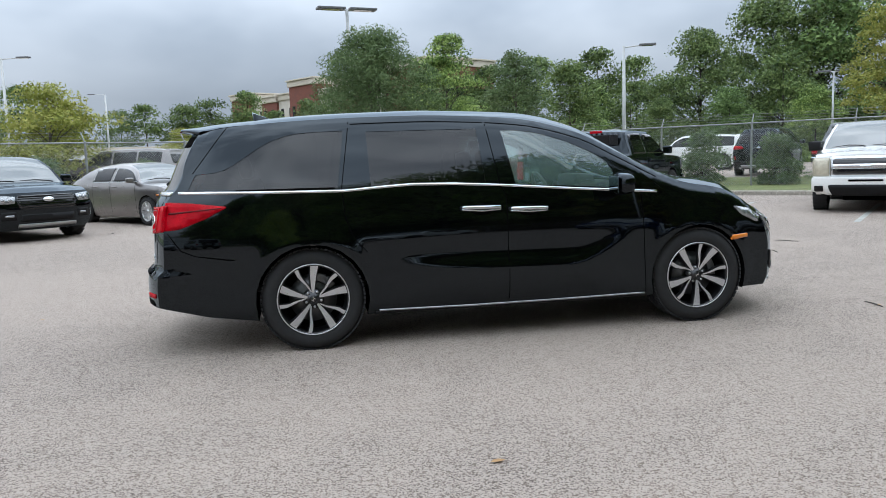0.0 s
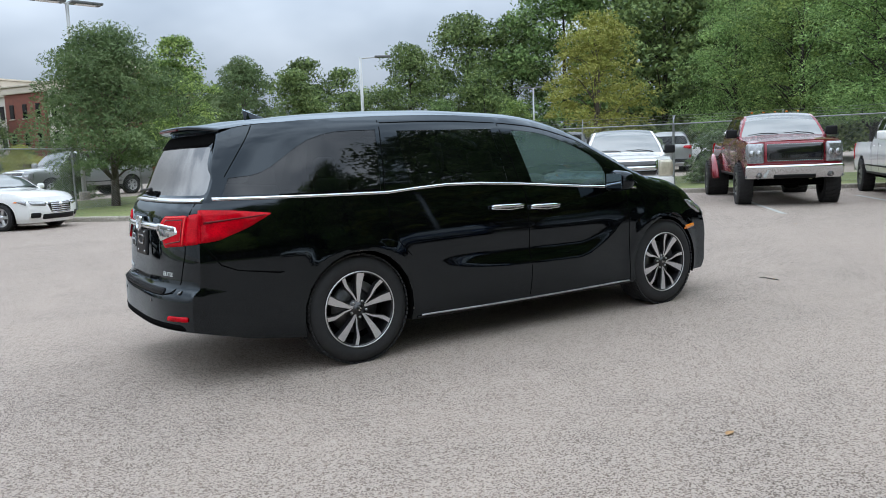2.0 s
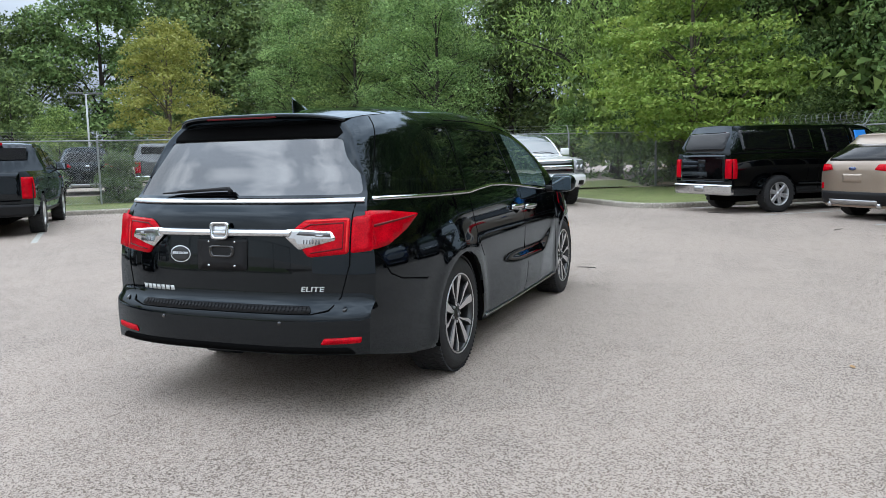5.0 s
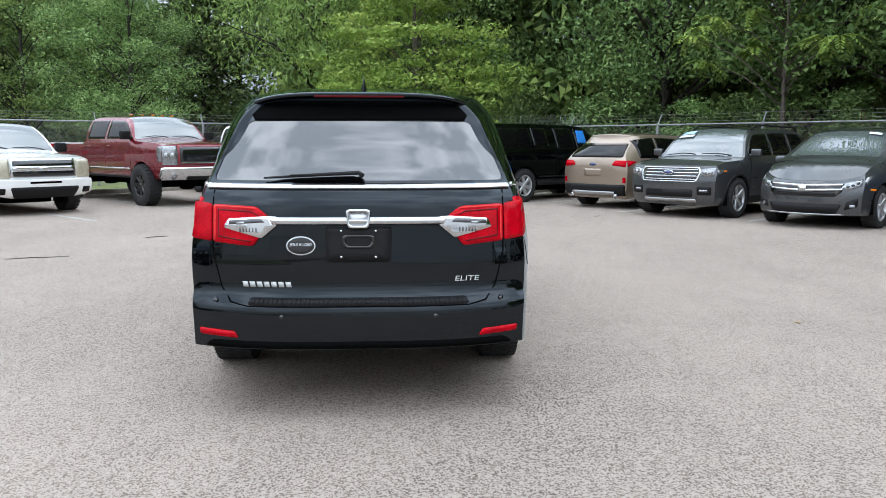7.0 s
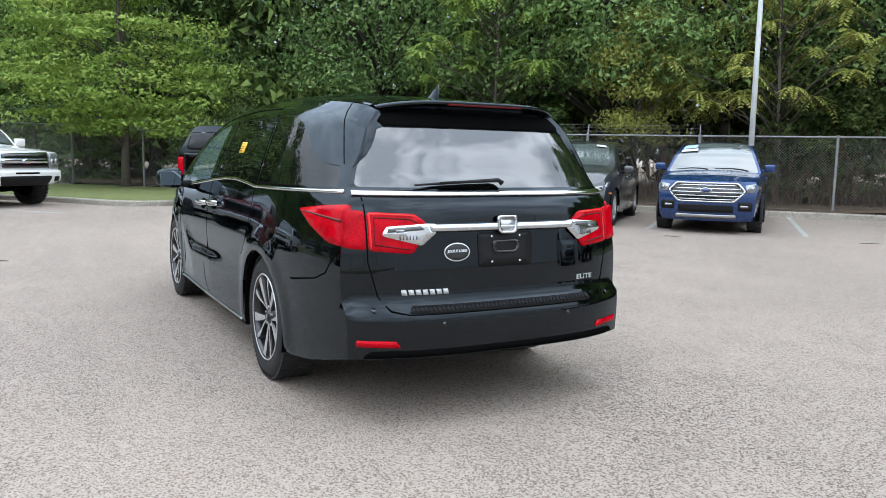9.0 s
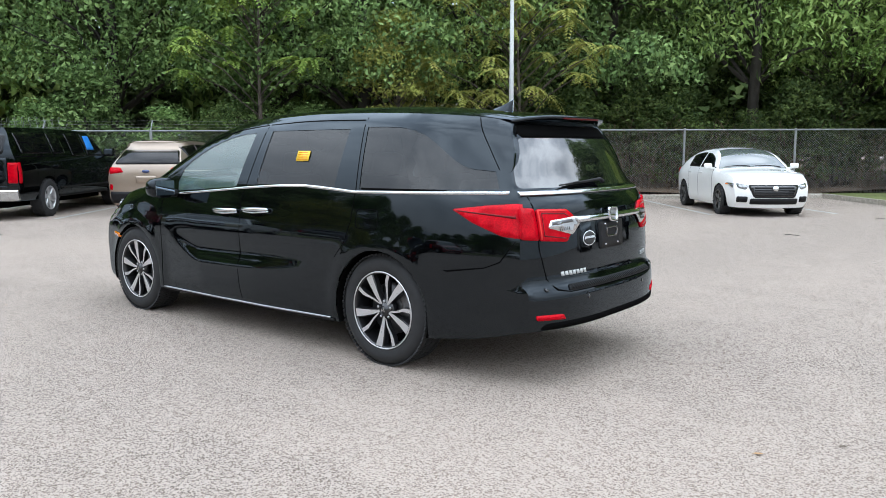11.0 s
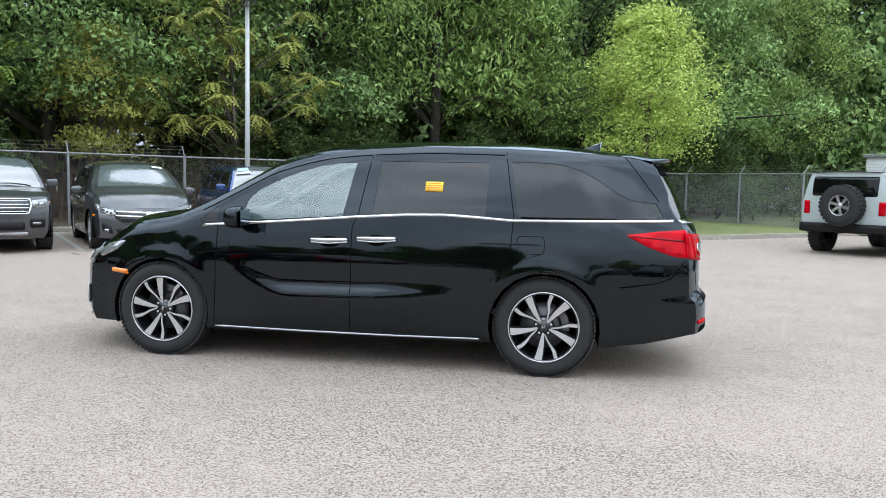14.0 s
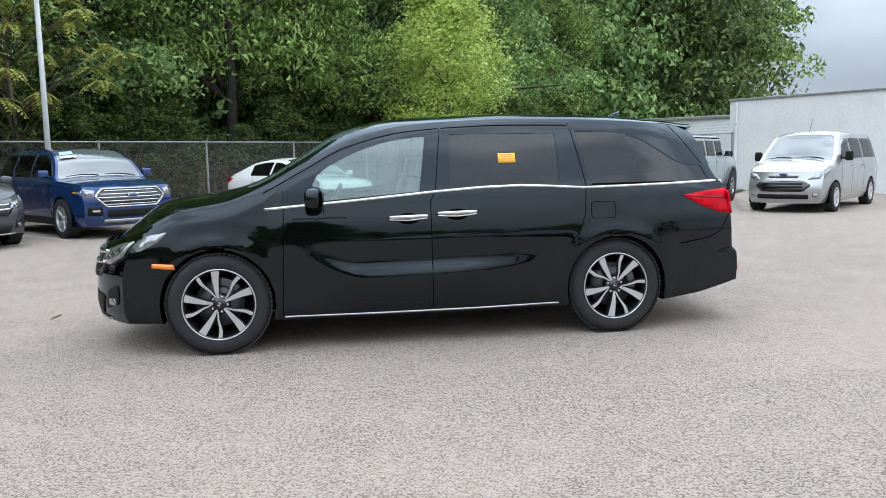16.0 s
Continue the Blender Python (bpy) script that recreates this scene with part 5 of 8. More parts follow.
class Car:
    """A vehicle under one Empty: skin, then panels laid onto it."""

    def __init__(c, name, label, category, shape, paintwork, arches, step=0.13, group="parked vehicles", holes=(), tophole=(), frontzb=None, rearzb=None, rearhole=()):
        c.s, c.paint, c.step, c.arches = shape, paintwork, step, arches
        c.root = thing(name, label, category, group)
        c.body = part("body", shell(shape, arches, step, holes, tophole, frontzb=frontzb, rearzb=rearzb, rearhole=rearhole), paintwork, c.root, smooth=True)
        bm = bmesh.new()
        x0, x1 = shape.rear(0.5), shape.front(0.5)
        w = shape.wid(0.5) - 0.04
        box(bm, (x1 - x0 - 0.7, 2 * w - 0.5, 0.26), ((x0 + x1) / 2 + 0.1, 0, shape.zb + 0.16))
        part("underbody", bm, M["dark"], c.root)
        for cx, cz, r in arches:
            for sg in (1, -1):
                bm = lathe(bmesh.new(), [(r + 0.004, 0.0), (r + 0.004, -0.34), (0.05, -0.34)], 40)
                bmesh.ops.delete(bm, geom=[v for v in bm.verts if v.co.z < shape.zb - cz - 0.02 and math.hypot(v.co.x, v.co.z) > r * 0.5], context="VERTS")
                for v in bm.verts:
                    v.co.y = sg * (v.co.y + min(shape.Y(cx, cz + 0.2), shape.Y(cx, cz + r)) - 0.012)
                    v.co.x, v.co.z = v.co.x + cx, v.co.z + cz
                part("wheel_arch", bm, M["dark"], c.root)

    def panel(c, name, where, poly, material, off=0.004, depth=0.012, step=None, label="", parent=None, holes=()):
        """where: +1 or -1 for the sides (x, z); front, rear (y, z); top (x, share of the half width)."""
        s = c.s
        if where in (1, -1):
            place, out = s.side(where), (0, where, 0)
        elif where == "top":
            place, out = s.top, (0, 0, 1)
        else:
            way = 1 if where == "front" else -1
            place, out = s.end(way), (way, 0, 0)
        return part(name, sheet(poly, list(holes), step or c.step * 0.6, lifted(place, off), depth, out), material, parent or c.root, label, smooth=True)

    def both(c, name, poly, material, **k):
        return [c.panel(name, sg, poly, material, **k) for sg in (1, -1)]

    def mirror_pair(c, name, where, poly, material, **k):
        return [c.panel(name, where, p, material, **k) for p in (poly, [(-y, z) for y, z in poly[::-1]])]

    def strip(c, name, where, line, width, material, off=0.006, depth=0.01, **k):
        up = [(a, b + width / 2) for a, b in line]
        lo = [(a, b - width / 2) for a, b in line]
        return c.panel(name, where, lo + up[::-1], material, off=off, depth=depth, **k)

    def glasshouse(c, spans, lift=0.03, margin=0.075, material=None, lean=0.0):
        """Side windows between pairs of x, from the belt to just below the shoulder."""
        for a, b in spans:
            lo = [(a, c.s.belt + lift), (b, c.s.belt + lift)]
            hi = [(b + lean + (a - b) * i / 10, max(c.s.belt + lift + 0.015, c.s.zs(b + (a - b) * i / 10) - margin)) for i in range(11)]
            c.both("side_window", rounded(lo + hi, 0.03, 2), material or M["pane"], off=0.003)

    def mirrors(c, x, z, material=None, size=(0.12, 0.2, 0.15)):
        for sg in (1, -1):
            y = c.s.Y(x, z)
            bm = boxed(size, (x, sg * (y + 0.14), z + 0.03), 0.035)
            box(bm, (0.05, 0.12, 0.04), (x + 0.01, sg * (y + 0.03), z - 0.02), 0.01)
            m = part("side_mirror", bm, material or c.paint, c.root, smooth=True)
            part("mirror_glass", boxed((0.006, size[1] * 0.8, size[2] * 0.75), (x - size[0] / 2 - 0.001, sg * (y + 0.14), z + 0.03), 0.002), M["mirror"], m)

    def wipers(c, x):
        """Two wipers resting at the foot of the windshield."""
        place = lifted(c.s.top, 0.03)
        for a in (0.72, -0.1):
            pts = [place(x + 0.02, a), place(x - 0.03, a - 0.1), place(x - 0.05, a - 0.35), place(x - 0.03, a - 0.68)]
            part("wiper", tube(bmesh.new(), pts, [0.014, 0.013, 0.011, 0.007], 6), M["trim"], c.root)

    def lamp(c, poly, cells, material=None, ry=0.05, rz=0.05):
        """A pair of headlights: clear lens over dark-rimmed reflectors at the given cells."""
        for sg in (1, -1):
            hl = c.panel("headlight", "front", rounded([(sg * y, z) for y, z in poly], 0.03), material or M["lens"], off=0.014)
            for y, z in cells:
                p = [(sg * y + ry * math.cos(2 * math.pi * k / 14), z + rz * math.sin(2 * math.pi * k / 14)) for k in range(14)]
                q = [(sg * y + 0.72 * ry * math.cos(2 * math.pi * k / 14), z + 0.72 * rz * math.sin(2 * math.pi * k / 14)) for k in range(14)]
                c.panel("lamp_bezel", "front", p, M["satin"], off=0.02, depth=0.004, parent=hl)
                c.panel("lamp_bowl", "front", q, M["lens"], off=0.023, depth=0.004, parent=hl)

    def wheels(c, wb, ty, r, width, rim, spokes=5, pair=0.0, face=None, style="one", spins=(17, 57, 80, 120)):
        ps = wheel_parts(r, width, rim, spokes, pair, face or M["alloy"], style)
        for i, x in enumerate((wb / 2, -wb / 2)):
            for j, y in enumerate((ty, -ty)):
                add_wheel(c.root, x, y, r, ps, spin=radians(spins[2 * i + j]))

    def handles(c, xs, z, material=None):
        for x in xs:
            for sg in (1, -1):
                part("door_handle", boxed((0.2, 0.03, 0.03), (x, sg * (c.s.Y(x, z) + 0.012), z), 0.01), material or c.paint, c.root, smooth=True)

    def seams(c, xs, z0, lean=0.0):
        for x in xs:
            zt = c.s.belt
            c.both("door_gap", [(x, z0), (x + 0.008, z0), (x + 0.008 + lean, zt), (x + lean, zt)], M["dark"], off=0.0015, depth=0.004, step=0.1)

    def stand(c, x, y, degrees, along=0.0):
        """Parks it: the point `along` its length from the middle of the wheelbase stands at x, y."""
        a = radians(degrees)
        c.root.matrix_world = pose(x - along * math.cos(a), y - along * math.sin(a), 0, 0, 0, degrees)
        return c.root


def quad(y0, z0, y1, z1, r=0.03):
    return rounded([(y0, z0), (y1, z0), (y1, z1), (y0, z1)], r, 3)


def bars(c, where, y0, z0, y1, z1, n, material, gap=0.45, name="grille_bar"):
    h = (z1 - z0) / n
    for i in range(n):
        z = z0 + h * i
        c.panel(name, where, [(y0, z), (y1, z), (y1, z + h * (1 - gap)), (y0, z + h * (1 - gap))], material, off=0.014, depth=0.014, step=0.2)


def badge(c, where, z, ry=0.09, rz=0.04, material=None, off=0.03):
    p = [(ry * math.cos(2 * math.pi * k / 20), z + rz * math.sin(2 * math.pi * k / 20)) for k in range(20)]
    c.panel("badge", where, p, material or M["chrome"], off=off, depth=0.02, step=0.05)


# ---- the minivan ----
def van_bumps(x, z):
    zc = VAN_CREASE(x)
    k = clamp((0.95 - x) / 0.5) * clamp((x + 1.05) / 0.8)
    t = clamp((zc + 0.072 - z) / 0.088)
    low = clamp((z - 0.25) / 0.24)
    d = k * (0.037 * t ** 1.25 * low * (2 - low) - 0.004 * math.exp(-(((z - zc - 0.10) / 0.09) ** 2)))
    for cx in (1.5, -1.5):
        q = math.hypot(x - cx, z - 0.37)
        d += 0.012 * math.exp(-(((q - 0.43) / 0.06) ** 2)) * (1 if z > 0.25 else 0)
    return d


VAN_CREASE = curve([(-1.3, 0.66), (-0.92, 0.61), (-0.06, 0.57), (0.46, 0.565), (0.69, 0.625), (0.87, 0.70), (1.05, 0.81)])
CHROME = [(1.15, 1.045), (0.52, 1.09), (-0.09, 1.14), (-0.45, 1.163), (-0.75, 1.17), (-0.96, 1.16), (-1.25, 1.142), (-1.8, 1.152), (-2.40, 1.165)]
VAN_WIN = {
    "vent": [(1.18, 1.08), (1.03, 1.20), (1.035, 1.07)],
    "front": [(0.80, 1.09), (0.03, 1.145), (-0.04, 1.55), (0.08, 1.545), (0.19, 1.53), (0.29, 1.508), (0.38, 1.48), (0.49, 1.44), (0.60, 1.39), (0.70, 1.335), (0.77, 1.28), (0.805, 1.22), (0.812, 1.16)],
    "slide": [(-0.20, 1.17), (-0.23, 1.565), (-1.06, 1.565), (-1.05, 1.172)],
    "quarter": [(-1.225, 1.575), (-1.41, 1.572), (-1.53, 1.566), (-1.64, 1.548), (-1.74, 1.515), (-1.83, 1.468), (-1.92, 1.41), (-2.01, 1.352), (-2.075, 1.32), (-2.14, 1.302), (-2.28, 1.29), (-2.335, 1.185), (-1.29, 1.165)],
}


TAIL_GLASS = rounded([(-0.752, 1.19), (0.752, 1.19), (0.688, 1.36), (0.575, 1.495), (-0.575, 1.495), (-0.688, 1.36)], 0.035)


def van_shape():
    return Shape(
        zs=[(-2.3, 1.585), (-2.06, 1.625), (-1.54, 1.66), (-1.1, 1.675), (-0.68, 1.68), (-0.24, 1.665), (0.12, 1.635), (0.56, 1.525), (0.88, 1.36), (1.2, 1.19), (1.42, 1.105), (1.74, 1.045), (1.95, 0.95), (2.06, 0.86)],
        crown=[(-2.3, 0.03), (-1.5, 0.055), (-0.2, 0.06), (0.6, 0.09), (1.15, 0.06), (1.5, 0.055), (1.75, 0.05), (2.02, -0.12)],
        wid=[(0.2, 0.91), (0.25, 0.95), (0.31, 0.962), (0.45, 0.966), (0.6, 0.974), (0.70, 0.981), (0.77, 0.983), (0.84, 0.979), (0.92, 0.970), (1.0, 0.957), (1.08, 0.942), (1.16, 0.925)],
        belt=1.16,
        tumble=0.33,
        front=[(0.2, 2.13), (0.35, 2.17), (0.54, 2.17), (0.74, 2.12), (0.9, 2.0)],
        rear=[(0.25, -2.5), (0.36, -2.578), (0.48, -2.582), (0.585, -2.572), (0.63, -2.528), (0.80, -2.518), (0.97, -2.505), (1.09, -2.488), (1.14, -2.46), (1.2, -2.41), (1.4, -2.32), (1.6, -2.2)],
        bow=(0.34, 0.15),
        power=(2.2, 3.2),
        taper=((0.9, 0.13, 0.0), (-1.5, 0.13, 0.05)),
        zb=0.24,
        bumps=van_bumps,
        tailz=0.36,
        soft=0.11,
        cuts=(150, 76),
        roll=4.5,
    )


def lettering(c, where, y, z, text, size, material, off, parent=None, name="lettering", stretch=1.15):
    """Raised letters on the tail, reading from outside."""
    cu = bpy.data.curves.new(name, "FONT")
    cu.body, cu.size, cu.extrude, cu.align_x, cu.align_y, cu.shear = text, size, 0.0025, "CENTER", "CENTER", 0.12
    tmp = bpy.data.objects.new(name, cu)
    scene.collection.objects.link(tmp)
    me = bpy.data.meshes.new_from_object(tmp.evaluated_get(bpy.context.evaluated_depsgraph_get()))
    bpy.data.objects.remove(tmp)
    place = lifted(c.s.end(-1), off)
    for v in me.vertices:
        lift = v.co.z
        v.co = place(y - v.co.x * stretch, z + v.co.y) + Vector((-lift, 0, 0))
    me.materials.append(material)
    ob = new(name, me)
    ob.parent = parent or c.root
    return ob


def ring(y, z, ry, rz, n=28):
    return [(y + ry * math.cos(2 * math.pi * k / n), z + rz * math.sin(2 * math.pi * k / n)) for k in range(n)]


def seat(c, x, y, wide=0.5, tilt=12):
    bm = boxed((0.52, wide, 0.16), (x, y, 0.62), 0.05)
    st = part("seat", bm, M["seat"], c.root, smooth=True)
    t = Matrix.Translation((x - 0.27, y, 0.92)) @ Matrix.Rotation(radians(-tilt), 4, "Y")
    part("backrest", boxed((0.13, wide, 0.62), (0, 0, 0), 0.05, t), M["seat"], st, smooth=True)
    t = Matrix.Translation((x - 0.36, y, 1.32)) @ Matrix.Rotation(radians(-tilt), 4, "Y")
    part("headrest", boxed((0.1, 0.26, 0.17), (0, 0, 0), 0.045, t), M["seat"], st, smooth=True)


def rounded_strip(c, name, poly, z0, z1, off, bulge, label):
    """A convex chrome strip across the tail."""
    skin = lifted(c.s.end(-1), off)
    place = lambda y, z: skin(y, z) + Vector((-bulge * math.sin(math.pi * clamp((z - z0) / (z1 - z0))) ** 0.8, 0, 0))
    return part(name, sheet(poly, [], (z1 - z0) / 5, place, 0.012, (-1, 0, 0)), M["chrome"], c.root, label, smooth=True)


def van_details(c, detail):
    s = c.s
    # tail glass, strip, spoiler
    c.panel("rear_window", "rear", TAIL_GLASS, M["rearglass"] if detail else M["screen"], off=-0.003 if detail else 0.004, depth=0 if detail else 0.006, step=0.036)
    rounded_strip(c, "tailgate_moulding", [(-0.775, 1.146), (0.775, 1.146), (0.77, 1.172), (-0.77, 1.172)], 1.146, 1.172, 0.008, 0.008, "chrome tailgate moulding")
    c.panel("spoiler_shade", "rear", [(-0.55, 1.495), (0.55, 1.495), (0.6, 1.57), (-0.6, 1.57)], M["dark"], off=0.003, depth=0.004)
    bm, rows = bmesh.new(), []
    for k in range(49):
        q = -1.0 + 2.0 * k / 48
        e = 1 - 0.35 * abs(q) ** 6
        lip = [s.top(s.xt + d, q) + Vector((0, 0, up)) for d, up in ((0.34, -0.003), (0.3, 0.001), (0.2, 0.004), (0.1, 0.005), (0.02, 0.004))]
        tip = s.top(s.xt, q)
        lip += [tip + Vector((-0.05 * e, 0, 0.002)), tip + Vector((-0.085 * e, 0, -0.003)), tip + Vector((-0.092 * e, 0, -0.010)), tip + Vector((-0.086 * e, 0, -0.022)), tip + Vector((-0.03 * e, 0, -0.034)), tip + Vector((0.03, 0, -0.05))]
        rows.append([bm.verts.new(p) for p in lip])
    for a, b in zip(rows, rows[1:]):
        for k in range(10):
            bm.faces.new((a[k], b[k], b[k + 1], a[k + 1]))
    bmesh.ops.recalc_face_normals(bm, faces=bm.faces[:])
    sp = part("spoiler", bm, c.paint, c.root, smooth=True)
    part("brake_lamp", boxed((0.012, 0.46, 0.010), (s.xt - s.bow[1] - 0.083, 0, s.zs(s.xt) + s.crown(s.xt) - 0.022), 0.003), M["darkred"], sp, "dark red high brake lamp")
    # side wings between spoiler and tail glass
    zt = s.zs(s.xt)
    for sg in (1, -1):
        bm, rows = bmesh.new(), []
        for k in range(31):
            f = k / 30
            z = 1.285 + (zt - 0.006 - 1.285) * f
            xb = s.rear(z)
            back = 0.058 * f**0.7 + 0.002
            w = s.Y(xb, z)
            glass_y = w - 0.075 - 0.02 * f
            slope = (s.Y(xb + 0.05, z) - w) / 0.05
            rows.append([bm.verts.new(q) for q in ((xb + 0.02, sg * (s.Y(xb + 0.02, z) + 0.0008), z), (xb - back * 0.5, sg * (w - slope * back * 0.5 + 0.0008), z), (xb - back * 0.9, sg * (w - slope * back * 0.9), z), (xb - back, sg * (w - slope * back - 0.008), z), (xb - back, sg * (w - slope * back - 0.024), z), (s.end(-1)(glass_y, z).x + 0.01, sg * glass_y, z))])
        for a, b in zip(rows, rows[1:]):
            for k in range(5):
                bm.faces.new((a[k], b[k], b[k + 1], a[k + 1]))
        bm.faces.new(rows[0])
        bm.faces.new(rows[-1][::-1])
        bmesh.ops.recalc_face_normals(bm, faces=bm.faces[:])
        part("spoiler_wing", bm, c.paint, sp)
    # shark fin
    bm, rows = bmesh.new(), []
    zr = s.zs(-1.8) + s.crown(-1.8)
    for k in range(9):
        f = k / 8
        h = 0.075 * f**1.3
        x = -1.68 - 0.21 * f
        w = 0.028 * math.sin(math.pi * min(0.95, 0.2 + 0.75 * f))
        rows.append([bm.verts.new(p) for p in ((x, w, zr - 0.012), (x, w * 0.35, zr + h * 0.8), (x - 0.01 * f, 0, zr + h), (x, -w * 0.35, zr + h * 0.8), (x, -w, zr - 0.012))])
    for a, b in zip(rows, rows[1:]):
        for k in range(4):
            bm.faces.new((a[k], a[k + 1], b[k + 1], b[k]))
    bm.faces.new(rows[-1])
    bmesh.ops.recalc_face_normals(bm, faces=bm.faces[:])
    part("roof_antenna", bm, c.paint, c.root, smooth=True)
    # tail lamps
    for sg in (1, -1):
        lamp = c.panel("tail_lamp", sg, rounded([(-2.06, 1.062), (-2.3, 1.092), (-2.487, 1.105), (-2.505, 0.905), (-2.40, 0.915), (-2.21, 0.985)], 0.02), M["red"], off=0.005, depth=0.02, step=0.04, label="red wrap-around tail lamp")
        edge = [s.side(sg)(s.rear(z) + 0.004, z) + Vector((0.0, -sg * 0.004, 0)) for z in (0.905, 0.95, 1.0, 1.05, 1.10)]
        part("lamp_edge", tube(bmesh.new(), edge, 0.012, 10), M["red"], lamp, smooth=True)
        c.panel("lamp_fold", sg, [(-2.09, 1.058), (-2.47, 1.03), (-2.475, 1.016), (-2.11, 1.05)], M["darkred"], off=0.0075, depth=0.003, parent=lamp)
        c.panel("lamp_corner", "rear", rounded([(sg * y, z) for y, z in ((0.738, 1.073), (0.832, 1.085), (0.842, 0.900), (0.738, 0.888))], 0.015), M["red"], off=0.012, depth=0.02, step=0.03, parent=lamp)
        inner = c.panel("tailgate_lamp", "rear", rounded([(sg * y, z) for y, z in ((0.728, 1.071), (0.507, 1.063), (0.446, 1.018), (0.44, 0.985), (0.523, 0.868), (0.728, 0.886))], 0.02), M["red"], off=0.012, depth=0.02, step=0.03, label="red tailgate lamp with clear wedge")
        wedge = c.panel("clear_wedge", "rear", rounded([(sg * y, z) for y, z in ((0.664, 0.966), (0.642, 1.001), (0.45, 1.016), (0.40, 1.014), (0.40, 0.972), (0.476, 0.908), (0.66, 0.955))], 0.008), M["chrome"], off=0.017, depth=0.008, step=0.03, parent=inner)
        c.panel("wedge_slot", "rear", [(sg * y, z) for y, z in ((0.636, 0.992), (0.48, 1.004), (0.46, 0.985), (0.64, 0.972))], M["disc"], off=0.019, depth=0.002, step=0.04, parent=inner)
        c.panel("wedge_bulb", "rear", [(sg * y, z) for y, z in ((0.60, 0.985), (0.56, 0.987), (0.56, 0.975), (0.60, 0.972))], M["lens"], off=0.0205, depth=0.002, step=0.04, parent=inner)
        for k in range(6):
            y0 = 0.585 - 0.016 * k
            c.panel("wedge_line", "rear", [(sg * y0, 0.936 + 0.001 * k), (sg * (y0 - 0.006), 0.936), (sg * (y0 - 0.006), 0.960), (sg * y0, 0.958)], M["disc"], off=0.0185, depth=0.002, step=0.05, parent=inner)
        c.panel("lamp_line", "rear", [(sg * 0.70, 1.048), (sg * 0.53, 1.041), (sg * 0.49, 1.018), (sg * 0.50, 1.018), (sg * 0.535, 1.034), (sg * 0.695, 1.040), (sg * 0.695, 0.918), (sg * 0.53, 0.893), (sg * 0.535, 0.887), (sg * 0.70, 0.91)], M["darkred"], off=0.0135, depth=0.002, step=0.05, parent=inner)
        c.panel("glow_band", "rear", [(sg * y, z) for y, z in ((0.722, 1.066), (0.51, 1.058), (0.505, 1.050), (0.712, 1.058), (0.712, 0.895), (0.722, 0.893))], M["brightred"], off=0.0138, depth=0.002, step=0.05, parent=inner)
        c.panel("reflector", "rear", rounded([(sg * y, z) for y, z in ((0.60, 0.416), (0.80, 0.425), (0.805, 0.456), (0.62, 0.449))], 0.01), M["red"], off=0.006, step=0.04)
        for y, z in ((0.72, 0.60), (0.38, 0.525)):
            c.panel("parking_sensor", "rear", ring(sg * y, z, 0.011, 0.011, 12), M["gloss"], off=0.003, depth=0.003)
    rounded_strip(c, "chrome_bar", rounded([(0.42, 0.972), (0.44, 1.017), (-0.44, 1.017), (-0.42, 0.972)], 0.008), 0.972, 1.017, 0.012, 0.016, "chrome tailgate bar")
    # tailgate outline
    gate = [(-0.735, 1.14), (-0.733, 0.83), (-0.69, 0.66), (-0.64, 0.595), (-0.55, 0.575), (0.55, 0.575), (0.64, 0.595), (0.69, 0.66), (0.733, 0.83), (0.735, 1.14)]
    for a, b in zip(gate, gate[1:]):
        d = Vector((b[0] - a[0], b[1] - a[1])).normalized()
        n = Vector((-d.y, d.x)) * 0.003
        c.panel("tailgate_gap", "rear", [(a[0] - n.x, a[1] - n.y), (b[0] - n.x, b[1] - n.y), (b[0] + n.x, b[1] + n.y), (a[0] + n.x, a[1] + n.y)], M["dark"], off=0.0015, depth=0.003, step=0.06)
    # emblem: plain chrome frame round a dark field
    out = rounded([(-0.062, 1.048), (0.062, 1.048), (0.052, 0.958), (-0.052, 0.958)], 0.022)
    inn = rounded([(-0.049, 1.038), (0.049, 1.038), (0.041, 0.969), (-0.041, 0.969)], 0.018)
    em = c.panel("emblem", "rear", out, M["chrome"], off=0.034, depth=0.014, step=0.02, holes=[inn], label="plain chrome emblem frame")
    c.panel("emblem_field", "rear", inn, M["satin"], off=0.026, depth=0.01, step=0.03, parent=em)
    # plate holder, step pad
    pl = c.panel("plate_holder", "rear", rounded([(-0.16, 0.79), (0.16, 0.79), (0.165, 0.965), (-0.165, 0.965)], 0.02), M["trim"], off=0.006, depth=0.01, step=0.05, label="empty black plastic plate holder")
    c.panel("holder_grip", "rear", rounded([(-0.075, 0.86), (0.075, 0.86), (0.085, 0.925), (-0.085, 0.925)], 0.025), M["gloss"], off=0.012, depth=0.008, step=0.05, parent=pl, holes=[rounded([(-0.06, 0.87), (0.06, 0.87), (0.068, 0.915), (-0.068, 0.915)], 0.02)])
    for y, z in ((-0.085, 0.945), (0.085, 0.945), (-0.085, 0.815), (0.085, 0.815)):
        c.panel("screw", "rear", ring(y, z, 0.0065, 0.0065, 10), M["chrome"], off=0.011, depth=0.005, parent=pl)
    pad = c.panel("step_pad", "rear", rounded([(-0.55, 0.583), (0.55, 0.583), (0.535, 0.612), (-0.535, 0.612)], 0.01), M["trim"], off=0.006, depth=0.01, step=0.05, label="ribbed black bumper step pad")
    for k in range(46):
        y = -0.52 + 1.04 * k / 45
        c.panel("pad_rib", "rear", [(y - 0.005, 0.588), (y + 0.005, 0.588), (y + 0.005, 0.607), (y - 0.005, 0.607)], M["trim"], off=0.009, depth=0.003, step=0.05, parent=pad) if detail else None
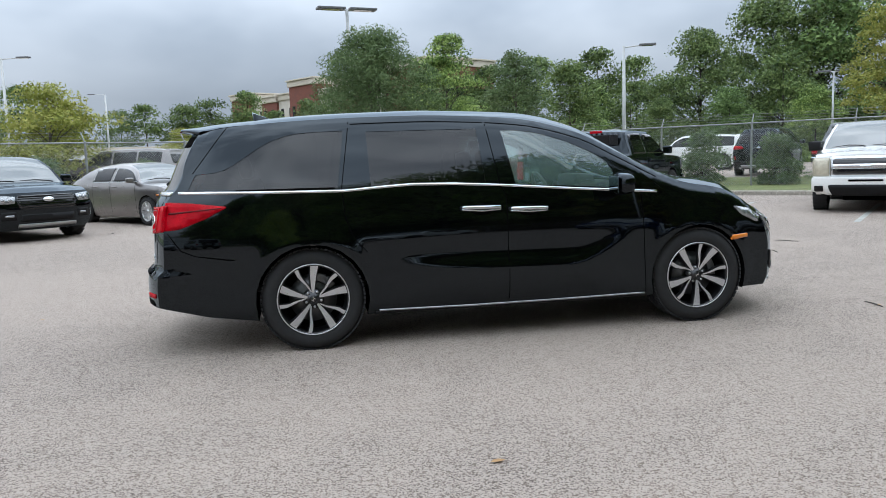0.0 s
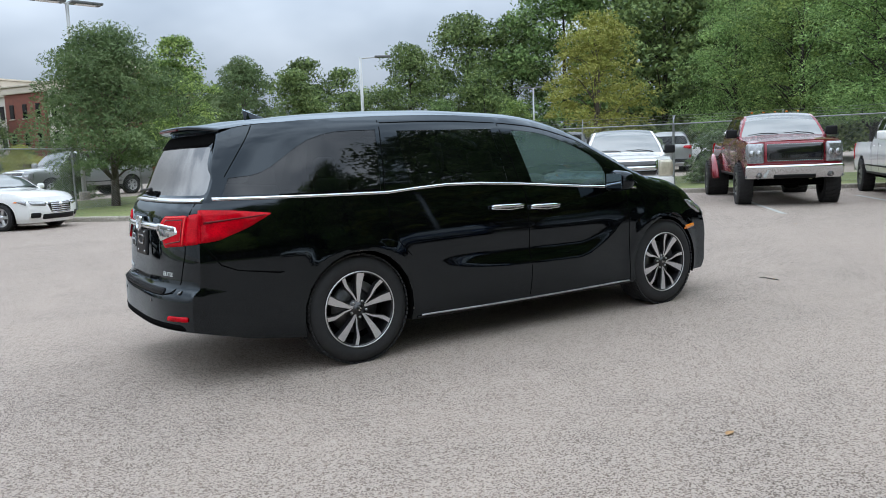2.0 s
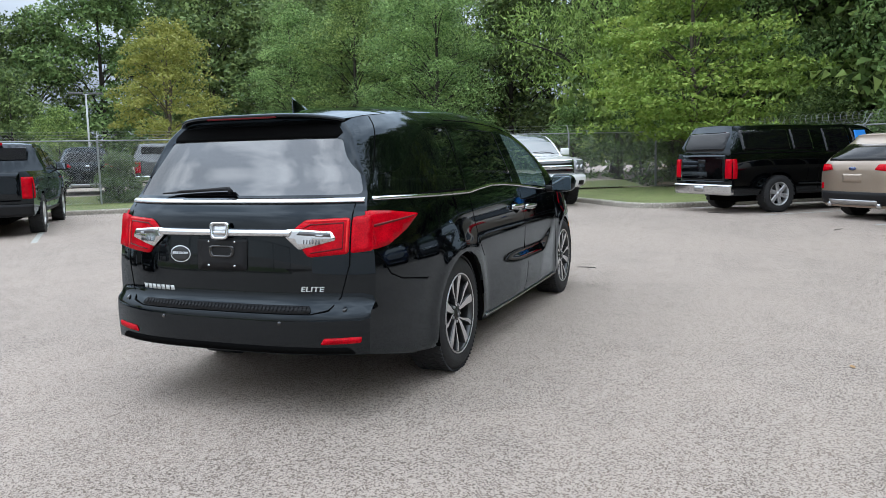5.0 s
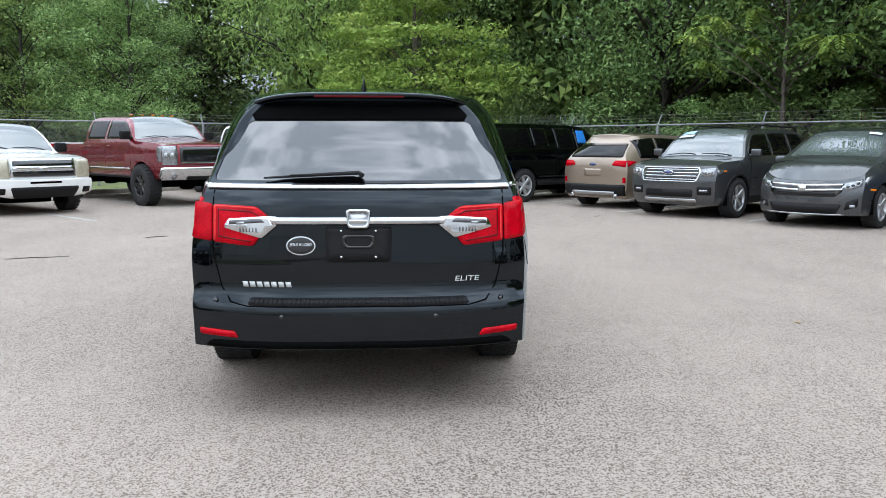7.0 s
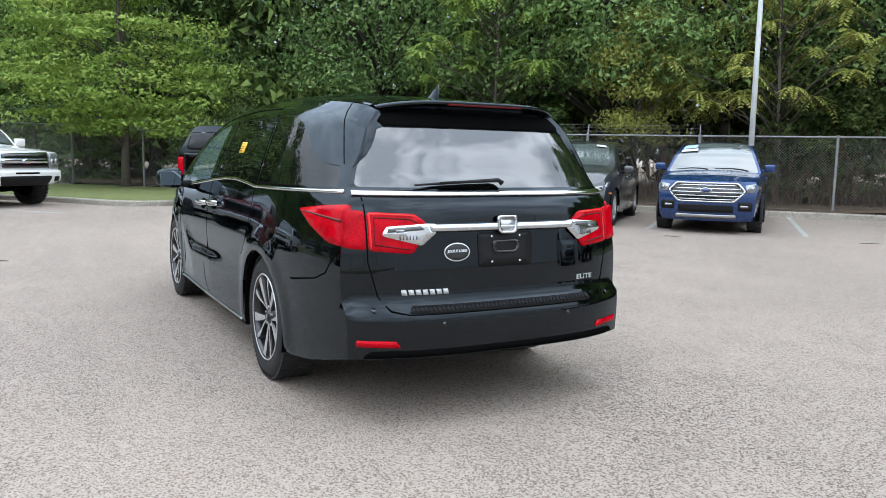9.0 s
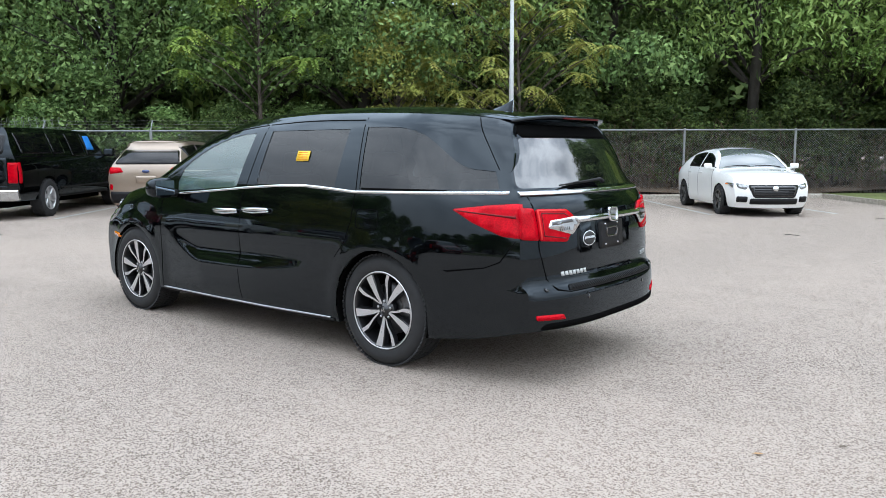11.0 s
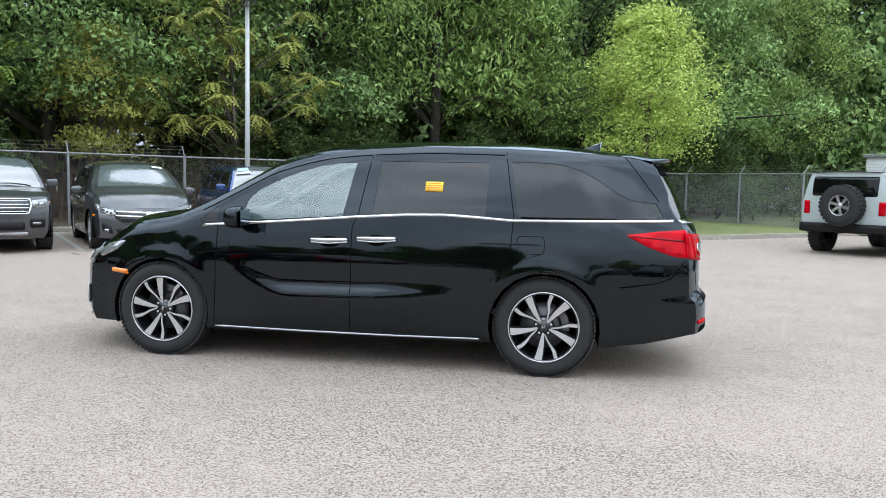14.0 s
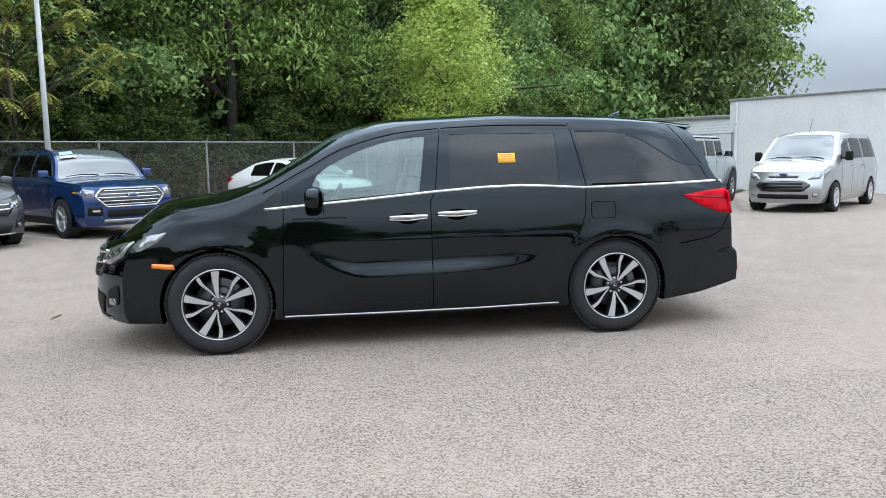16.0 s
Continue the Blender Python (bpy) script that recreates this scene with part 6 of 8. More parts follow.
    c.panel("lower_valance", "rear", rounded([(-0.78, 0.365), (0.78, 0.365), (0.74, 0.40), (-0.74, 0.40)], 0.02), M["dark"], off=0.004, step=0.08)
    # side: handles, lamps, mirrors, sills
    for sg in (1, -1):
        for x0, x1, z in ((-0.03, 0.27, 0.955), (-0.40, -0.09, 0.975)):
            xm = (x0 + x1) / 2
            c.panel("handle_cup", sg, ring(xm, z - 0.005, 0.085, 0.042, 20), M["dark"], off=0.002, depth=0.003, step=0.03)
            bow = lambda x, up, out: (x, sg * (s.Y(x, z) + 0.012 + out * math.sin(math.pi * clamp((x - x0) / (x1 - x0))) ** 0.5), z + up + (x - xm) * -0.02)
            xs = (x0, x0 + 0.02, x0 + 0.07, xm, x1 - 0.07, x1 - 0.02, x1)
            hd = part("door_handle", tube(bmesh.new(), [bow(x, 0.010, 0.026) for x in xs], [0.009, 0.014, 0.015, 0.015, 0.015, 0.014, 0.009], 10), M["chrome"], c.root, "chrome door handle", smooth=True)
            part("handle_lip", tube(bmesh.new(), [bow(x, -0.016 + 0.02 * abs(x - xm) / (x1 - x0), 0.022) for x in xs], [0.006, 0.007, 0.007, 0.007, 0.007, 0.007, 0.006], 8), M["chrome"], hd, smooth=True)
        c.panel("marker_lamp", sg, rounded([(1.79, 0.634), (1.955, 0.648), (1.95, 0.68), (1.80, 0.672)], 0.008), M["amber"], off=0.006, step=0.04, label="amber side marker")
        c.panel("headlight_side", sg, rounded([(1.99, 0.87), (1.83, 0.90), (1.90, 0.83), (2.05, 0.76), (2.085, 0.80)], 0.015), M["lens"], off=0.008, step=0.04)
        c.panel("door_track", sg, [(-1.31, 1.172), (-1.31, 1.16), (-2.0, 1.164), (-2.0, 1.176)], M["dark"], off=0.002, depth=0.004, step=0.08)
        c.panel("sill_trim", sg, [(1.06, 0.24), (1.06, 0.256), (-1.06, 0.256), (-1.06, 0.24)], M["trim"], off=0.006, depth=0.01, step=0.1)
        c.panel("bumper_line", sg, [(-2.02, 0.69), (-2.05, 0.682), (-2.3, 0.72), (-2.40, 0.76), (-2.49, 0.89), (-2.484, 0.89), (-2.395, 0.767), (-2.3, 0.727)], M["dark"], off=0.0015, depth=0.003, step=0.05)
        y = s.Y(0.8, 1.1)
        bm = bmesh.new()
        bmesh.ops.create_uvsphere(bm, u_segments=20, v_segments=12, radius=1.0)
        for v in bm.verts:
            p = v.co.copy()
            p = Vector([math.copysign(abs(a) ** 0.62, a) for a in p])
            v.co = Vector((0.80 + 0.062 * p.x + 0.02 * abs(p.y), sg * (y + 0.165) + 0.108 * p.y, 1.12 + 0.082 * p.z * (1 - 0.12 * sg * p.y)))
        mr = part("side_mirror", bm, c.paint, c.root, smooth=True)
        part("mirror_arm", tube(bmesh.new(), [(0.83, sg * (y - 0.02), 1.065), (0.82, sg * (y + 0.09), 1.075)], [0.035, 0.028], 8), M["trim"], mr, smooth=True)
        part("mirror_glass", boxed((0.006, 0.165, 0.118), (0.733, sg * (y + 0.165), 1.12), 0.002), M["mirror"], mr)
    if detail:
        c.panel("fuel_door_gap", 1, rounded([(-1.29, 0.905), (-1.49, 0.905), (-1.49, 1.035), (-1.29, 1.035)], 0.035), M["dark"], off=0.0015, depth=0.002, step=0.05, holes=[rounded([(-1.294, 0.909), (-1.486, 0.909), (-1.486, 1.031), (-1.294, 1.031)], 0.033)])
    # nose
    c.panel("grille", "front", rounded([(-0.5, 0.545), (0.5, 0.545), (0.6, 0.64), (0.56, 0.76), (-0.56, 0.76), (-0.6, 0.64)], 0.04), M["gloss"], off=0.006, step=0.06)
    for z, w in ((0.735, 0.034), (0.66, 0.03)):
        c.panel("grille_wing", "front", [(-0.6, z), (-0.3, z - 0.02), (0, z - 0.03), (0.3, z - 0.02), (0.6, z), (0.6, z + w * 0.7), (0.3, z + w - 0.02), (0, z + w - 0.03), (-0.3, z + w - 0.02), (-0.6, z + w * 0.7)], M["chrome"], off=0.018, depth=0.014, step=0.06)
    for k in range(4):
        z = 0.56 + 0.022 * k
        c.panel("grille_bar", "front", [(-0.5, z), (0.5, z), (0.5, z + 0.01), (-0.5, z + 0.01)], M["trim"], off=0.014, depth=0.008, step=0.1)
    badge(c, "front", 0.685, 0.07, 0.055, M["chrome"], 0.034)
    for sg in (1, -1):
        hl = c.panel("headlight", "front", rounded([(sg * y, z) for y, z in ((0.56, 0.665), (0.70, 0.665), (0.822, 0.73), (0.822, 0.835), (0.6, 0.765))], 0.02), M["lens"], off=0.014, step=0.04, label="clear angular headlight")
        for y, z in ((0.65, 0.712), (0.71, 0.735), (0.77, 0.765)):
            c.panel("lamp_cell", "front", ring(sg * y, z, 0.022, 0.018, 10), M["gloss"], off=0.019, depth=0.006, parent=hl)
    c.panel("lower_intake", "front", rounded([(-0.52, 0.27), (0.52, 0.27), (0.6, 0.43), (-0.6, 0.43)], 0.04), M["trim"], off=0.008)
    c.mirror_pair("fog_lamp_surround", "front", rounded([(0.62, 0.33), (0.79, 0.38), (0.80, 0.53), (0.66, 0.47)], 0.03), M["trim"], off=0.008)
    c.mirror_pair("fog_lamp", "front", quad(0.69, 0.37, 0.76, 0.42, 0.01), M["lens"], off=0.016)
    c.panel("chin_strip", "front", [(-0.6, 0.245), (0.6, 0.245), (0.64, 0.265), (-0.64, 0.265)], M["satin"], off=0.014)
    if not detail:
        c.panel("price_sheet", "top", [(0.55, 0.5), (0.64, 0.5), (0.64, 0.78), (0.55, 0.78)], M["paper"], off=0.024, depth=0.001)
        return
    # wiper
    pv = lifted(s.end(-1), 0.03)
    wp = part("rear_wiper", tube(bmesh.new(), [pv(-0.02, 1.195), pv(0.0, 1.215), pv(0.2, 1.205), pv(0.34, 1.2)], [0.015, 0.011, 0.008, 0.005], 8), M["trim"], c.root, smooth=True)
    part("wiper_blade", tube(bmesh.new(), [pv(0.02, 1.212) + Vector((0.012, 0, 0)), pv(0.25, 1.2) + Vector((0.014, 0, 0)), pv(0.47, 1.183) + Vector((0.012, 0, 0))], [0.006, 0.008, 0.005], 6), M["trim"], wp)
    # lettering and stickers
    lettering(c, "rear", -0.54, 0.70, "ELITE", 0.036, M["polepaint"], 0.003, stretch=1.5)
    for k in range(7):
        y = 0.575 - 0.036 * k
        c.panel("name_bar", "rear", [(y, 0.666), (y - 0.026, 0.666), (y - 0.020, 0.692), (y + 0.006, 0.692)], M["polepaint"], off=0.004, depth=0.003, step=0.02)
    st = c.panel("oval_sticker", "rear", ring(0.285, 0.872, 0.072, 0.047), M["paper"], off=0.0035, depth=0.001, step=0.02, label="oval black sticker with white rim")
    c.panel("sticker_field", "rear", ring(0.285, 0.872, 0.0665, 0.0415), M["ink"], off=0.0045, depth=0.001, step=0.02, parent=st)
    lettering(c, "rear", 0.285, 0.877, "JESUS IS LORD", 0.019, M["paper"], 0.006, parent=st, name="sticker_text", stretch=0.9)
    tg = c.panel("window_tag", 1, quad(-0.722, 1.342, -0.588, 1.414, 0.004), M["yellow"], off=0.003, depth=0.001, step=0.05, label="yellow paper tag on the window")
    for k in range(4):
        c.panel("tag_line", 1, [(-0.71 + 0.01 * (k % 2), 1.352 + 0.016 * k), (-0.60, 1.352 + 0.016 * k), (-0.60, 1.357 + 0.016 * k), (-0.71 + 0.01 * (k % 2), 1.357 + 0.016 * k)], M["amber"], off=0.0045, depth=0.001, step=0.1, parent=tg)
    # cabin
    part("headliner", sheet([(-2.1, -0.86), (0.42, -0.86), (0.42, 0.86), (-2.1, 0.86)], [], 0.12, lifted(s.top, -0.035), out=(0, 0, -1)), M["headliner"], c.root, smooth=True)
    for sg in (1, -1):
        c.panel("door_lining", sg, [(1.0, 0.5), (1.0, 1.04), (0.0, 1.10), (-1.2, 1.12), (-2.1, 1.12), (-2.1, 0.75), (-1.2, 0.75), (-1.0, 0.5)], M["seat"], off=-0.06, depth=0, step=0.15)
    part("cabin_floor", boxed((3.6, 1.5, 0.04), (-0.25, 0, 0.44), 0.01), M["dash"], c.root)
    bm = boxed((0.5, 1.66, 0.3), (1.12, 0, 0.95), 0.09)
    box(bm, (0.2, 0.5, 0.16), (0.98, 0.38, 1.09), 0.05)
    part("dashboard", bm, M["dash"], c.root, smooth=True)
    bm = bmesh.new()
    t = Matrix.Translation((0.66, 0.38, 1.02)) @ Matrix.Rotation(radians(66), 4, "Y")
    tube(bm, [t @ Vector((0.185 * math.cos(a), 0.185 * math.sin(a), 0)) for a in (2 * math.pi * k / 24 for k in range(25))], 0.016, 8)
    box(bm, (0.16, 0.14, 0.05), (0, 0, 0), 0.02, t)
    box(bm, (0.05, 0.36, 0.02), (0, 0, 0), 0.006, t)
    part("steering_wheel", bm, M["seat"], c.root, smooth=True)
    for x, y in ((0.28, 0.4), (0.28, -0.4), (-0.72, 0.42), (-0.72, -0.42)):
        seat(c, x, y)
    seat(c, -1.62, 0.0, 1.25)
    part("rear_mirror", boxed((0.03, 0.24, 0.07), (0.62, 0, 1.5), 0.012), M["gloss"], c.root)


def minivan(label, paintwork, group="", detail=True):
    s = van_shape()
    arches = [(1.5, 0.37, 0.405), (-1.5, 0.37, 0.405)]
    glazing = [VAN_WIN[k] for k in ("vent", "front", "slide", "quarter")]
    shield = rounded([(0.42, -0.86), (1.27, -0.88), (1.27, 0.88), (0.42, 0.86)], 0.1)
    c = Car("minivan", label, "minivan", s, paintwork, arches, 0.036 if detail else 0.12, group, glazing if detail else (), [shield], rearzb=0.36, rearhole=[TAIL_GLASS] if detail else ())
    # glazing
    for key, m in (("vent", "tint"), ("front", "clear"), ("slide", "tint"), ("quarter", "tint")):
        mm = M[m] if detail else M["pane"]
        for sg in (1, -1):
            c.panel({"vent": "vent_window", "front": "front_door_window", "slide": "sliding_door_window", "quarter": "quarter_window"}[key], sg, VAN_WIN[key], mm, off=-0.004 if detail else 0.003, depth=0, step=c.step).visible_shadow = not detail
    c.panel("windshield", "top", shield, M["clear"] if detail else M["shield"], off=-0.003, depth=0, step=c.step).visible_shadow = not detail
    # chrome belt line and sill strip
    for sg in (1, -1):
        c.strip("belt_moulding", sg, CHROME, 0.017, M["chrome"], label="chrome belt moulding", step=0.05)
        c.strip("sill_moulding", sg, [(1.04, 0.265), (0.3, 0.26), (-0.4, 0.26), (-1.03, 0.268)], 0.009, M["satin"], label="thin satin sill strip", off=0.012, step=0.03)
        # shut lines
        for line in ([(1.02, 1.04), (1.03, 0.74), (1.05, 0.27)], [(-0.155, 1.60), (-0.09, 1.15), (-0.05, 1.07), (-0.05, 0.29)], [(-1.18, 1.64), (-1.26, 1.17), (-1.245, 0.95), (-1.19, 0.80), (-1.10, 0.70)], [(-2.06, 1.62), (-2.30, 1.30)]):
            p = [(a - 0.003, b) for a, b in line] + [(a + 0.003, b) for a, b in line[::-1]]
            c.panel("shut_line", sg, p, M["dark"], off=0.0012, depth=0.004, step=0.06)
    for a, b in ((1.16, -0.15), (-0.17, -1.17)):
        xs = [a + (b - a) * i / 16 for i in range(17)]
        line = [(x, s.zs(x) - 0.05) for x in xs]
        for sg in (1, -1):
            c.strip("door_frame_gap", sg, line, 0.006, M["dark"], off=0.0012, depth=0.004, step=0.08)
    van_details(c, detail)
    return c


# ---- placing ----
hero = minivan("black glossy minivan with chrome belt line and machined alloy wheels", M["black"])
hero.wheels(3.0, 0.83, 0.371, 0.235, 0.256, 5, 0.225, style="two", spins=(62, 20, 14, 54))
hero.stand(0, 0, 0)


# ---- the parked vehicles ----
def suv_shape(L, hw, H, wb, fo, hood, belt, zb, cowl=1.2, rake=0.8, tail=0.35, nose=0.12, drop=0.06):
    xf, xr = wb / 2 + fo, wb / 2 + fo - L
    c, rf = xf - cowl, xf - cowl - rake
    return Shape(
        zs=[(xr + 0.15, H - 0.12 - drop), (xr + 0.5, H - 0.07 - drop * 0.4), ((xr + rf) / 2, H - 0.045), (rf, H - 0.08), (rf + rake * 0.55, hood + 0.05 + (H - hood) * 0.5), (c, hood + 0.01), (xf - 0.5, hood - 0.05), (xf - 0.2, hood - nose)],
        crown=[(xr, 0.02), (rf, 0.05), (c, 0.05), (xf - 0.5, 0.05), (xf - 0.25, 0.0)],
        wid=[(zb, hw - 0.09), (zb + 0.12, hw - 0.03), (0.62, hw - 0.012), (belt - 0.22, hw), (belt - 0.06, hw - 0.012), (belt, hw - 0.045)],
        belt=belt, tumble=0.34,
        front=[(zb, xf - 0.26), (zb + 0.2, xf - 0.17), (0.7, xf - 0.16), (hood - nose, xf - 0.24)],
        rear=[(zb, xr + 0.16), (0.45, xr + 0.09), (0.72, xr + 0.09), (belt - 0.1, xr + 0.1), (belt + 0.02, xr + 0.13), (H - 0.16, xr + tail)],
        bow=(0.17, 0.1), power=(2.6, 3.2), taper=((wb / 2 - 0.5, 0.1, 0.02), (-wb / 2 - 0.05, 0.09, 0.08)), zb=zb)


def sedan_shape(L, hw, H, wb, fo, hood, belt, zb, boot=1.0, tailup=0.0):
    xf, xr = wb / 2 + fo, wb / 2 + fo - L
    c = xf - 1.25
    return Shape(
        zs=[(xr + 0.12, boot - 0.06), (xr + 0.35, boot), (xr + 0.62, boot + 0.05), (xr + 1.35, H - 0.12), (xr + 2.0, H - 0.055), (c - 1.0, H - 0.07), (c - 0.5, (H + hood) / 2 + 0.08), (c, hood), (xf - 0.55, hood - 0.08), (xf - 0.2, hood - 0.22)],
        crown=[(xr, 0.02), (xr + 1.6, 0.05), (c - 1, 0.06), (c, 0.05), (xf - 0.5, 0.05), (xf - 0.25, -0.04)],
        wid=[(zb, hw - 0.08), (zb + 0.12, hw - 0.03), (0.55, hw - 0.01), (belt - 0.2, hw), (belt - 0.06, hw - 0.015), (belt, hw - 0.05)],
        belt=belt, tumble=0.48,
        front=[(zb, xf - 0.3), (0.4, xf - 0.22), (0.6, xf - 0.24), (hood - 0.22, xf - 0.34)],
        rear=[(zb, xr + 0.16), (0.5, xr + 0.1), (0.8, xr + 0.1), (boot - 0.06, xr + 0.16)],
        bow=(0.24, 0.12), power=(2.3, 2.8), taper=((wb / 2 - 0.5, 0.13, 0.02), (-wb / 2 - 0.05, 0.12, 0.1)), zb=zb)


def pickup_shape(L, hw, H, wb, fo, hood, belt, zb, bed, cab, rail, shell_top=0.0):
    """cab: x of the cab's back wall; rail: height of the bed's sides."""
    xf, xr = wb / 2 + fo, wb / 2 + fo - L
    c = xf - 1.38
    back = [(xr + 0.05, shell_top - 0.1), (xr + 0.25, shell_top - 0.05), (cab - 0.05, shell_top - 0.03), (cab + 0.05, H - 0.06)] if shell_top else [(xr + 0.05, rail), (cab - 0.06, rail), (cab + 0.04, rail + 0.05), (cab + 0.14, H - 0.09)]
    hollow = [(xr, 0.03), (cab, 0.04)] if shell_top else [(xr + 0.06, -0.02), (xr + 0.12, -0.3), (cab - 0.1, -0.3), (cab + 0.02, 0.02)]
    return Shape(
        zs=back + [(cab + 0.6, H - 0.045), (c - 0.72, H - 0.075), (c - 0.35, (H + hood) / 2 + 0.06), (c, hood + 0.01), (xf - 0.5, hood - 0.04), (xf - 0.1, hood - 0.1)],
        crown=hollow + [(c - 0.7, 0.05), (c, 0.05), (xf - 0.3, 0.04)],
        wid=[(zb, hw - 0.06), (zb + 0.15, hw - 0.02), (belt - 0.35, hw), (belt - 0.08, hw - 0.012), (belt, hw - 0.035)],
        belt=belt, tumble=0.3,
        front=[(zb, xf - 0.2), (zb + 0.2, xf - 0.1), (hood - 0.3, xf - 0.1), (hood - 0.1, xf - 0.14)],
        rear=[(zb, xr + 0.06), (zb + 0.4, xr + 0.03), (rail, xr + 0.04), ((shell_top or rail) + 0.02, xr + (0.3 if shell_top else 0.05))],
        bow=(0.1, 0.03), power=(3.0, 4.0), taper=((wb / 2 - 0.3, 0.05, 0.0), (-wb / 2 - 0.2, 0.02, 0.06)), zb=zb)


def crossover(label, colour, dims, look_, spokes=5, face=None):
    L, hw, H, wb, fo, hood, belt, zb, r = dims
    s = suv_shape(L, hw, H, wb, fo, hood, belt, zb, tail=look_.get("tail", 0.35), drop=look_.get("drop", 0.06))
    xf, xr = wb / 2 + fo, wb / 2 + fo - L
    ar = [(wb / 2, r, r + 0.045), (-wb / 2, r, r + 0.045)]
    ws = rounded([(xf - 1.22 - 0.74, -0.92), (xf - 1.24, -0.95), (xf - 1.24, 0.95), (xf - 1.22 - 0.74, 0.92)], 0.06)
    c = Car("suv", label, "suv", s, colour, ar, 0.1, tophole=[ws])
    c.panel("windshield", "top", ws, M["shield"], off=-0.003, depth=0, step=c.step)
    c.wipers(xf - 1.22)
    bp = -0.05
    c.glasshouse([(bp - 0.95, bp - 0.04), (bp + 0.04, wb / 2 - 0.42), (xr + 0.55, bp - 1.02)])
    c.panel("rear_window", "rear", rounded([(-hw * 0.76, belt + 0.05), (hw * 0.76, belt + 0.05), (hw * 0.64, H - 0.24), (-hw * 0.64, H - 0.24)], 0.06), M["pane"], off=0.005)
    c.panel("spoiler", "top", rounded([(s.xt, -0.9), (s.xt + 0.16, -0.9), (s.xt + 0.16, 0.9), (s.xt, 0.9)], 0.03), colour, off=0.02, depth=0.03)
    c.mirrors(wb / 2 - 0.5, belt + 0.06)
    c.handles((0.22, -0.85), belt - 0.12, colour)
    c.seams((wb / 2 - 0.47, -0.08, -wb / 2 + 0.42), 0.42)
    for sg in (1, -1):
        c.panel("sill_cladding", sg, [(-wb / 2 + r + 0.05, zb), (wb / 2 - r - 0.05, zb), (wb / 2 - r - 0.05, zb + 0.14), (-wb / 2 + r + 0.05, zb + 0.14)], M["trim"], off=0.012, depth=0.02)
        for x in (wb / 2, -wb / 2):
            a = [(x + (r + 0.04) * math.cos(t), r + (r + 0.04) * math.sin(t)) for t in (math.pi * k / 16 for k in range(17))]
            b = [(x + (r + 0.09) * math.cos(t), r + (r + 0.09) * math.sin(t)) for t in (math.pi * k / 16 for k in range(17))]
            if look_.get("clad", True):
                c.panel("arch_cladding", sg, a + b[::-1], M["trim"], off=0.01, depth=0.015)
    # nose
    g0, g1, gy = hood - look_.get("deep", 0.42), hood - 0.16, look_.get("wide", 0.56) * hw
    gm = (g0 + g1) / 2
    hexa = [(-gy * 0.72, g0), (gy * 0.72, g0), (gy, gm + 0.02), (gy * 0.8, g1), (-gy * 0.8, g1), (-gy, gm + 0.02)] if look_.get("hex") else [(-gy * 0.92, g0), (gy * 0.92, g0), (gy, gm + 0.03), (gy * 0.95, g1), (-gy * 0.95, g1), (-gy, gm + 0.03)]
    rim = [(y * 1.05, gm + (z - gm) * 1.14) for y, z in hexa]
    gr = c.panel("grille", "front", rounded(hexa, 0.04), M["gloss"], off=0.008)
    if look_.get("barmat", "chrome") == "chrome":
        c.panel("grille_surround", "front", rounded(rim, 0.04), M["chrome"], off=0.016, depth=0.02, parent=gr, holes=[rounded(hexa, 0.04)])
    n = look_.get("bars", 4)
    for k in range(n):
        z = g0 + (g1 - g0) * (k + 0.5) / n
        f = 1 - (0.28 if look_.get("hex") else 0.08) * abs(z - gm) / (g1 - gm)
        h = (g1 - g0) / n * 0.12
        c.panel("grille_bar", "front", [(-gy * f, z - h), (gy * f, z - h), (gy * f, z + h), (-gy * f, z + h)], M[look_.get("barmat", "chrome")], off=0.02, depth=0.018, step=0.12, parent=gr)
    badge(c, "front", gm + 0.03, 0.10, 0.042, M["chrome"], 0.042)
    badge(c, "front", gm + 0.03, 0.088, 0.033, M["navy"] if look_.get("oval") else M["chrome"], 0.045)
    c.lamp([(gy * 1.06, g1 - 0.15), (hw * 0.86, g1 - 0.15), (hw * 0.88, g1 + 0.01), (gy * 1.0, g1 - 0.02)], [(gy * 1.06 + (hw * 0.86 - gy * 1.06) * f, g1 - 0.08) for f in (0.25, 0.7)], None, 0.045, 0.04)
    for sg in (1, -1):
        x = s.front(g1 - 0.1)
        c.panel("headlight_side", sg, rounded([(x - 0.24, g1 - 0.05), (x - 0.02, g1 - 0.12), (x - 0.02, g1 - 0.02)], 0.02), M["lens"], off=0.01)
        c.panel("marker_lamp", sg, quad(x - 0.3, g1 - 0.07, x - 0.2, g1 - 0.04, 0.01), M["amber"], off=0.012)
    c.panel("lower_intake", "front", quad(-hw * 0.5, zb + 0.16, hw * 0.5, zb + 0.3), M["trim"], off=0.006)
    c.panel("skid_plate", "front", quad(-hw * 0.55, zb + 0.05, hw * 0.55, zb + 0.12, 0.02), M["satin"], off=0.012)
    c.mirror_pair("fog_lamp_surround", "front", quad(hw * 0.58, zb + 0.2, hw * 0.83, zb + 0.36), M["trim"], off=0.008)
    c.mirror_pair("fog_lamp", "front", quad(hw * 0.62, zb + 0.26, hw * 0.76, zb + 0.30, 0.01), M["lens"], off=0.016)
    # tail
    c.mirror_pair("tail_lamp", "rear", rounded([(hw * 0.52, belt - 0.12), (hw * 0.86, belt - 0.16), (hw * 0.86, belt - 0.02), (hw * 0.6, belt - 0.02)], 0.03), M["red"], off=0.012)
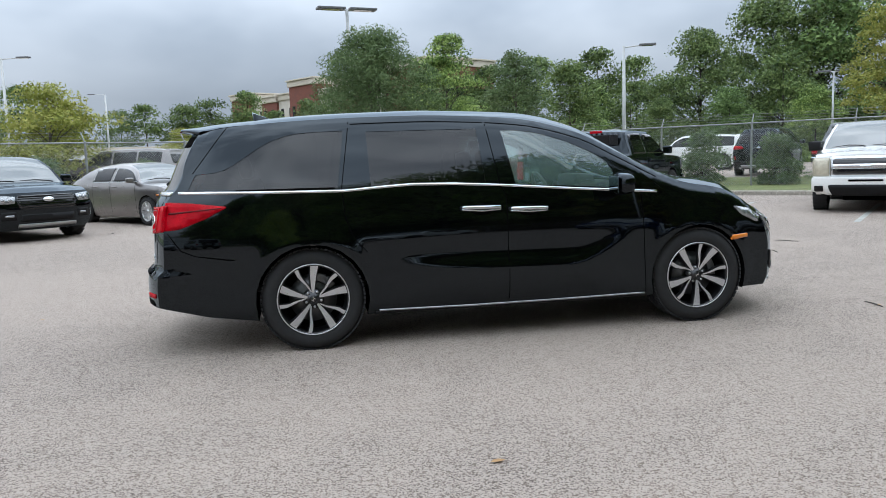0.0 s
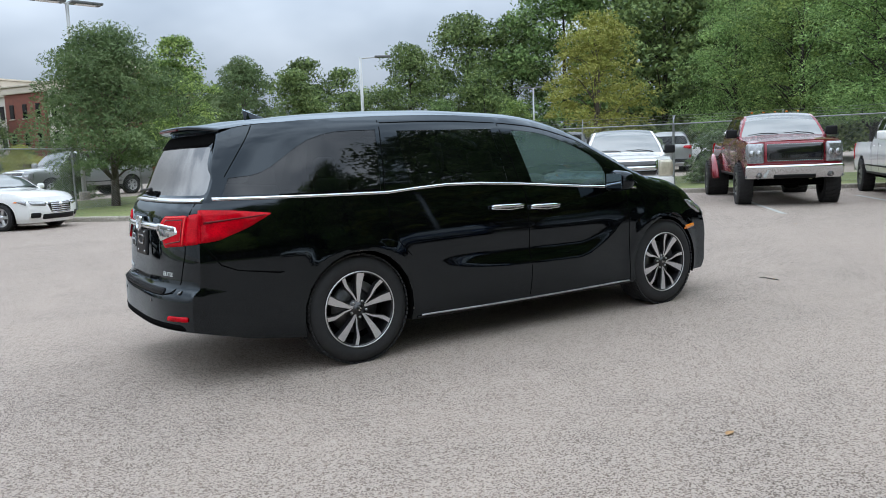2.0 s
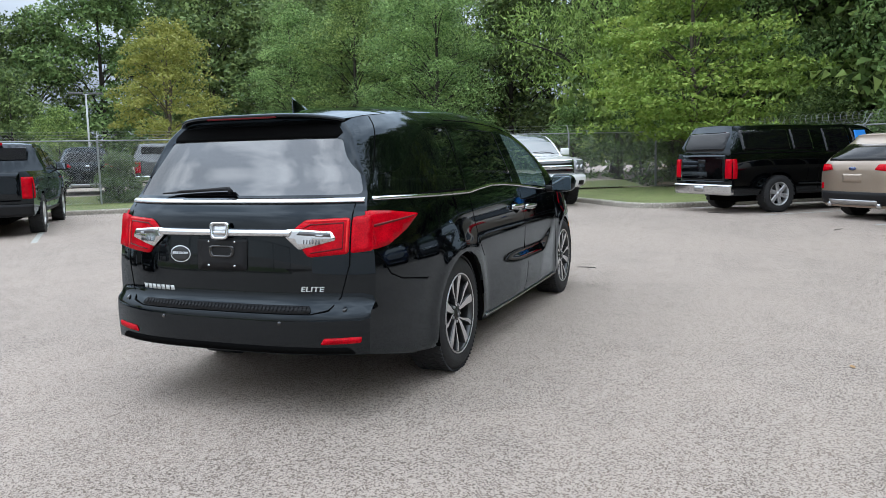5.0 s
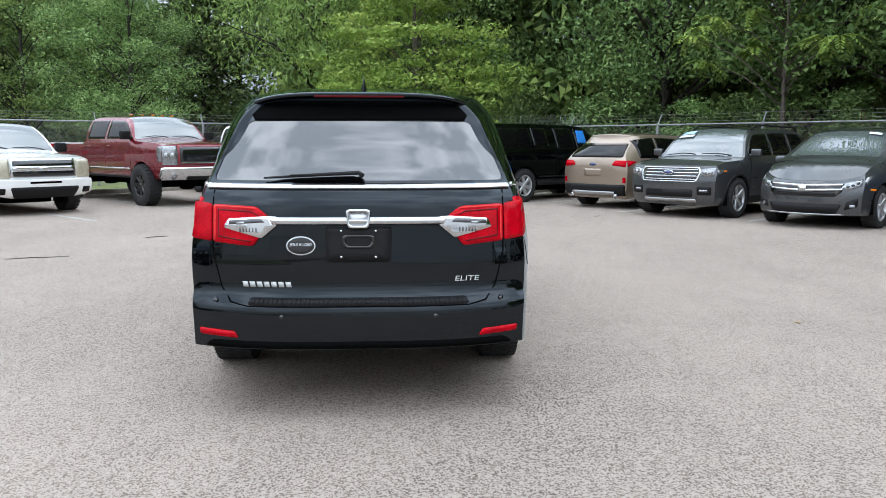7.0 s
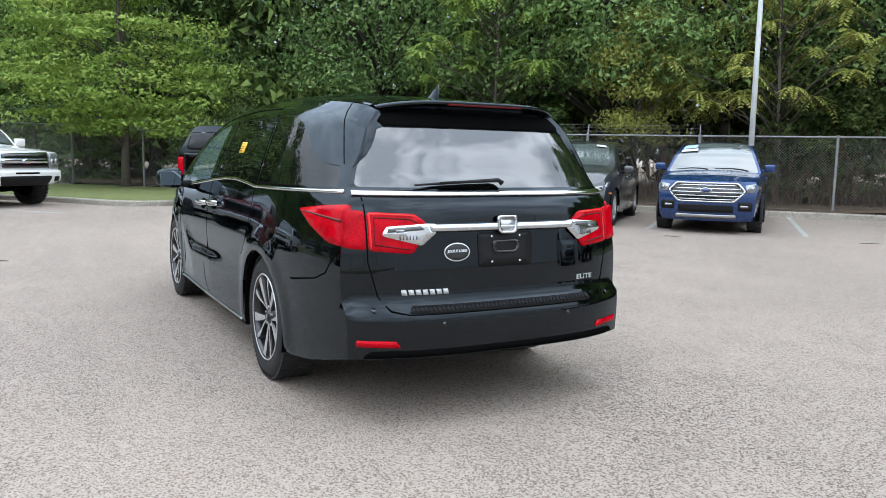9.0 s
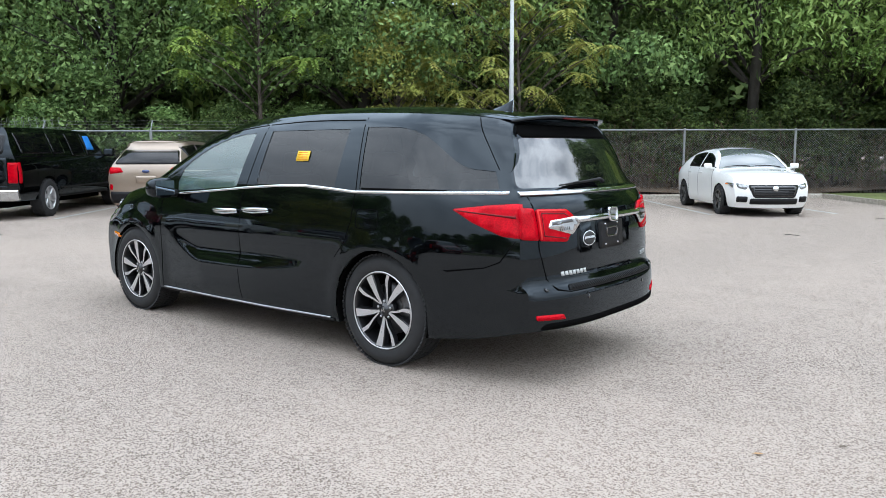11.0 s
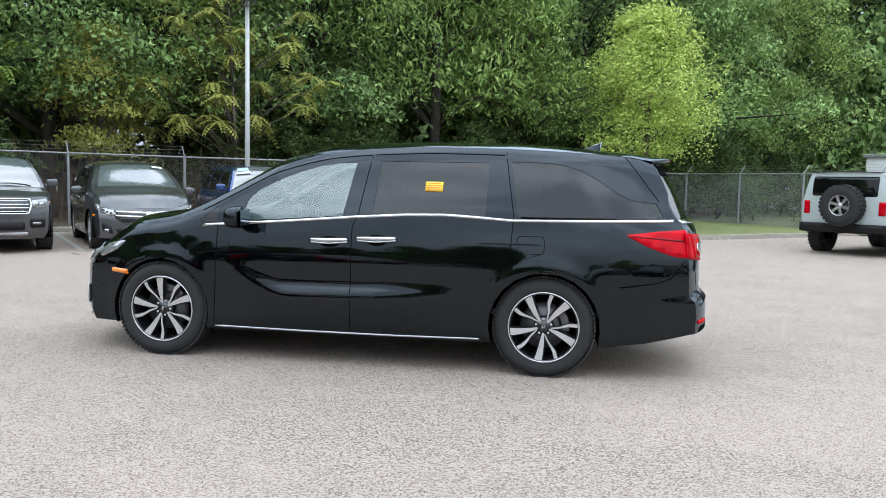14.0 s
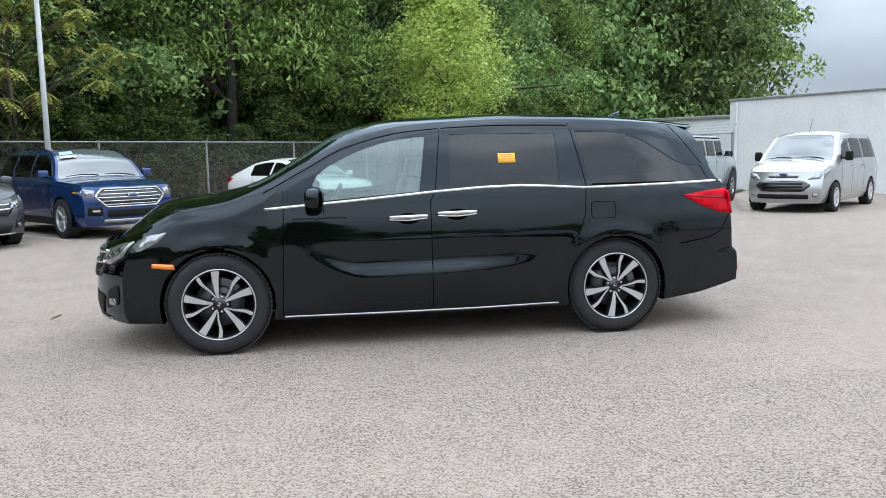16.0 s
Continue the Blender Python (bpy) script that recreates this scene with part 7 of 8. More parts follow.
    for sg in (1, -1):
        x = s.rear(belt - 0.1)
        c.panel("tail_lamp_side", sg, rounded([(x + 0.02, belt - 0.15), (x + 0.3, belt - 0.04), (x + 0.02, belt - 0.02)], 0.02), M["red"], off=0.01)
    c.panel("rear_bumper", "rear", quad(-hw * 0.86, zb + 0.06, hw * 0.86, zb + 0.3), M["trim"], off=0.015)
    c.panel("rear_skid_plate", "rear", quad(-hw * 0.6, zb + 0.05, hw * 0.6, zb + 0.15, 0.02), M["satin"], off=0.022)
    c.mirror_pair("tailpipe", "rear", [(hw * 0.62 + 0.045 * math.cos(k), zb + 0.05 + 0.045 * math.sin(k)) for k in (2 * math.pi * i / 14 for i in range(14))], M["chrome"], off=0.04, depth=0.06)
    c.mirror_pair("reflector", "rear", quad(hw * 0.8, zb + 0.34, hw * 0.87, zb + 0.46, 0.01), M["red"], off=0.01)
    badge(c, "rear", belt - 0.1, 0.08, 0.035, M["navy"] if look_.get("oval") else M["chrome"], 0.012)
    c.panel("plate_recess", "rear", quad(-0.22, belt - 0.36, 0.22, belt - 0.2, 0.02), M["satin"] if look_.get("plate") else colour, off=0.006)
    if look_.get("rails"):
        for sg in (1, -1):
            line = [(xr + 0.5, 0.0), (xr + 0.7, 0.07), (0.1, 0.075), (0.35, 0.0)]
            part("roof_rail", tube(bmesh.new(), [(x, sg * (s.Y(x, s.zs(x)) - 0.05), s.zs(x) + 0.03 + dz) for x, dz in line], 0.017, 8), M["trim"], c.root, smooth=True)
    if look_.get("card"):
        c.panel("windshield_sticker", "top", [(xf - 1.80, -0.86), (xf - 1.68, -0.87), (xf - 1.68, -0.5), (xf - 1.80, -0.5)], M["palecard"], off=0.024, depth=0.001)
        c.panel("price_sheet", "top", [(xf - 1.66, -0.87), (xf - 1.58, -0.88), (xf - 1.58, -0.45), (xf - 1.66, -0.45)], M["paper"], off=0.024, depth=0.001)
    c.wheels(wb, hw - 0.13, r, 0.25, r * 0.66, spokes, face=face, style="one")
    return c


def sedan(label, colour, dims, style, spokes=5, face=None):
    L, hw, H, wb, fo, hood, belt, zb, r, boot = dims
    s = sedan_shape(L, hw, H, wb, fo, hood, belt, zb, boot)
    xf, xr = wb / 2 + fo, wb / 2 + fo - L
    ar = [(wb / 2, r, r + 0.04), (-wb / 2, r, r + 0.04)]
    ws = rounded([(xf - 2.1, -0.9), (xf - 1.3, -0.94), (xf - 1.3, 0.94), (xf - 2.1, 0.9)], 0.06)
    rw = rounded([(xr + 0.68, -0.84), (xr + 1.32, -0.8), (xr + 1.32, 0.8), (xr + 0.68, 0.84)], 0.06)
    c = Car("sedan", label, "sedan", s, colour, ar, 0.1, tophole=[ws, rw])
    c.panel("windshield", "top", ws, M["shield"], off=-0.003, depth=0, step=c.step)
    c.panel("rear_window", "top", rw, M["shield"], off=-0.003, depth=0, step=c.step)
    c.wipers(xf - 1.28)
    c.glasshouse([(-0.12, wb / 2 - 0.42), (-1.05, -0.2)], 0.02, 0.06)
    if style.get("chrome", True):
        for sg in (1, -1):
            c.strip("window_moulding", sg, [(wb / 2 - 0.42, belt + 0.012), (0.2, belt + 0.014), (-1.05, belt + 0.016)], 0.016, M["chrome"], off=0.008)
    c.mirrors(wb / 2 - 0.5, belt + 0.03, size=(0.1, 0.18, 0.12))
    c.handles((0.05, -0.85), belt - 0.1, colour)
    c.seams((wb / 2 - 0.45, -0.16, -wb / 2 + 0.42), 0.3)
    g1 = hood - 0.3
    gy = style.get("gy", 0.42)
    c.panel("grille", "front", rounded([(-gy * 0.8, g1 - 0.22), (gy * 0.8, g1 - 0.22), (gy, g1), (-gy, g1)], 0.05), M["gloss"], off=0.008)
    c.panel("grille_surround", "front", rounded([(-gy - 0.03, g1 + 0.02), (-gy * 0.8 - 0.02, g1 - 0.25), (gy * 0.8 + 0.02, g1 - 0.25), (gy + 0.03, g1 + 0.02)], 0.06), M[style.get("rim", "chrome")], off=0.005, holes=[rounded([(-gy * 0.8, g1 - 0.22), (gy * 0.8, g1 - 0.22), (gy, g1), (-gy, g1)], 0.05)])
    bars(c, "front", -gy * 0.8, g1 - 0.2, gy * 0.8, g1 - 0.01, style.get("bars", 4), M[style.get("barmat", "trim")])
    badge(c, "front", g1 - 0.06, 0.06, 0.05)
    c.mirror_pair("headlight", "front", rounded([(gy + 0.06, g1 - 0.08), (hw * 0.8, g1 - 0.04), (hw * 0.82, g1 + 0.05), (gy + 0.02, g1 + 0.01)], 0.03), M["lens"], off=0.012)
    for sg in (1, -1):
        x = s.front(g1)
        c.panel("headlight_side", sg, rounded([(x - 0.32, g1 + 0.06), (x - 0.02, g1 - 0.05), (x - 0.02, g1 + 0.05)], 0.02), M["lens"], off=0.01)
        c.panel("marker_lamp", sg, quad(x - 0.34, g1 + 0.02, x - 0.25, g1 + 0.045, 0.01), M["amber"], off=0.012)
        x = s.rear(boot - 0.15)
        c.panel("tail_lamp_side", sg, rounded([(x + 0.02, boot - 0.24), (x + 0.3, boot - 0.12), (x + 0.02, boot - 0.1)], 0.02), M["red"], off=0.01)
    c.panel("lower_intake", "front", quad(-hw * 0.55, zb + 0.08, hw * 0.55, zb + 0.2), M["trim"], off=0.006)
    c.mirror_pair("fog_lamp_surround", "front", quad(hw * 0.6, zb + 0.12, hw * 0.82, zb + 0.24), M["trim"], off=0.006)
    c.mirror_pair("tail_lamp", "rear", quad(hw * 0.45, boot - 0.26, hw * 0.86, boot - 0.12), M["red"], off=0.01)
    if style.get("plate"):
        c.panel("front_plate", "front", quad(-0.16, zb + 0.2, 0.16, zb + 0.32, 0.01), M["paper"], off=0.03)
    c.wheels(wb, hw - 0.12, r, 0.23, r * 0.68, spokes, face=face)
    return c


def pickup(label, colour, dims, style, spokes=6, face=None, tyre="one", rim=0.6):
    L, hw, H, wb, fo, hood, belt, zb, r, cab, rail = dims
    s = pickup_shape(L, hw, H, wb, fo, hood, belt, zb, 1.9, cab, rail, style.get("shell", 0.0))
    xf, xr = wb / 2 + fo, wb / 2 + fo - L
    ar = [(wb / 2, r, r + 0.07), (-wb / 2, r, r + 0.07)]
    ws = rounded([(xf - 1.42 - 0.66, -0.92), (xf - 1.44, -0.95), (xf - 1.44, 0.95), (xf - 1.42 - 0.66, 0.92)], 0.06)
    c = Car("pickup_truck", label, "pickup truck", s, colour, ar, 0.1, tophole=[ws])
    c.panel("windshield", "top", ws, M["shield"], off=-0.003, depth=0, step=c.step)
    c.wipers(xf - 1.42)
    mid = (cab + wb / 2 - 0.4) / 2 - 0.1
    c.glasshouse([(mid + 0.05, wb / 2 - 0.46), (cab + 0.22, mid - 0.05)])
    if style.get("shell"):
        c.glasshouse([(xr + 0.35, cab - 0.75), (cab - 0.68, cab - 0.12)], 0.1, 0.1)
        c.panel("canopy_window", "rear", quad(-hw * 0.7, rail + 0.06, hw * 0.7, style["shell"] - 0.18, 0.08), M["pane"], off=0.006)
        c.both("canopy_joint", [(xr + 0.08, rail), (cab, rail), (cab, rail + 0.02), (xr + 0.08, rail + 0.02)], M["dark"], off=0.003)
    else:
        bm = boxed((0.02, hw * 1.25, (H - rail) * 0.42), (cab + 0.05, 0, rail + 0.1 + (H - rail) * 0.42), 0.01)
        part("cab_rear_window", bm, M["pane"], c.root)
    c.mirrors(wb / 2 - 0.56, belt + 0.08, style.get("mirror"), (0.12, 0.24, 0.2))
    c.handles((mid + 0.2, cab + 0.4), belt - 0.14, style.get("handle", colour))
    c.seams((wb / 2 - 0.52, mid, cab + 0.12, cab - 0.02), zb + 0.1)
    for sg in (1, -1):
        c.panel("rocker_trim", sg, [(-wb / 2 + r + 0.1, zb), (wb / 2 - r - 0.1, zb), (wb / 2 - r - 0.1, zb + 0.06), (-wb / 2 + r + 0.1, zb + 0.06)], M["trim"], off=0.012, depth=0.02)
        c.panel("body_moulding", sg, [(-wb / 2 + r + 0.12, zb + 0.2), (wb / 2 - r - 0.12, zb + 0.2), (wb / 2 - r - 0.12, zb + 0.235), (-wb / 2 + r + 0.12, zb + 0.235)], M[style.get("mould", "trim")], off=0.01)
    # nose
    g1, g0, gy = hood - 0.13, hood - style.get("gh", 0.46), style.get("gy", 0.62)
    c.panel("grille_surround", "front", quad(-gy - 0.05, g0 - 0.05, gy + 0.05, g1 + 0.05, 0.06), M[style.get("surround", "chrome")], off=0.008)
    c.panel("grille", "front", quad(-gy, g0, gy, g1, 0.05), M["gloss"], off=0.02)
    if style.get("mesh"):
        bars(c, "front", -gy + 0.02, g0 + 0.01, gy - 0.02, g1, 12, M["trim"], 0.6)
        for k in range(28):
            for z in (g0 + 0.012, g1 - 0.012):
                y = -gy + 0.02 + (2 * gy - 0.04) * k / 27
                c.panel("rivet", "front", [(y - 0.007, z - 0.007), (y + 0.007, z - 0.007), (y + 0.007, z + 0.007), (y - 0.007, z + 0.007)], M["chrome"], off=0.036, depth=0.01)
    else:
        c.panel("grille_bar", "front", [(-gy, (g0 + g1) / 2 - 0.045), (gy, (g0 + g1) / 2 - 0.045), (gy, (g0 + g1) / 2 + 0.045), (-gy, (g0 + g1) / 2 + 0.045)], M[style.get("barmat", "chrome")], off=0.03, depth=0.02)
        bars(c, "front", -gy, g0 + 0.02, gy, (g0 + g1) / 2 - 0.06, 2, M["trim"], 0.5)
        bars(c, "front", -gy, (g0 + g1) / 2 + 0.06, gy, g1 - 0.01, 2, M["trim"], 0.5)
        badge(c, "front", (g0 + g1) / 2, 0.11, 0.045, M["amber"] if style.get("gold") else M["chrome"], 0.05)
    lo = g0 - style.get("drop", 0.03)
    c.lamp([(gy + 0.06, lo), (hw * 0.95, lo), (hw * 0.95, g1 + 0.02), (gy + 0.06, g1 + 0.02)], [(gy + 0.06 + (hw * 0.95 - gy - 0.06) * f, (lo + g1) / 2) for f in (() if style.get("lamp") == "fog" else (0.3, 0.72))], M[style.get("lamp", "lens")], 0.06, 0.075)
    for sg in (1, -1):
        x = s.front(g1 - 0.1)
        c.panel("headlight_side", sg, quad(x - 0.17, g0 + 0.04, x - 0.01, g1, 0.03), M[style.get("lamp", "lens")], off=0.012)
    bt = g0 - 0.05
    if style.get("bumper") == "white":
        c.panel("bumper", "front", rounded([(-hw * 0.97, zb + 0.1), (-hw * 0.62, zb + 0.02), (hw * 0.62, zb + 0.02), (hw * 0.97, zb + 0.1), (hw * 0.97, bt), (-hw * 0.97, bt)], 0.04), M["white"], off=0.06, depth=0.11)
        c.panel("lower_bumper", "front", rounded([(-hw * 0.56, zb - 0.02), (hw * 0.56, zb - 0.02), (hw * 0.66, zb + 0.2), (-hw * 0.66, zb + 0.2)], 0.04), M["trim"], off=0.07, depth=0.1)
        c.panel("bumper_slot", "front", quad(-0.3, bt - 0.085, 0.3, bt - 0.045, 0.015), M["dark"], off=0.064, depth=0.004)
        for sg in (1, -1):
            c.panel("fog_recess", "front", quad(sg * hw * 0.74, zb + 0.1, sg * hw * 0.9, zb + 0.19, 0.02), M["trim"], off=0.064, depth=0.004)
    else:
        c.panel("bumper", "front", quad(-hw * 0.98, zb - 0.02, hw * 0.98, bt - 0.03, 0.06), M[style.get("bumper", "chrome")], off=0.07, depth=0.12)
        c.panel("lower_intake", "front", quad(-hw * 0.42, zb + 0.02, hw * 0.42, zb + 0.1, 0.03), M["trim"], off=0.076, depth=0.01)
        for sg in (1, -1):
            c.panel("fog_lamp_bezel", "front", ring(sg * hw * 0.7, zb + 0.09, 0.062, 0.055, 16), M["disc"], off=0.076, depth=0.01)
            c.panel("fog_lamp", "front", ring(sg * hw * 0.7, zb + 0.09, 0.042, 0.038, 14), M["lens"], off=0.082, depth=0.01)
    c.panel("air_dam", "front", quad(-hw * 0.8, zb - 0.0, hw * 0.8, zb + 0.1, 0.03), M["dark"], off=0.01, depth=0.06)
    bm = boxed((L - 1.3, 0.9, 0.22), ((xf + xr) / 2 - 0.1, 0, max(0.32, zb - 0.06)), 0.03)
    for x in (wb / 2, -wb / 2):
        tube(bm, [(x, -hw + 0.2, r), (x, hw - 0.2, r)], 0.07, 8)
        box(bm, (0.3, 0.3, 0.26), (x, 0.12, r), 0.08)
    box(bm, (0.5, hw * 1.5, 0.2), (xr + 0.35, 0, zb + 0.12), 0.03)
    box(bm, (0.9, hw * 1.3, 0.3), (xf - 0.9, 0, zb + 0.1), 0.03)
    part("chassis", bm, M["dark"], c.root)
    # tail
    c.mirror_pair("tail_lamp", "rear", quad(hw * 0.78, belt - 0.5, hw * 0.96, belt - 0.08, 0.02), M["red"], off=0.014)
    c.panel("tailgate", "rear", quad(-hw * 0.76, zb + 0.3, hw * 0.76, rail - 0.02, 0.03), colour, off=0.014)
    c.panel("tailgate_handle", "rear", quad(-0.13, rail - 0.2, 0.13, rail - 0.12, 0.02), M["trim"], off=0.022)
    c.panel("rear_bumper", "rear", quad(-hw * 0.97, zb + 0.02, hw * 0.97, zb + 0.24, 0.04), M[style.get("rbumper", "chrome")], off=0.09, depth=0.12)
    c.panel("rear_plate", "rear", quad(-0.16, zb + 0.08, 0.16, zb + 0.2, 0.01), M["satin"], off=0.1)
    for sg in (1, -1):
        x = s.rear(belt - 0.2)
        c.panel("tail_lamp_side", sg, quad(x + 0.01, belt - 0.5, x + 0.12, belt - 0.08, 0.02), M["red"], off=0.01)
    if style.get("brake"):
        part("brake_lamp", boxed((0.04, 0.34, 0.06), (cab + 0.1, 0, H - 0.06), 0.015), M["red"], c.root)
    if style.get("roof"):
        for k in range(5):
            part("roof_marker", boxed((0.08, 0.05, 0.03), (xf - 2.3 - 0.02 * abs(k - 2), (k - 2) * 0.26, H + 0.006), 0.012), M["amber"], c.root)
    if style.get("dual"):
        for sg in (1, -1):
            p = [(-wb / 2 + (r + 0.26) * math.cos(t), r + (r + 0.22) * math.sin(t)) for t in (math.pi * k / 18 for k in range(19))]
            q = [(-wb / 2 + (r + 0.06) * math.cos(t), r + (r + 0.06) * math.sin(t)) for t in (math.pi * k / 18 for k in range(19))]
            bm = sheet(p + q[::-1], [], 0.1, lambda x, z, g=sg: Vector((x, g * (hw + 0.02 + 0.2 * clamp(1 - (math.hypot(x + wb / 2, z - r) - r - 0.06) / 0.2) ** 0.5), z)), 0.02, (0, sg, 0))
            part("wheel_flare", bm, colour, c.root, smooth=True)
    c.wheels(wb, hw - (0.13 if not style.get("dual") else 0.1), r, style.get("tw", 0.27), r * rim, spokes, face=face, style=tyre)
    if style.get("dual"):
        ps = wheel_parts(r, style.get("tw", 0.27), r * rim, spokes, 0.0, face or M["alloy"], tyre)
        for sg in (1, -1):
            add_wheel(c.root, -wb / 2, sg * (hw + 0.13), r, ps, 0.4)
    return c


# south-east row
GREY = crossover("dark grey metallic suv with chrome barred grille and blue windshield card", M["grey"], (5.05, 0.99, 1.77, 3.02, 0.95, 1.12, 1.16, 0.26, 0.385), {"bars": 4, "oval": 1, "rails": 1, "card": 1, "wide": 0.6, "deep": 0.40}, 5)
GREY.stand(8.82, -6.1, 131, 1.51)
tan = crossover("tan metallic compact suv parked nose to the fence", M["tan"], (4.6, 0.93, 1.68, 2.71, 0.92, 1.05, 1.08, 0.24, 0.35), {"bars": 3, "oval": 1, "tail": 0.62, "drop": 0.1, "plate": 0}, 5)
tan.stand(11.2, -5.25, -50, -1.355)
blu = crossover("bright blue metallic suv with chrome oval-barred grille", M["blue"], (4.8, 0.96, 1.73, 2.85, 0.98, 1.08, 1.12, 0.24, 0.37), {"bars": 5, "oval": 1, "card": 1, "barmat": "chrome", "clad": False, "hex": 1, "wide": 0.68, "deep": 0.47}, 5)
blu.stand(4.75, -9.57, 128, 1.425)
cor = sedan("white compact sedan with black lower grille", M["white"], (4.65, 0.885, 1.455, 2.7, 0.95, 0.95, 0.98, 0.19, 0.32, 1.05), {"gy": 0.5, "rim": "trim", "chrome": False}, 5, M["rimblack"])
cor.stand(0.28, -13.0, 127, 1.35)
f150 = pickup("black pickup truck with canopy over its bed and blue window card", M["black"], (5.9, 1.01, 1.96, 3.68, 0.95, 1.26, 1.27, 0.4, 0.41, -0.75, 1.3), {"shell": 1.95, "rbumper": "chrome"}, 6, rim=0.62)
f150.panel("window_card", -1, [(0.35, 1.45), (0.75, 1.45), (0.72, 1.78), (0.4, 1.78)], M["bluecard"], off=0.01, depth=0.001)
f150.stand(13.2, -2.65, -50, -1.84)
# north-east row
wt = pickup("white pickup truck with hazed headlamps and grey lower bumper", M["white"], (5.85, 0.99, 1.86, 3.64, 0.98, 1.2, 1.22, 0.36, 0.385, -0.95, 1.18), {"gy": 0.58, "lamp": "fog", "gold": 0, "bumper": "white", "mould": "trim", "mirror": M["trim"], "gh": 0.44}, 6, M["satin"])
wt.stand(9.9, 7.5, 228, 1.82)
ram = pickup("dark red lifted dual-wheel pickup truck with black mesh grille", M["maroon"], (6.3, 1.0, 2.1, 4.07, 1.0, 1.47, 1.5, 0.62, 0.47, -1.05, 1.42), {"mesh": 1, "gy": 0.56, "roof": 1, "dual": 1, "mirror": M["trim"], "surround": "maroon", "tw": 0.32, "gh": 0.5, "mould": "chrome"}, 8, M["rimblack"], "lug", 0.55)
ram.stand(12.3, 4.95, 224, 2.035)
w2 = pickup("white lifted pickup truck with black wheels and chrome barred grille", M["white"], (5.85, 0.99, 1.98, 3.64, 0.98, 1.32, 1.34, 0.5, 0.44, -0.6, 1.3), {"gy": 0.58, "bumper": "white", "lamp": "lens", "tw": 0.31, "gh": 0.44}, 8, M["rimblack"], "lug", 0.58)
w2.stand(14.6, 2.7, 218, 1.82)
exp = crossover("bright red full-size suv with chrome barred grille", M["crimson"], (5.33, 1.0, 1.94, 3.11, 0.95, 1.22, 1.26, 0.3, 0.4), {"bars": 5, "barmat": "chrome", "clad": False, "rails": 1, "oval": 1, "wide": 0.66, "deep": 0.46}, 6)
exp.stand(3.5, 14.3, 222, 1.555)
gmc = pickup("black pickup truck parked tail outwards with chrome tailgate lettering", M["black"], (5.9, 1.02, 1.92, 3.74, 0.97, 1.22, 1.25, 0.4, 0.4, -0.85, 1.28), {"brake": 1, "rbumper": "trim"}, 6)
for k, y in enumerate((0.2, 0.0, -0.2)):
    gmc.panel("tailgate_emblem", "rear", [(y - 0.07, 0.98), (y + 0.07, 0.98), (y + 0.07, 1.06), (y - 0.07, 1.06)], M["chrome"], off=0.03, depth=0.012)
gmc.stand(5.2, 11.8, 42, -1.87)
# north-west row
mkz = sedan("warm grey metallic sedan with wide chrome grille", M["bronze"], (4.93, 0.93, 1.475, 2.85, 0.98, 0.98, 1.0, 0.18, 0.335, 1.06), {"gy": 0.48, "barmat": "chrome", "bars": 6, "plate": 1}, 10)
mkz.stand(-4.36, 12.95, -49, 1.425)
ilx = sedan("white sedan with chrome shield grille", M["white"], (4.63, 0.9, 1.41, 2.67, 0.96, 0.94, 0.96, 0.17, 0.325, 1.02), {"gy": 0.36, "barmat": "satin"}, 5)
ilx.stand(-1.95, 16.2, -49, 1.335)
mdx = crossover("black suv with pentagon mesh grille", M["black"], (5.04, 1.0, 1.7, 2.89, 0.97, 1.06, 1.1, 0.24, 0.38), {"bars": 6, "barmat": "trim", "clad": False}, 5)
mdx.stand(-6.95, 10.25, -49, 1.445)


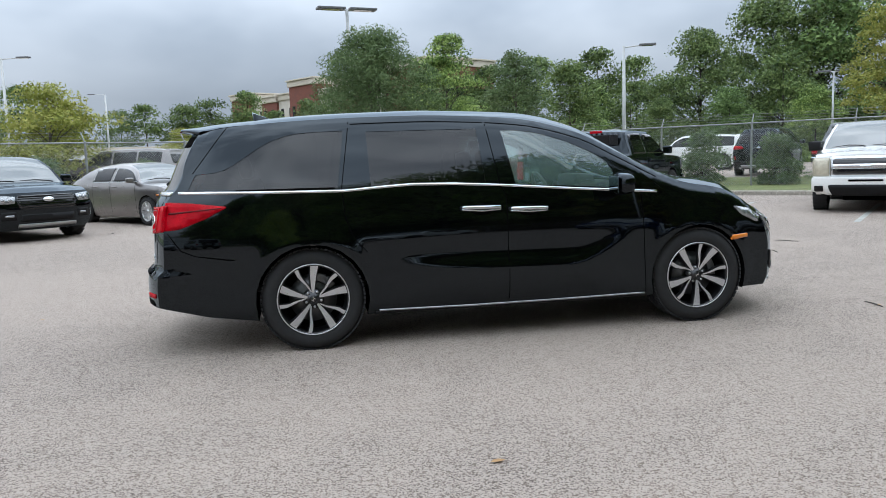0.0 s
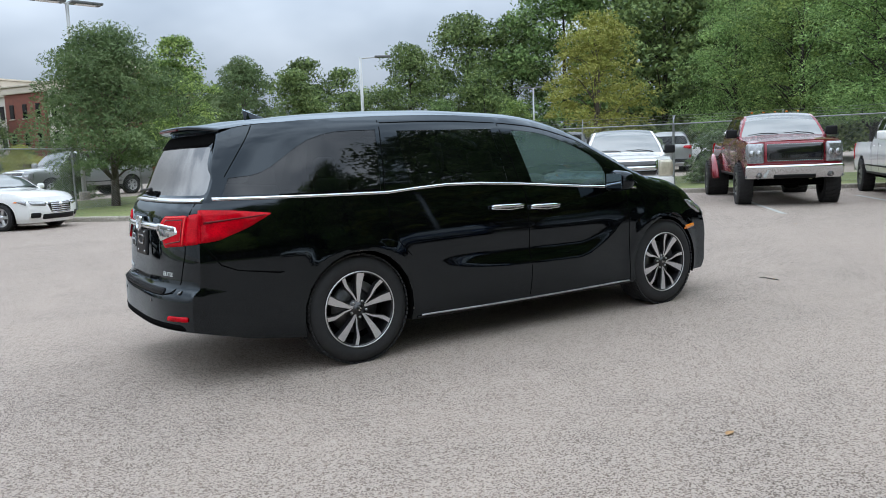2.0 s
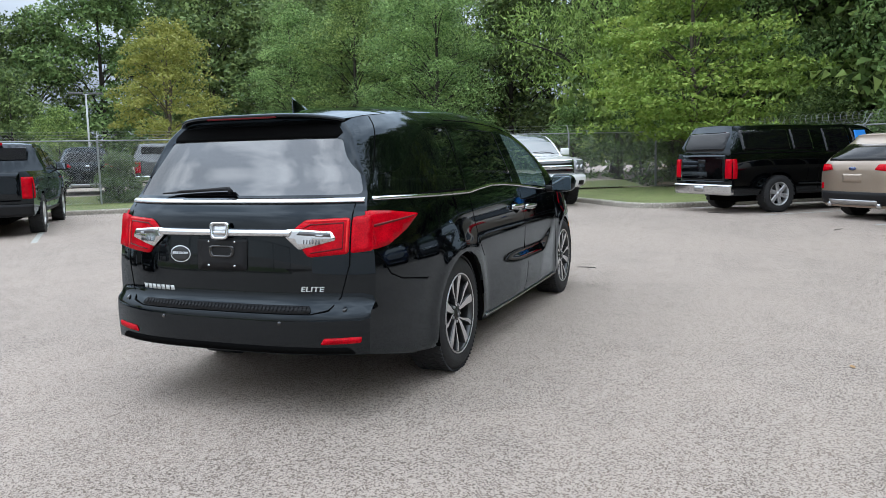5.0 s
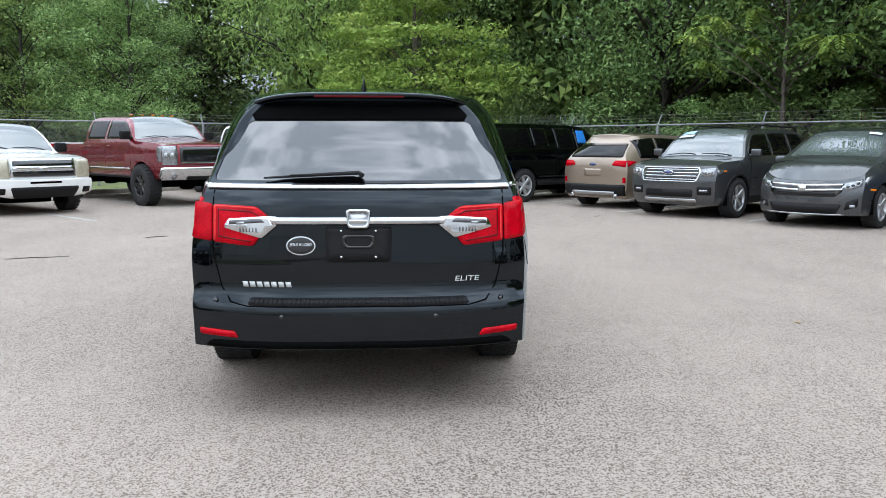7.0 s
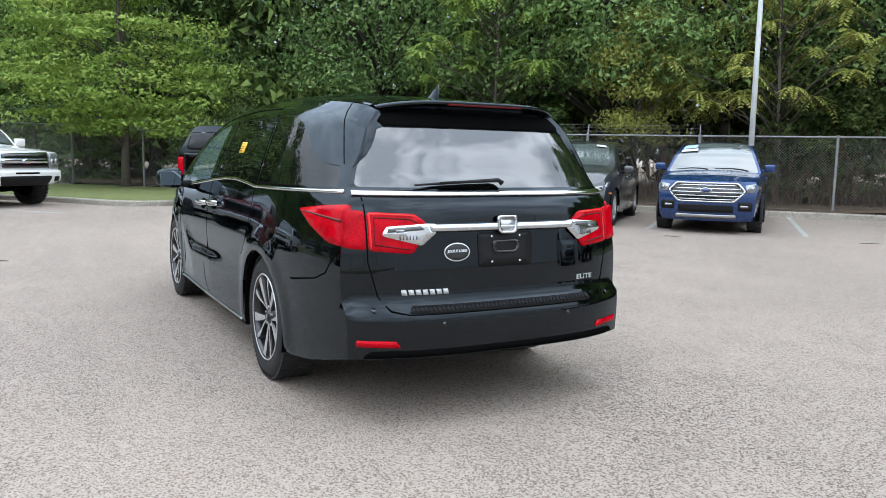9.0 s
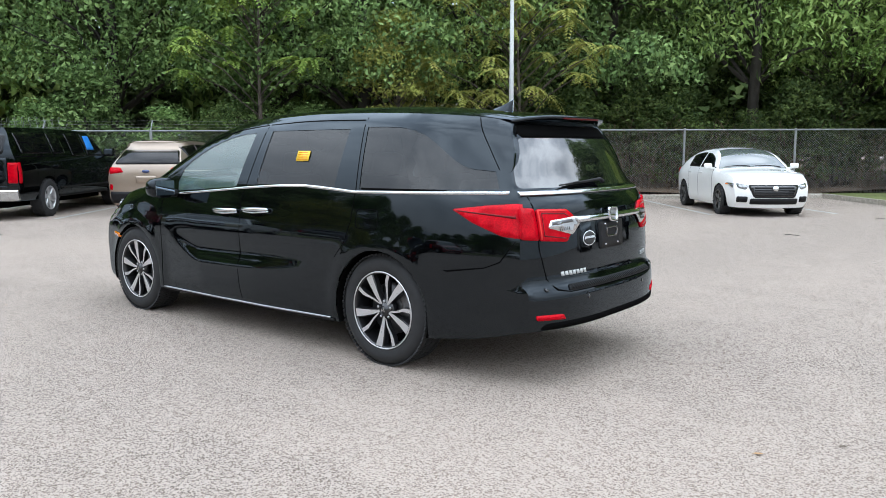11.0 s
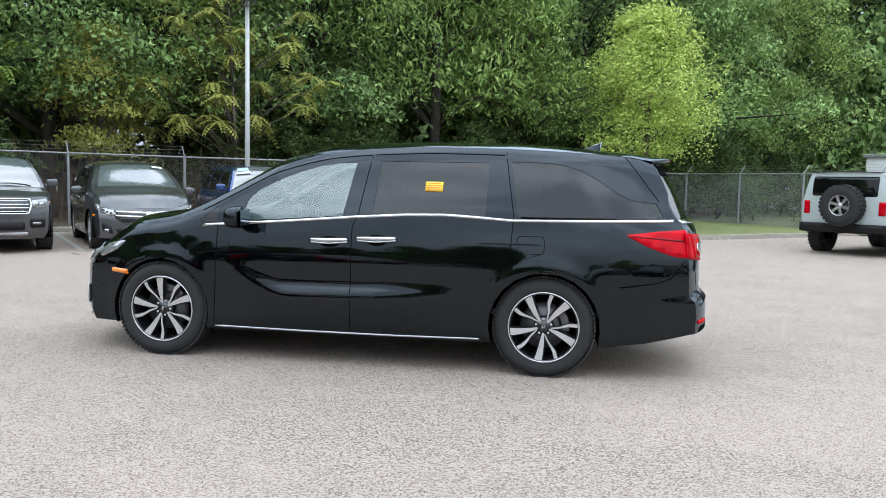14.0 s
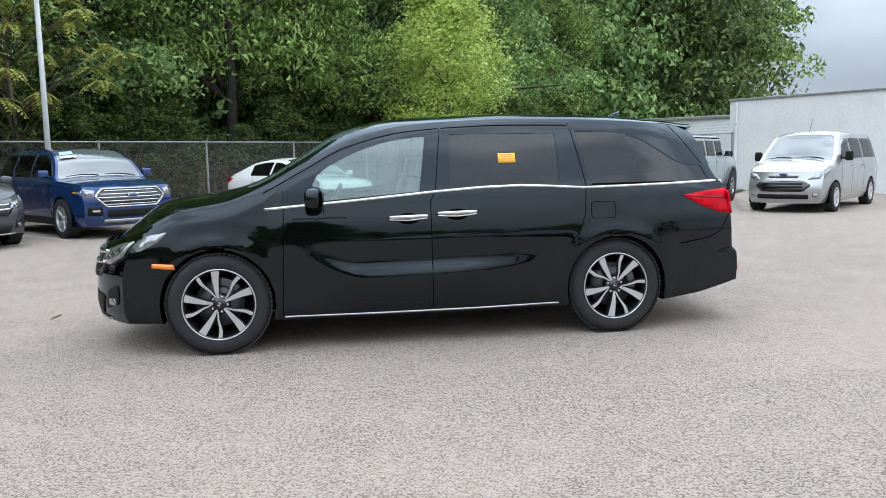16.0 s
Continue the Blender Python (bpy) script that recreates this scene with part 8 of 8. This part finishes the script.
# south-west row
def off_roader():
    L, hw, H, wb, fo, r = 4.85, 0.96, 1.87, 2.95, 0.82, 0.44
    xf, xr, belt, hood, zb = wb / 2 + fo, wb / 2 + fo - L + 0.2, 1.25, 1.24, 0.5
    s = Shape(
        zs=[(xr + 0.02, H - 0.06), (0.3, H - 0.05), (0.62, H - 0.08), (0.8, (H + hood) / 2), (0.98, hood + 0.02), (xf - 0.4, hood - 0.03), (xf - 0.02, hood - 0.07)],
        crown=[(xr, 0.03), (0.6, 0.03), (1.0, 0.03), (xf, 0.02)],
        wid=[(zb, hw - 0.06), (zb + 0.1, hw - 0.02), (belt - 0.1, hw), (belt, hw - 0.02)], belt=belt, tumble=0.16,
        front=[(zb, xf - 0.15), (hood - 0.07, xf - 0.04)], rear=[(zb, xr + 0.05), (belt, xr + 0.03), (H - 0.05, xr + 0.1)],
        bow=(0.04, 0.04), power=(4, 4), taper=((wb / 2, 0.06, 0), (-wb / 2, 0.02, 0.02)), zb=zb)
    ws = rounded([(0.68, -0.86), (0.93, -0.88), (0.93, 0.88), (0.68, 0.86)], 0.04)
    c = Car("off_roader", "pale grey-green boxy off-roader with a spare wheel on its tailgate", "suv", s, M["cactus"], [(wb / 2, r, r + 0.08), (-wb / 2, r, r + 0.08)], 0.1, tophole=[ws])
    c.glasshouse([(-0.02, 0.62), (-0.88, -0.12), (xr + 0.25, -0.98)], 0.04, 0.1)
    c.panel("windshield", "top", ws, M["shield"], off=-0.003, depth=0, step=c.step)
    c.panel("rear_window", "rear", quad(-hw * 0.74, belt + 0.05, hw * 0.74, H - 0.14, 0.05), M["pane"], off=0.006)
    c.mirror_pair("tail_lamp", "rear", quad(hw * 0.78, belt - 0.35, hw * 0.92, belt - 0.06, 0.02), M["red"], off=0.014)
    c.panel("rear_bumper", "rear", quad(-hw * 0.97, zb - 0.0, hw * 0.97, zb + 0.2, 0.03), M["trim"], off=0.12, depth=0.14)
    c.panel("bumper", "front", quad(-hw * 0.95, zb + 0.02, hw * 0.95, zb + 0.22, 0.03), M["trim"], off=0.12, depth=0.14)
    c.panel("grille", "front", quad(-hw * 0.8, hood - 0.42, hw * 0.8, hood - 0.16, 0.05), M["gloss"], off=0.01)
    c.panel("hardtop", "top", rounded([(xr + 0.06, -0.96), (0.6, -0.96), (0.6, 0.96), (xr + 0.06, 0.96)], 0.05), M["trim"], off=0.008, depth=0.012)
    c.mirrors(0.72, belt + 0.06, M["trim"])
    c.handles((0.1, -0.75), belt - 0.12)
    c.seams((0.78, -0.07, -0.93), zb + 0.1)
    for sg in (1, -1):
        c.panel("hardtop_joint", sg, [(xr + 0.12, H - 0.12), (0.55, H - 0.12), (0.55, H - 0.1), (xr + 0.12, H - 0.1)], M["dark"], off=0.003)
        for x in (wb / 2, -wb / 2):
            a = [(x + (r + 0.07) * math.cos(t), r + (r + 0.07) * math.sin(t)) for t in (math.pi * k / 16 for k in range(17))]
            b = [(x + (r + 0.15) * math.cos(t), r + (r + 0.13) * math.sin(t)) for t in (math.pi * k / 16 for k in range(17))]
            c.panel("arch_flare", sg, a + b[::-1], M["lampgrey"], off=0.06, depth=0.06)
        part("side_step", tube(bmesh.new(), [(wb / 2 - 0.55, sg * hw, 0.42), (-wb / 2 + 0.55, sg * hw, 0.42)], 0.045, 8), M["trim"], c.root)
    c.wheels(wb, hw - 0.1, r, 0.29, r * 0.5, 6, face=M["satin"], style="lug")
    ps = wheel_parts(r, 0.29, r * 0.5, 6, 0.0, M["satin"], "lug")
    w = add_wheel(c.root, xr - 0.12, 0.001, 1.08, ps)
    w.matrix_basis = Matrix.Translation((xr - 0.16, -0.05, 1.1)) @ Matrix.Rotation(math.pi / 2, 4, "Z")
    return c


bro = off_roader()
bro.stand(-8.2, -12.3, 226, -1.475)


def small_van():
    L, hw, H, wb, fo, r = 4.82, 0.92, 1.83, 3.06, 0.92, 0.335
    xf, xr, belt, hood, zb = wb / 2 + fo, wb / 2 + fo - L, 1.16, 1.1, 0.22
    s = Shape(
        zs=[(xr + 0.1, H - 0.1), (xr + 0.6, H - 0.05), (0.3, H - 0.05), (0.75, H - 0.14), (1.15, 1.36), (1.5, hood + 0.02), (xf - 0.5, hood - 0.1), (xf - 0.25, hood - 0.22)],
        crown=[(xr, 0.03), (0.6, 0.06), (1.5, 0.06), (xf - 0.3, -0.02)],
        wid=[(zb, hw - 0.08), (zb + 0.15, hw - 0.02), (belt - 0.2, hw), (belt, hw - 0.03)], belt=belt, tumble=0.22,
        front=[(zb, xf - 0.26), (0.5, xf - 0.2), (hood - 0.22, xf - 0.34)], rear=[(zb, xr + 0.06), (belt, xr + 0.05), (H - 0.1, xr + 0.14)],
        bow=(0.2, 0.06), power=(2.4, 4), taper=((0.9, 0.13, 0.04), (-wb / 2, 0.04, 0.05)), zb=zb)
    ws = rounded([(0.72, -0.86), (1.46, -0.9), (1.46, 0.9), (0.72, 0.86)], 0.06)
    c = Car("small_van", "silver compact passenger van with stacked black grille", "van", s, M["silver"], [(wb / 2, r, r + 0.05), (-wb / 2, r, r + 0.05)], 0.1, tophole=[ws])
    c.panel("windshield", "top", ws, M["shield"], off=-0.003, depth=0, step=c.step)
    c.wipers(1.48)
    c.glasshouse([(0.3, 1.2), (-0.75, 0.2), (xr + 0.25, -0.85)], 0.03, 0.12)
    c.panel("upper_grille", "front", rounded([(-0.3, 0.78), (0.3, 0.78), (0.34, 0.83), (-0.34, 0.83)], 0.02), M["gloss"], off=0.01)
    c.panel("grille", "front", rounded([(-0.45, 0.48), (0.45, 0.48), (0.6, 0.62), (0.42, 0.72), (-0.42, 0.72), (-0.6, 0.62)], 0.05), M["gloss"], off=0.01)
    bars(c, "front", -0.42, 0.5, 0.42, 0.7, 3, M["trim"])
    badge(c, "front", 0.86, 0.09, 0.035, M["navy"])
    c.panel("lower_intake", "front", quad(-0.55, 0.32, 0.55, 0.42, 0.03), M["trim"], off=0.01)
    c.mirror_pair("headlight", "front", rounded([(0.5, 0.74), (0.74, 0.76), (0.78, 0.88), (0.62, 0.87)], 0.03), M["lens"], off=0.012)
    for sg in (1, -1):
        x = s.front(0.85)
        c.panel("headlight_side", sg, rounded([(x - 0.3, 0.98), (x - 0.01, 0.76), (x - 0.01, 0.9)], 0.02), M["lens"], off=0.01)
    c.mirror_pair("fog_lamp", "front", quad(0.62, 0.36, 0.72, 0.44, 0.03), M["lens"], off=0.014)
    c.mirrors(1.0, belt + 0.06, M["trim"], (0.12, 0.16, 0.22))
    c.handles((0.35, -0.65), 1.02)
    c.seams((1.12, 0.25, -0.8), 0.4)
    part("roof_aerial", tube(bmesh.new(), [(0.55, 0, H), (0.3, 0, H + 0.32)], 0.006, 5), M["trim"], c.root)
    c.wheels(wb, hw - 0.11, r, 0.22, r * 0.64, 5)
    return c


trn = small_van()
trn.stand(-10.25, -9.8, 39, 1.53)
vn2 = minivan("grey metallic minivan with chrome winged grille", M["grey"], "parked vehicles", detail=False)
vn2.wheels(3.0, 0.83, 0.36, 0.235, 0.235, 5, 0.0)
vn2.stand(6.8, -7.72, 130, 1.5)

# beyond the fence
for spec in ((M["grey"], 12.0, 27.5, 40, "dark grey suv parked beyond the fence"), (M["black"], 16.4, 20.8, 48, "black suv parked beyond the fence shrubs"), (M["silver"], 23.6, 18.2, 45, "silver suv parked beyond the fence"), (M["white"], 18.0, 29.5, 140, "white suv parked beyond the fence"), (M["bronze"], -8.0, 24.6, 160, "dark warm grey suv parked beyond the fence"), (M["silver"], -16.0, 19.0, 135, "silver suv parked beyond the fence"), (M["black"], -13.0, 22.0, 135, "black suv parked outside the fence")):
    v = crossover(spec[4], spec[0], (4.9, 0.97, 1.75, 2.85, 0.95, 1.08, 1.12, 0.26, 0.37), {"bars": 3}, 5)
    v.stand(spec[1], spec[2], spec[3])
    v.root.location.z = 0.3
for spec in ((M["white"], 7.0, 28.2, 62, "white pickup truck parked beyond the fence"), (M["silver"], 1.2, 30.0, 205, "silver pickup truck parked beyond the fence"), (M["grey"], 19.4, 20.0, 45, "dark grey pickup truck parked beyond the fence"), (M["white"], 26.5, 16.0, 130, "white pickup truck seen through the fence"), (M["silver"], 9.6, 30.0, 45, "silver pickup truck seen through the fence")):
    v = pickup(spec[4], spec[0], (5.85, 0.99, 1.9, 3.64, 0.96, 1.2, 1.22, 0.38, 0.39, -0.9, 1.2), {}, 6)
    v.stand(spec[1], spec[2], spec[3])
    v.root.location.z = 0.3


# ---- litter on the asphalt ----
def fallen_leaf(x, y, turn, size, material):
    bm = sheet([(-0.5, 0), (-0.25, 0.2), (0.1, 0.24), (0.5, 0), (0.15, -0.2), (-0.3, -0.16)], [], 0.2, lambda a, b: Vector((a * size, b * size, 0.006 + 0.25 * size * (abs(b) + 0.3 * a * a))), out=(0, 0, 1))
    ob = tagged(mesh_object("fallen_leaf", bm, material), "dry curled leaf lying on the asphalt", "leaf", "litter on the asphalt")
    ob.matrix_world = pose(x, y, 0, 0, 0, turn)


def twig(x, y, turn, size):
    bm = tube(bmesh.new(), [(-size / 2, 0, 0.008), (-size * 0.1, 0.03 * size, 0.012), (size * 0.2, -0.01 * size, 0.01), (size / 2, 0.02 * size, 0.008)], [0.004, 0.006, 0.005, 0.003], 5)
    ob = tagged(mesh_object("twig", bm, M["darkbark"]), "thin dark twig lying on the asphalt", "twig", "litter on the asphalt")
    ob.matrix_world = pose(x, y, 0, 0, 0, turn)


M["dry"] = mat("dry_leaf", (0.42, 0.24, 0.10), 0.7, vary=0.3, scale=30)
M["driedark"] = mat("dark_dry_leaf", (0.10, 0.07, 0.045), 0.8, vary=0.3, scale=30)
fallen_leaf(-0.752, -3.299, 10, 0.075, M["dry"])
fallen_leaf(0.6, -4.2, 60, 0.04, M["dry"])
twig(3.1, 4.2, -72, 0.7)
rng = random.Random(77)
for k in range(46):
    r, a = rng.uniform(3.0, 14.0), rng.uniform(0, 2 * math.pi)
    x, y = r * math.cos(a), r * math.sin(a)
    if abs(x) < 2.8 and abs(y) < 1.2:
        continue
    if k % 6 == 0:
        twig(x, y, rng.uniform(0, 360), rng.uniform(0.12, 0.35))
    else:
        fallen_leaf(x, y, rng.uniform(0, 360), rng.uniform(0.025, 0.06), M["dry"] if k % 3 == 0 else M["driedark"])

for k in range(40):
    x, y = lot(rng.uniform(-12.0, 9.0), rng.uniform(-9.2, -5.5))
    if k % 7 == 0:
        twig(x, y, rng.uniform(0, 360), rng.uniform(0.12, 0.3))
    else:
        fallen_leaf(x, y, rng.uniform(0, 360), rng.uniform(0.04, 0.09), M["driedark"])


# ---- cracks ----
def crack(pts, seed, w=0.006):
    r = random.Random(seed)
    line = []
    for a, b in zip(pts, pts[1:]):
        n = max(2, int(math.dist(a, b) / 0.12))
        line += [(a[0] + (b[0] - a[0]) * i / n + r.uniform(-0.025, 0.025), a[1] + (b[1] - a[1]) * i / n + r.uniform(-0.025, 0.025)) for i in range(n)]
    bm, prev = bmesh.new(), None
    for i, (x, y) in enumerate(line[:-1]):
        d = (Vector(line[i + 1]) - Vector((x, y))).normalized()
        k = w * r.uniform(0.3, 1.1)
        now = [bm.verts.new((x - d.y * k, y + d.x * k, 0.003)), bm.verts.new((x + d.y * k, y - d.x * k, 0.003))]
        if prev:
            bm.faces.new((prev[0], prev[1], now[1], now[0]))
        prev = now
    tagged(part("crack", bm, M["dark"]), "fine dark crack in the asphalt", "crack", kind="structure")


crack([(5.0, -3.4), (8.0, -1.2), (11.0, 0.8)], 5, 0.004)
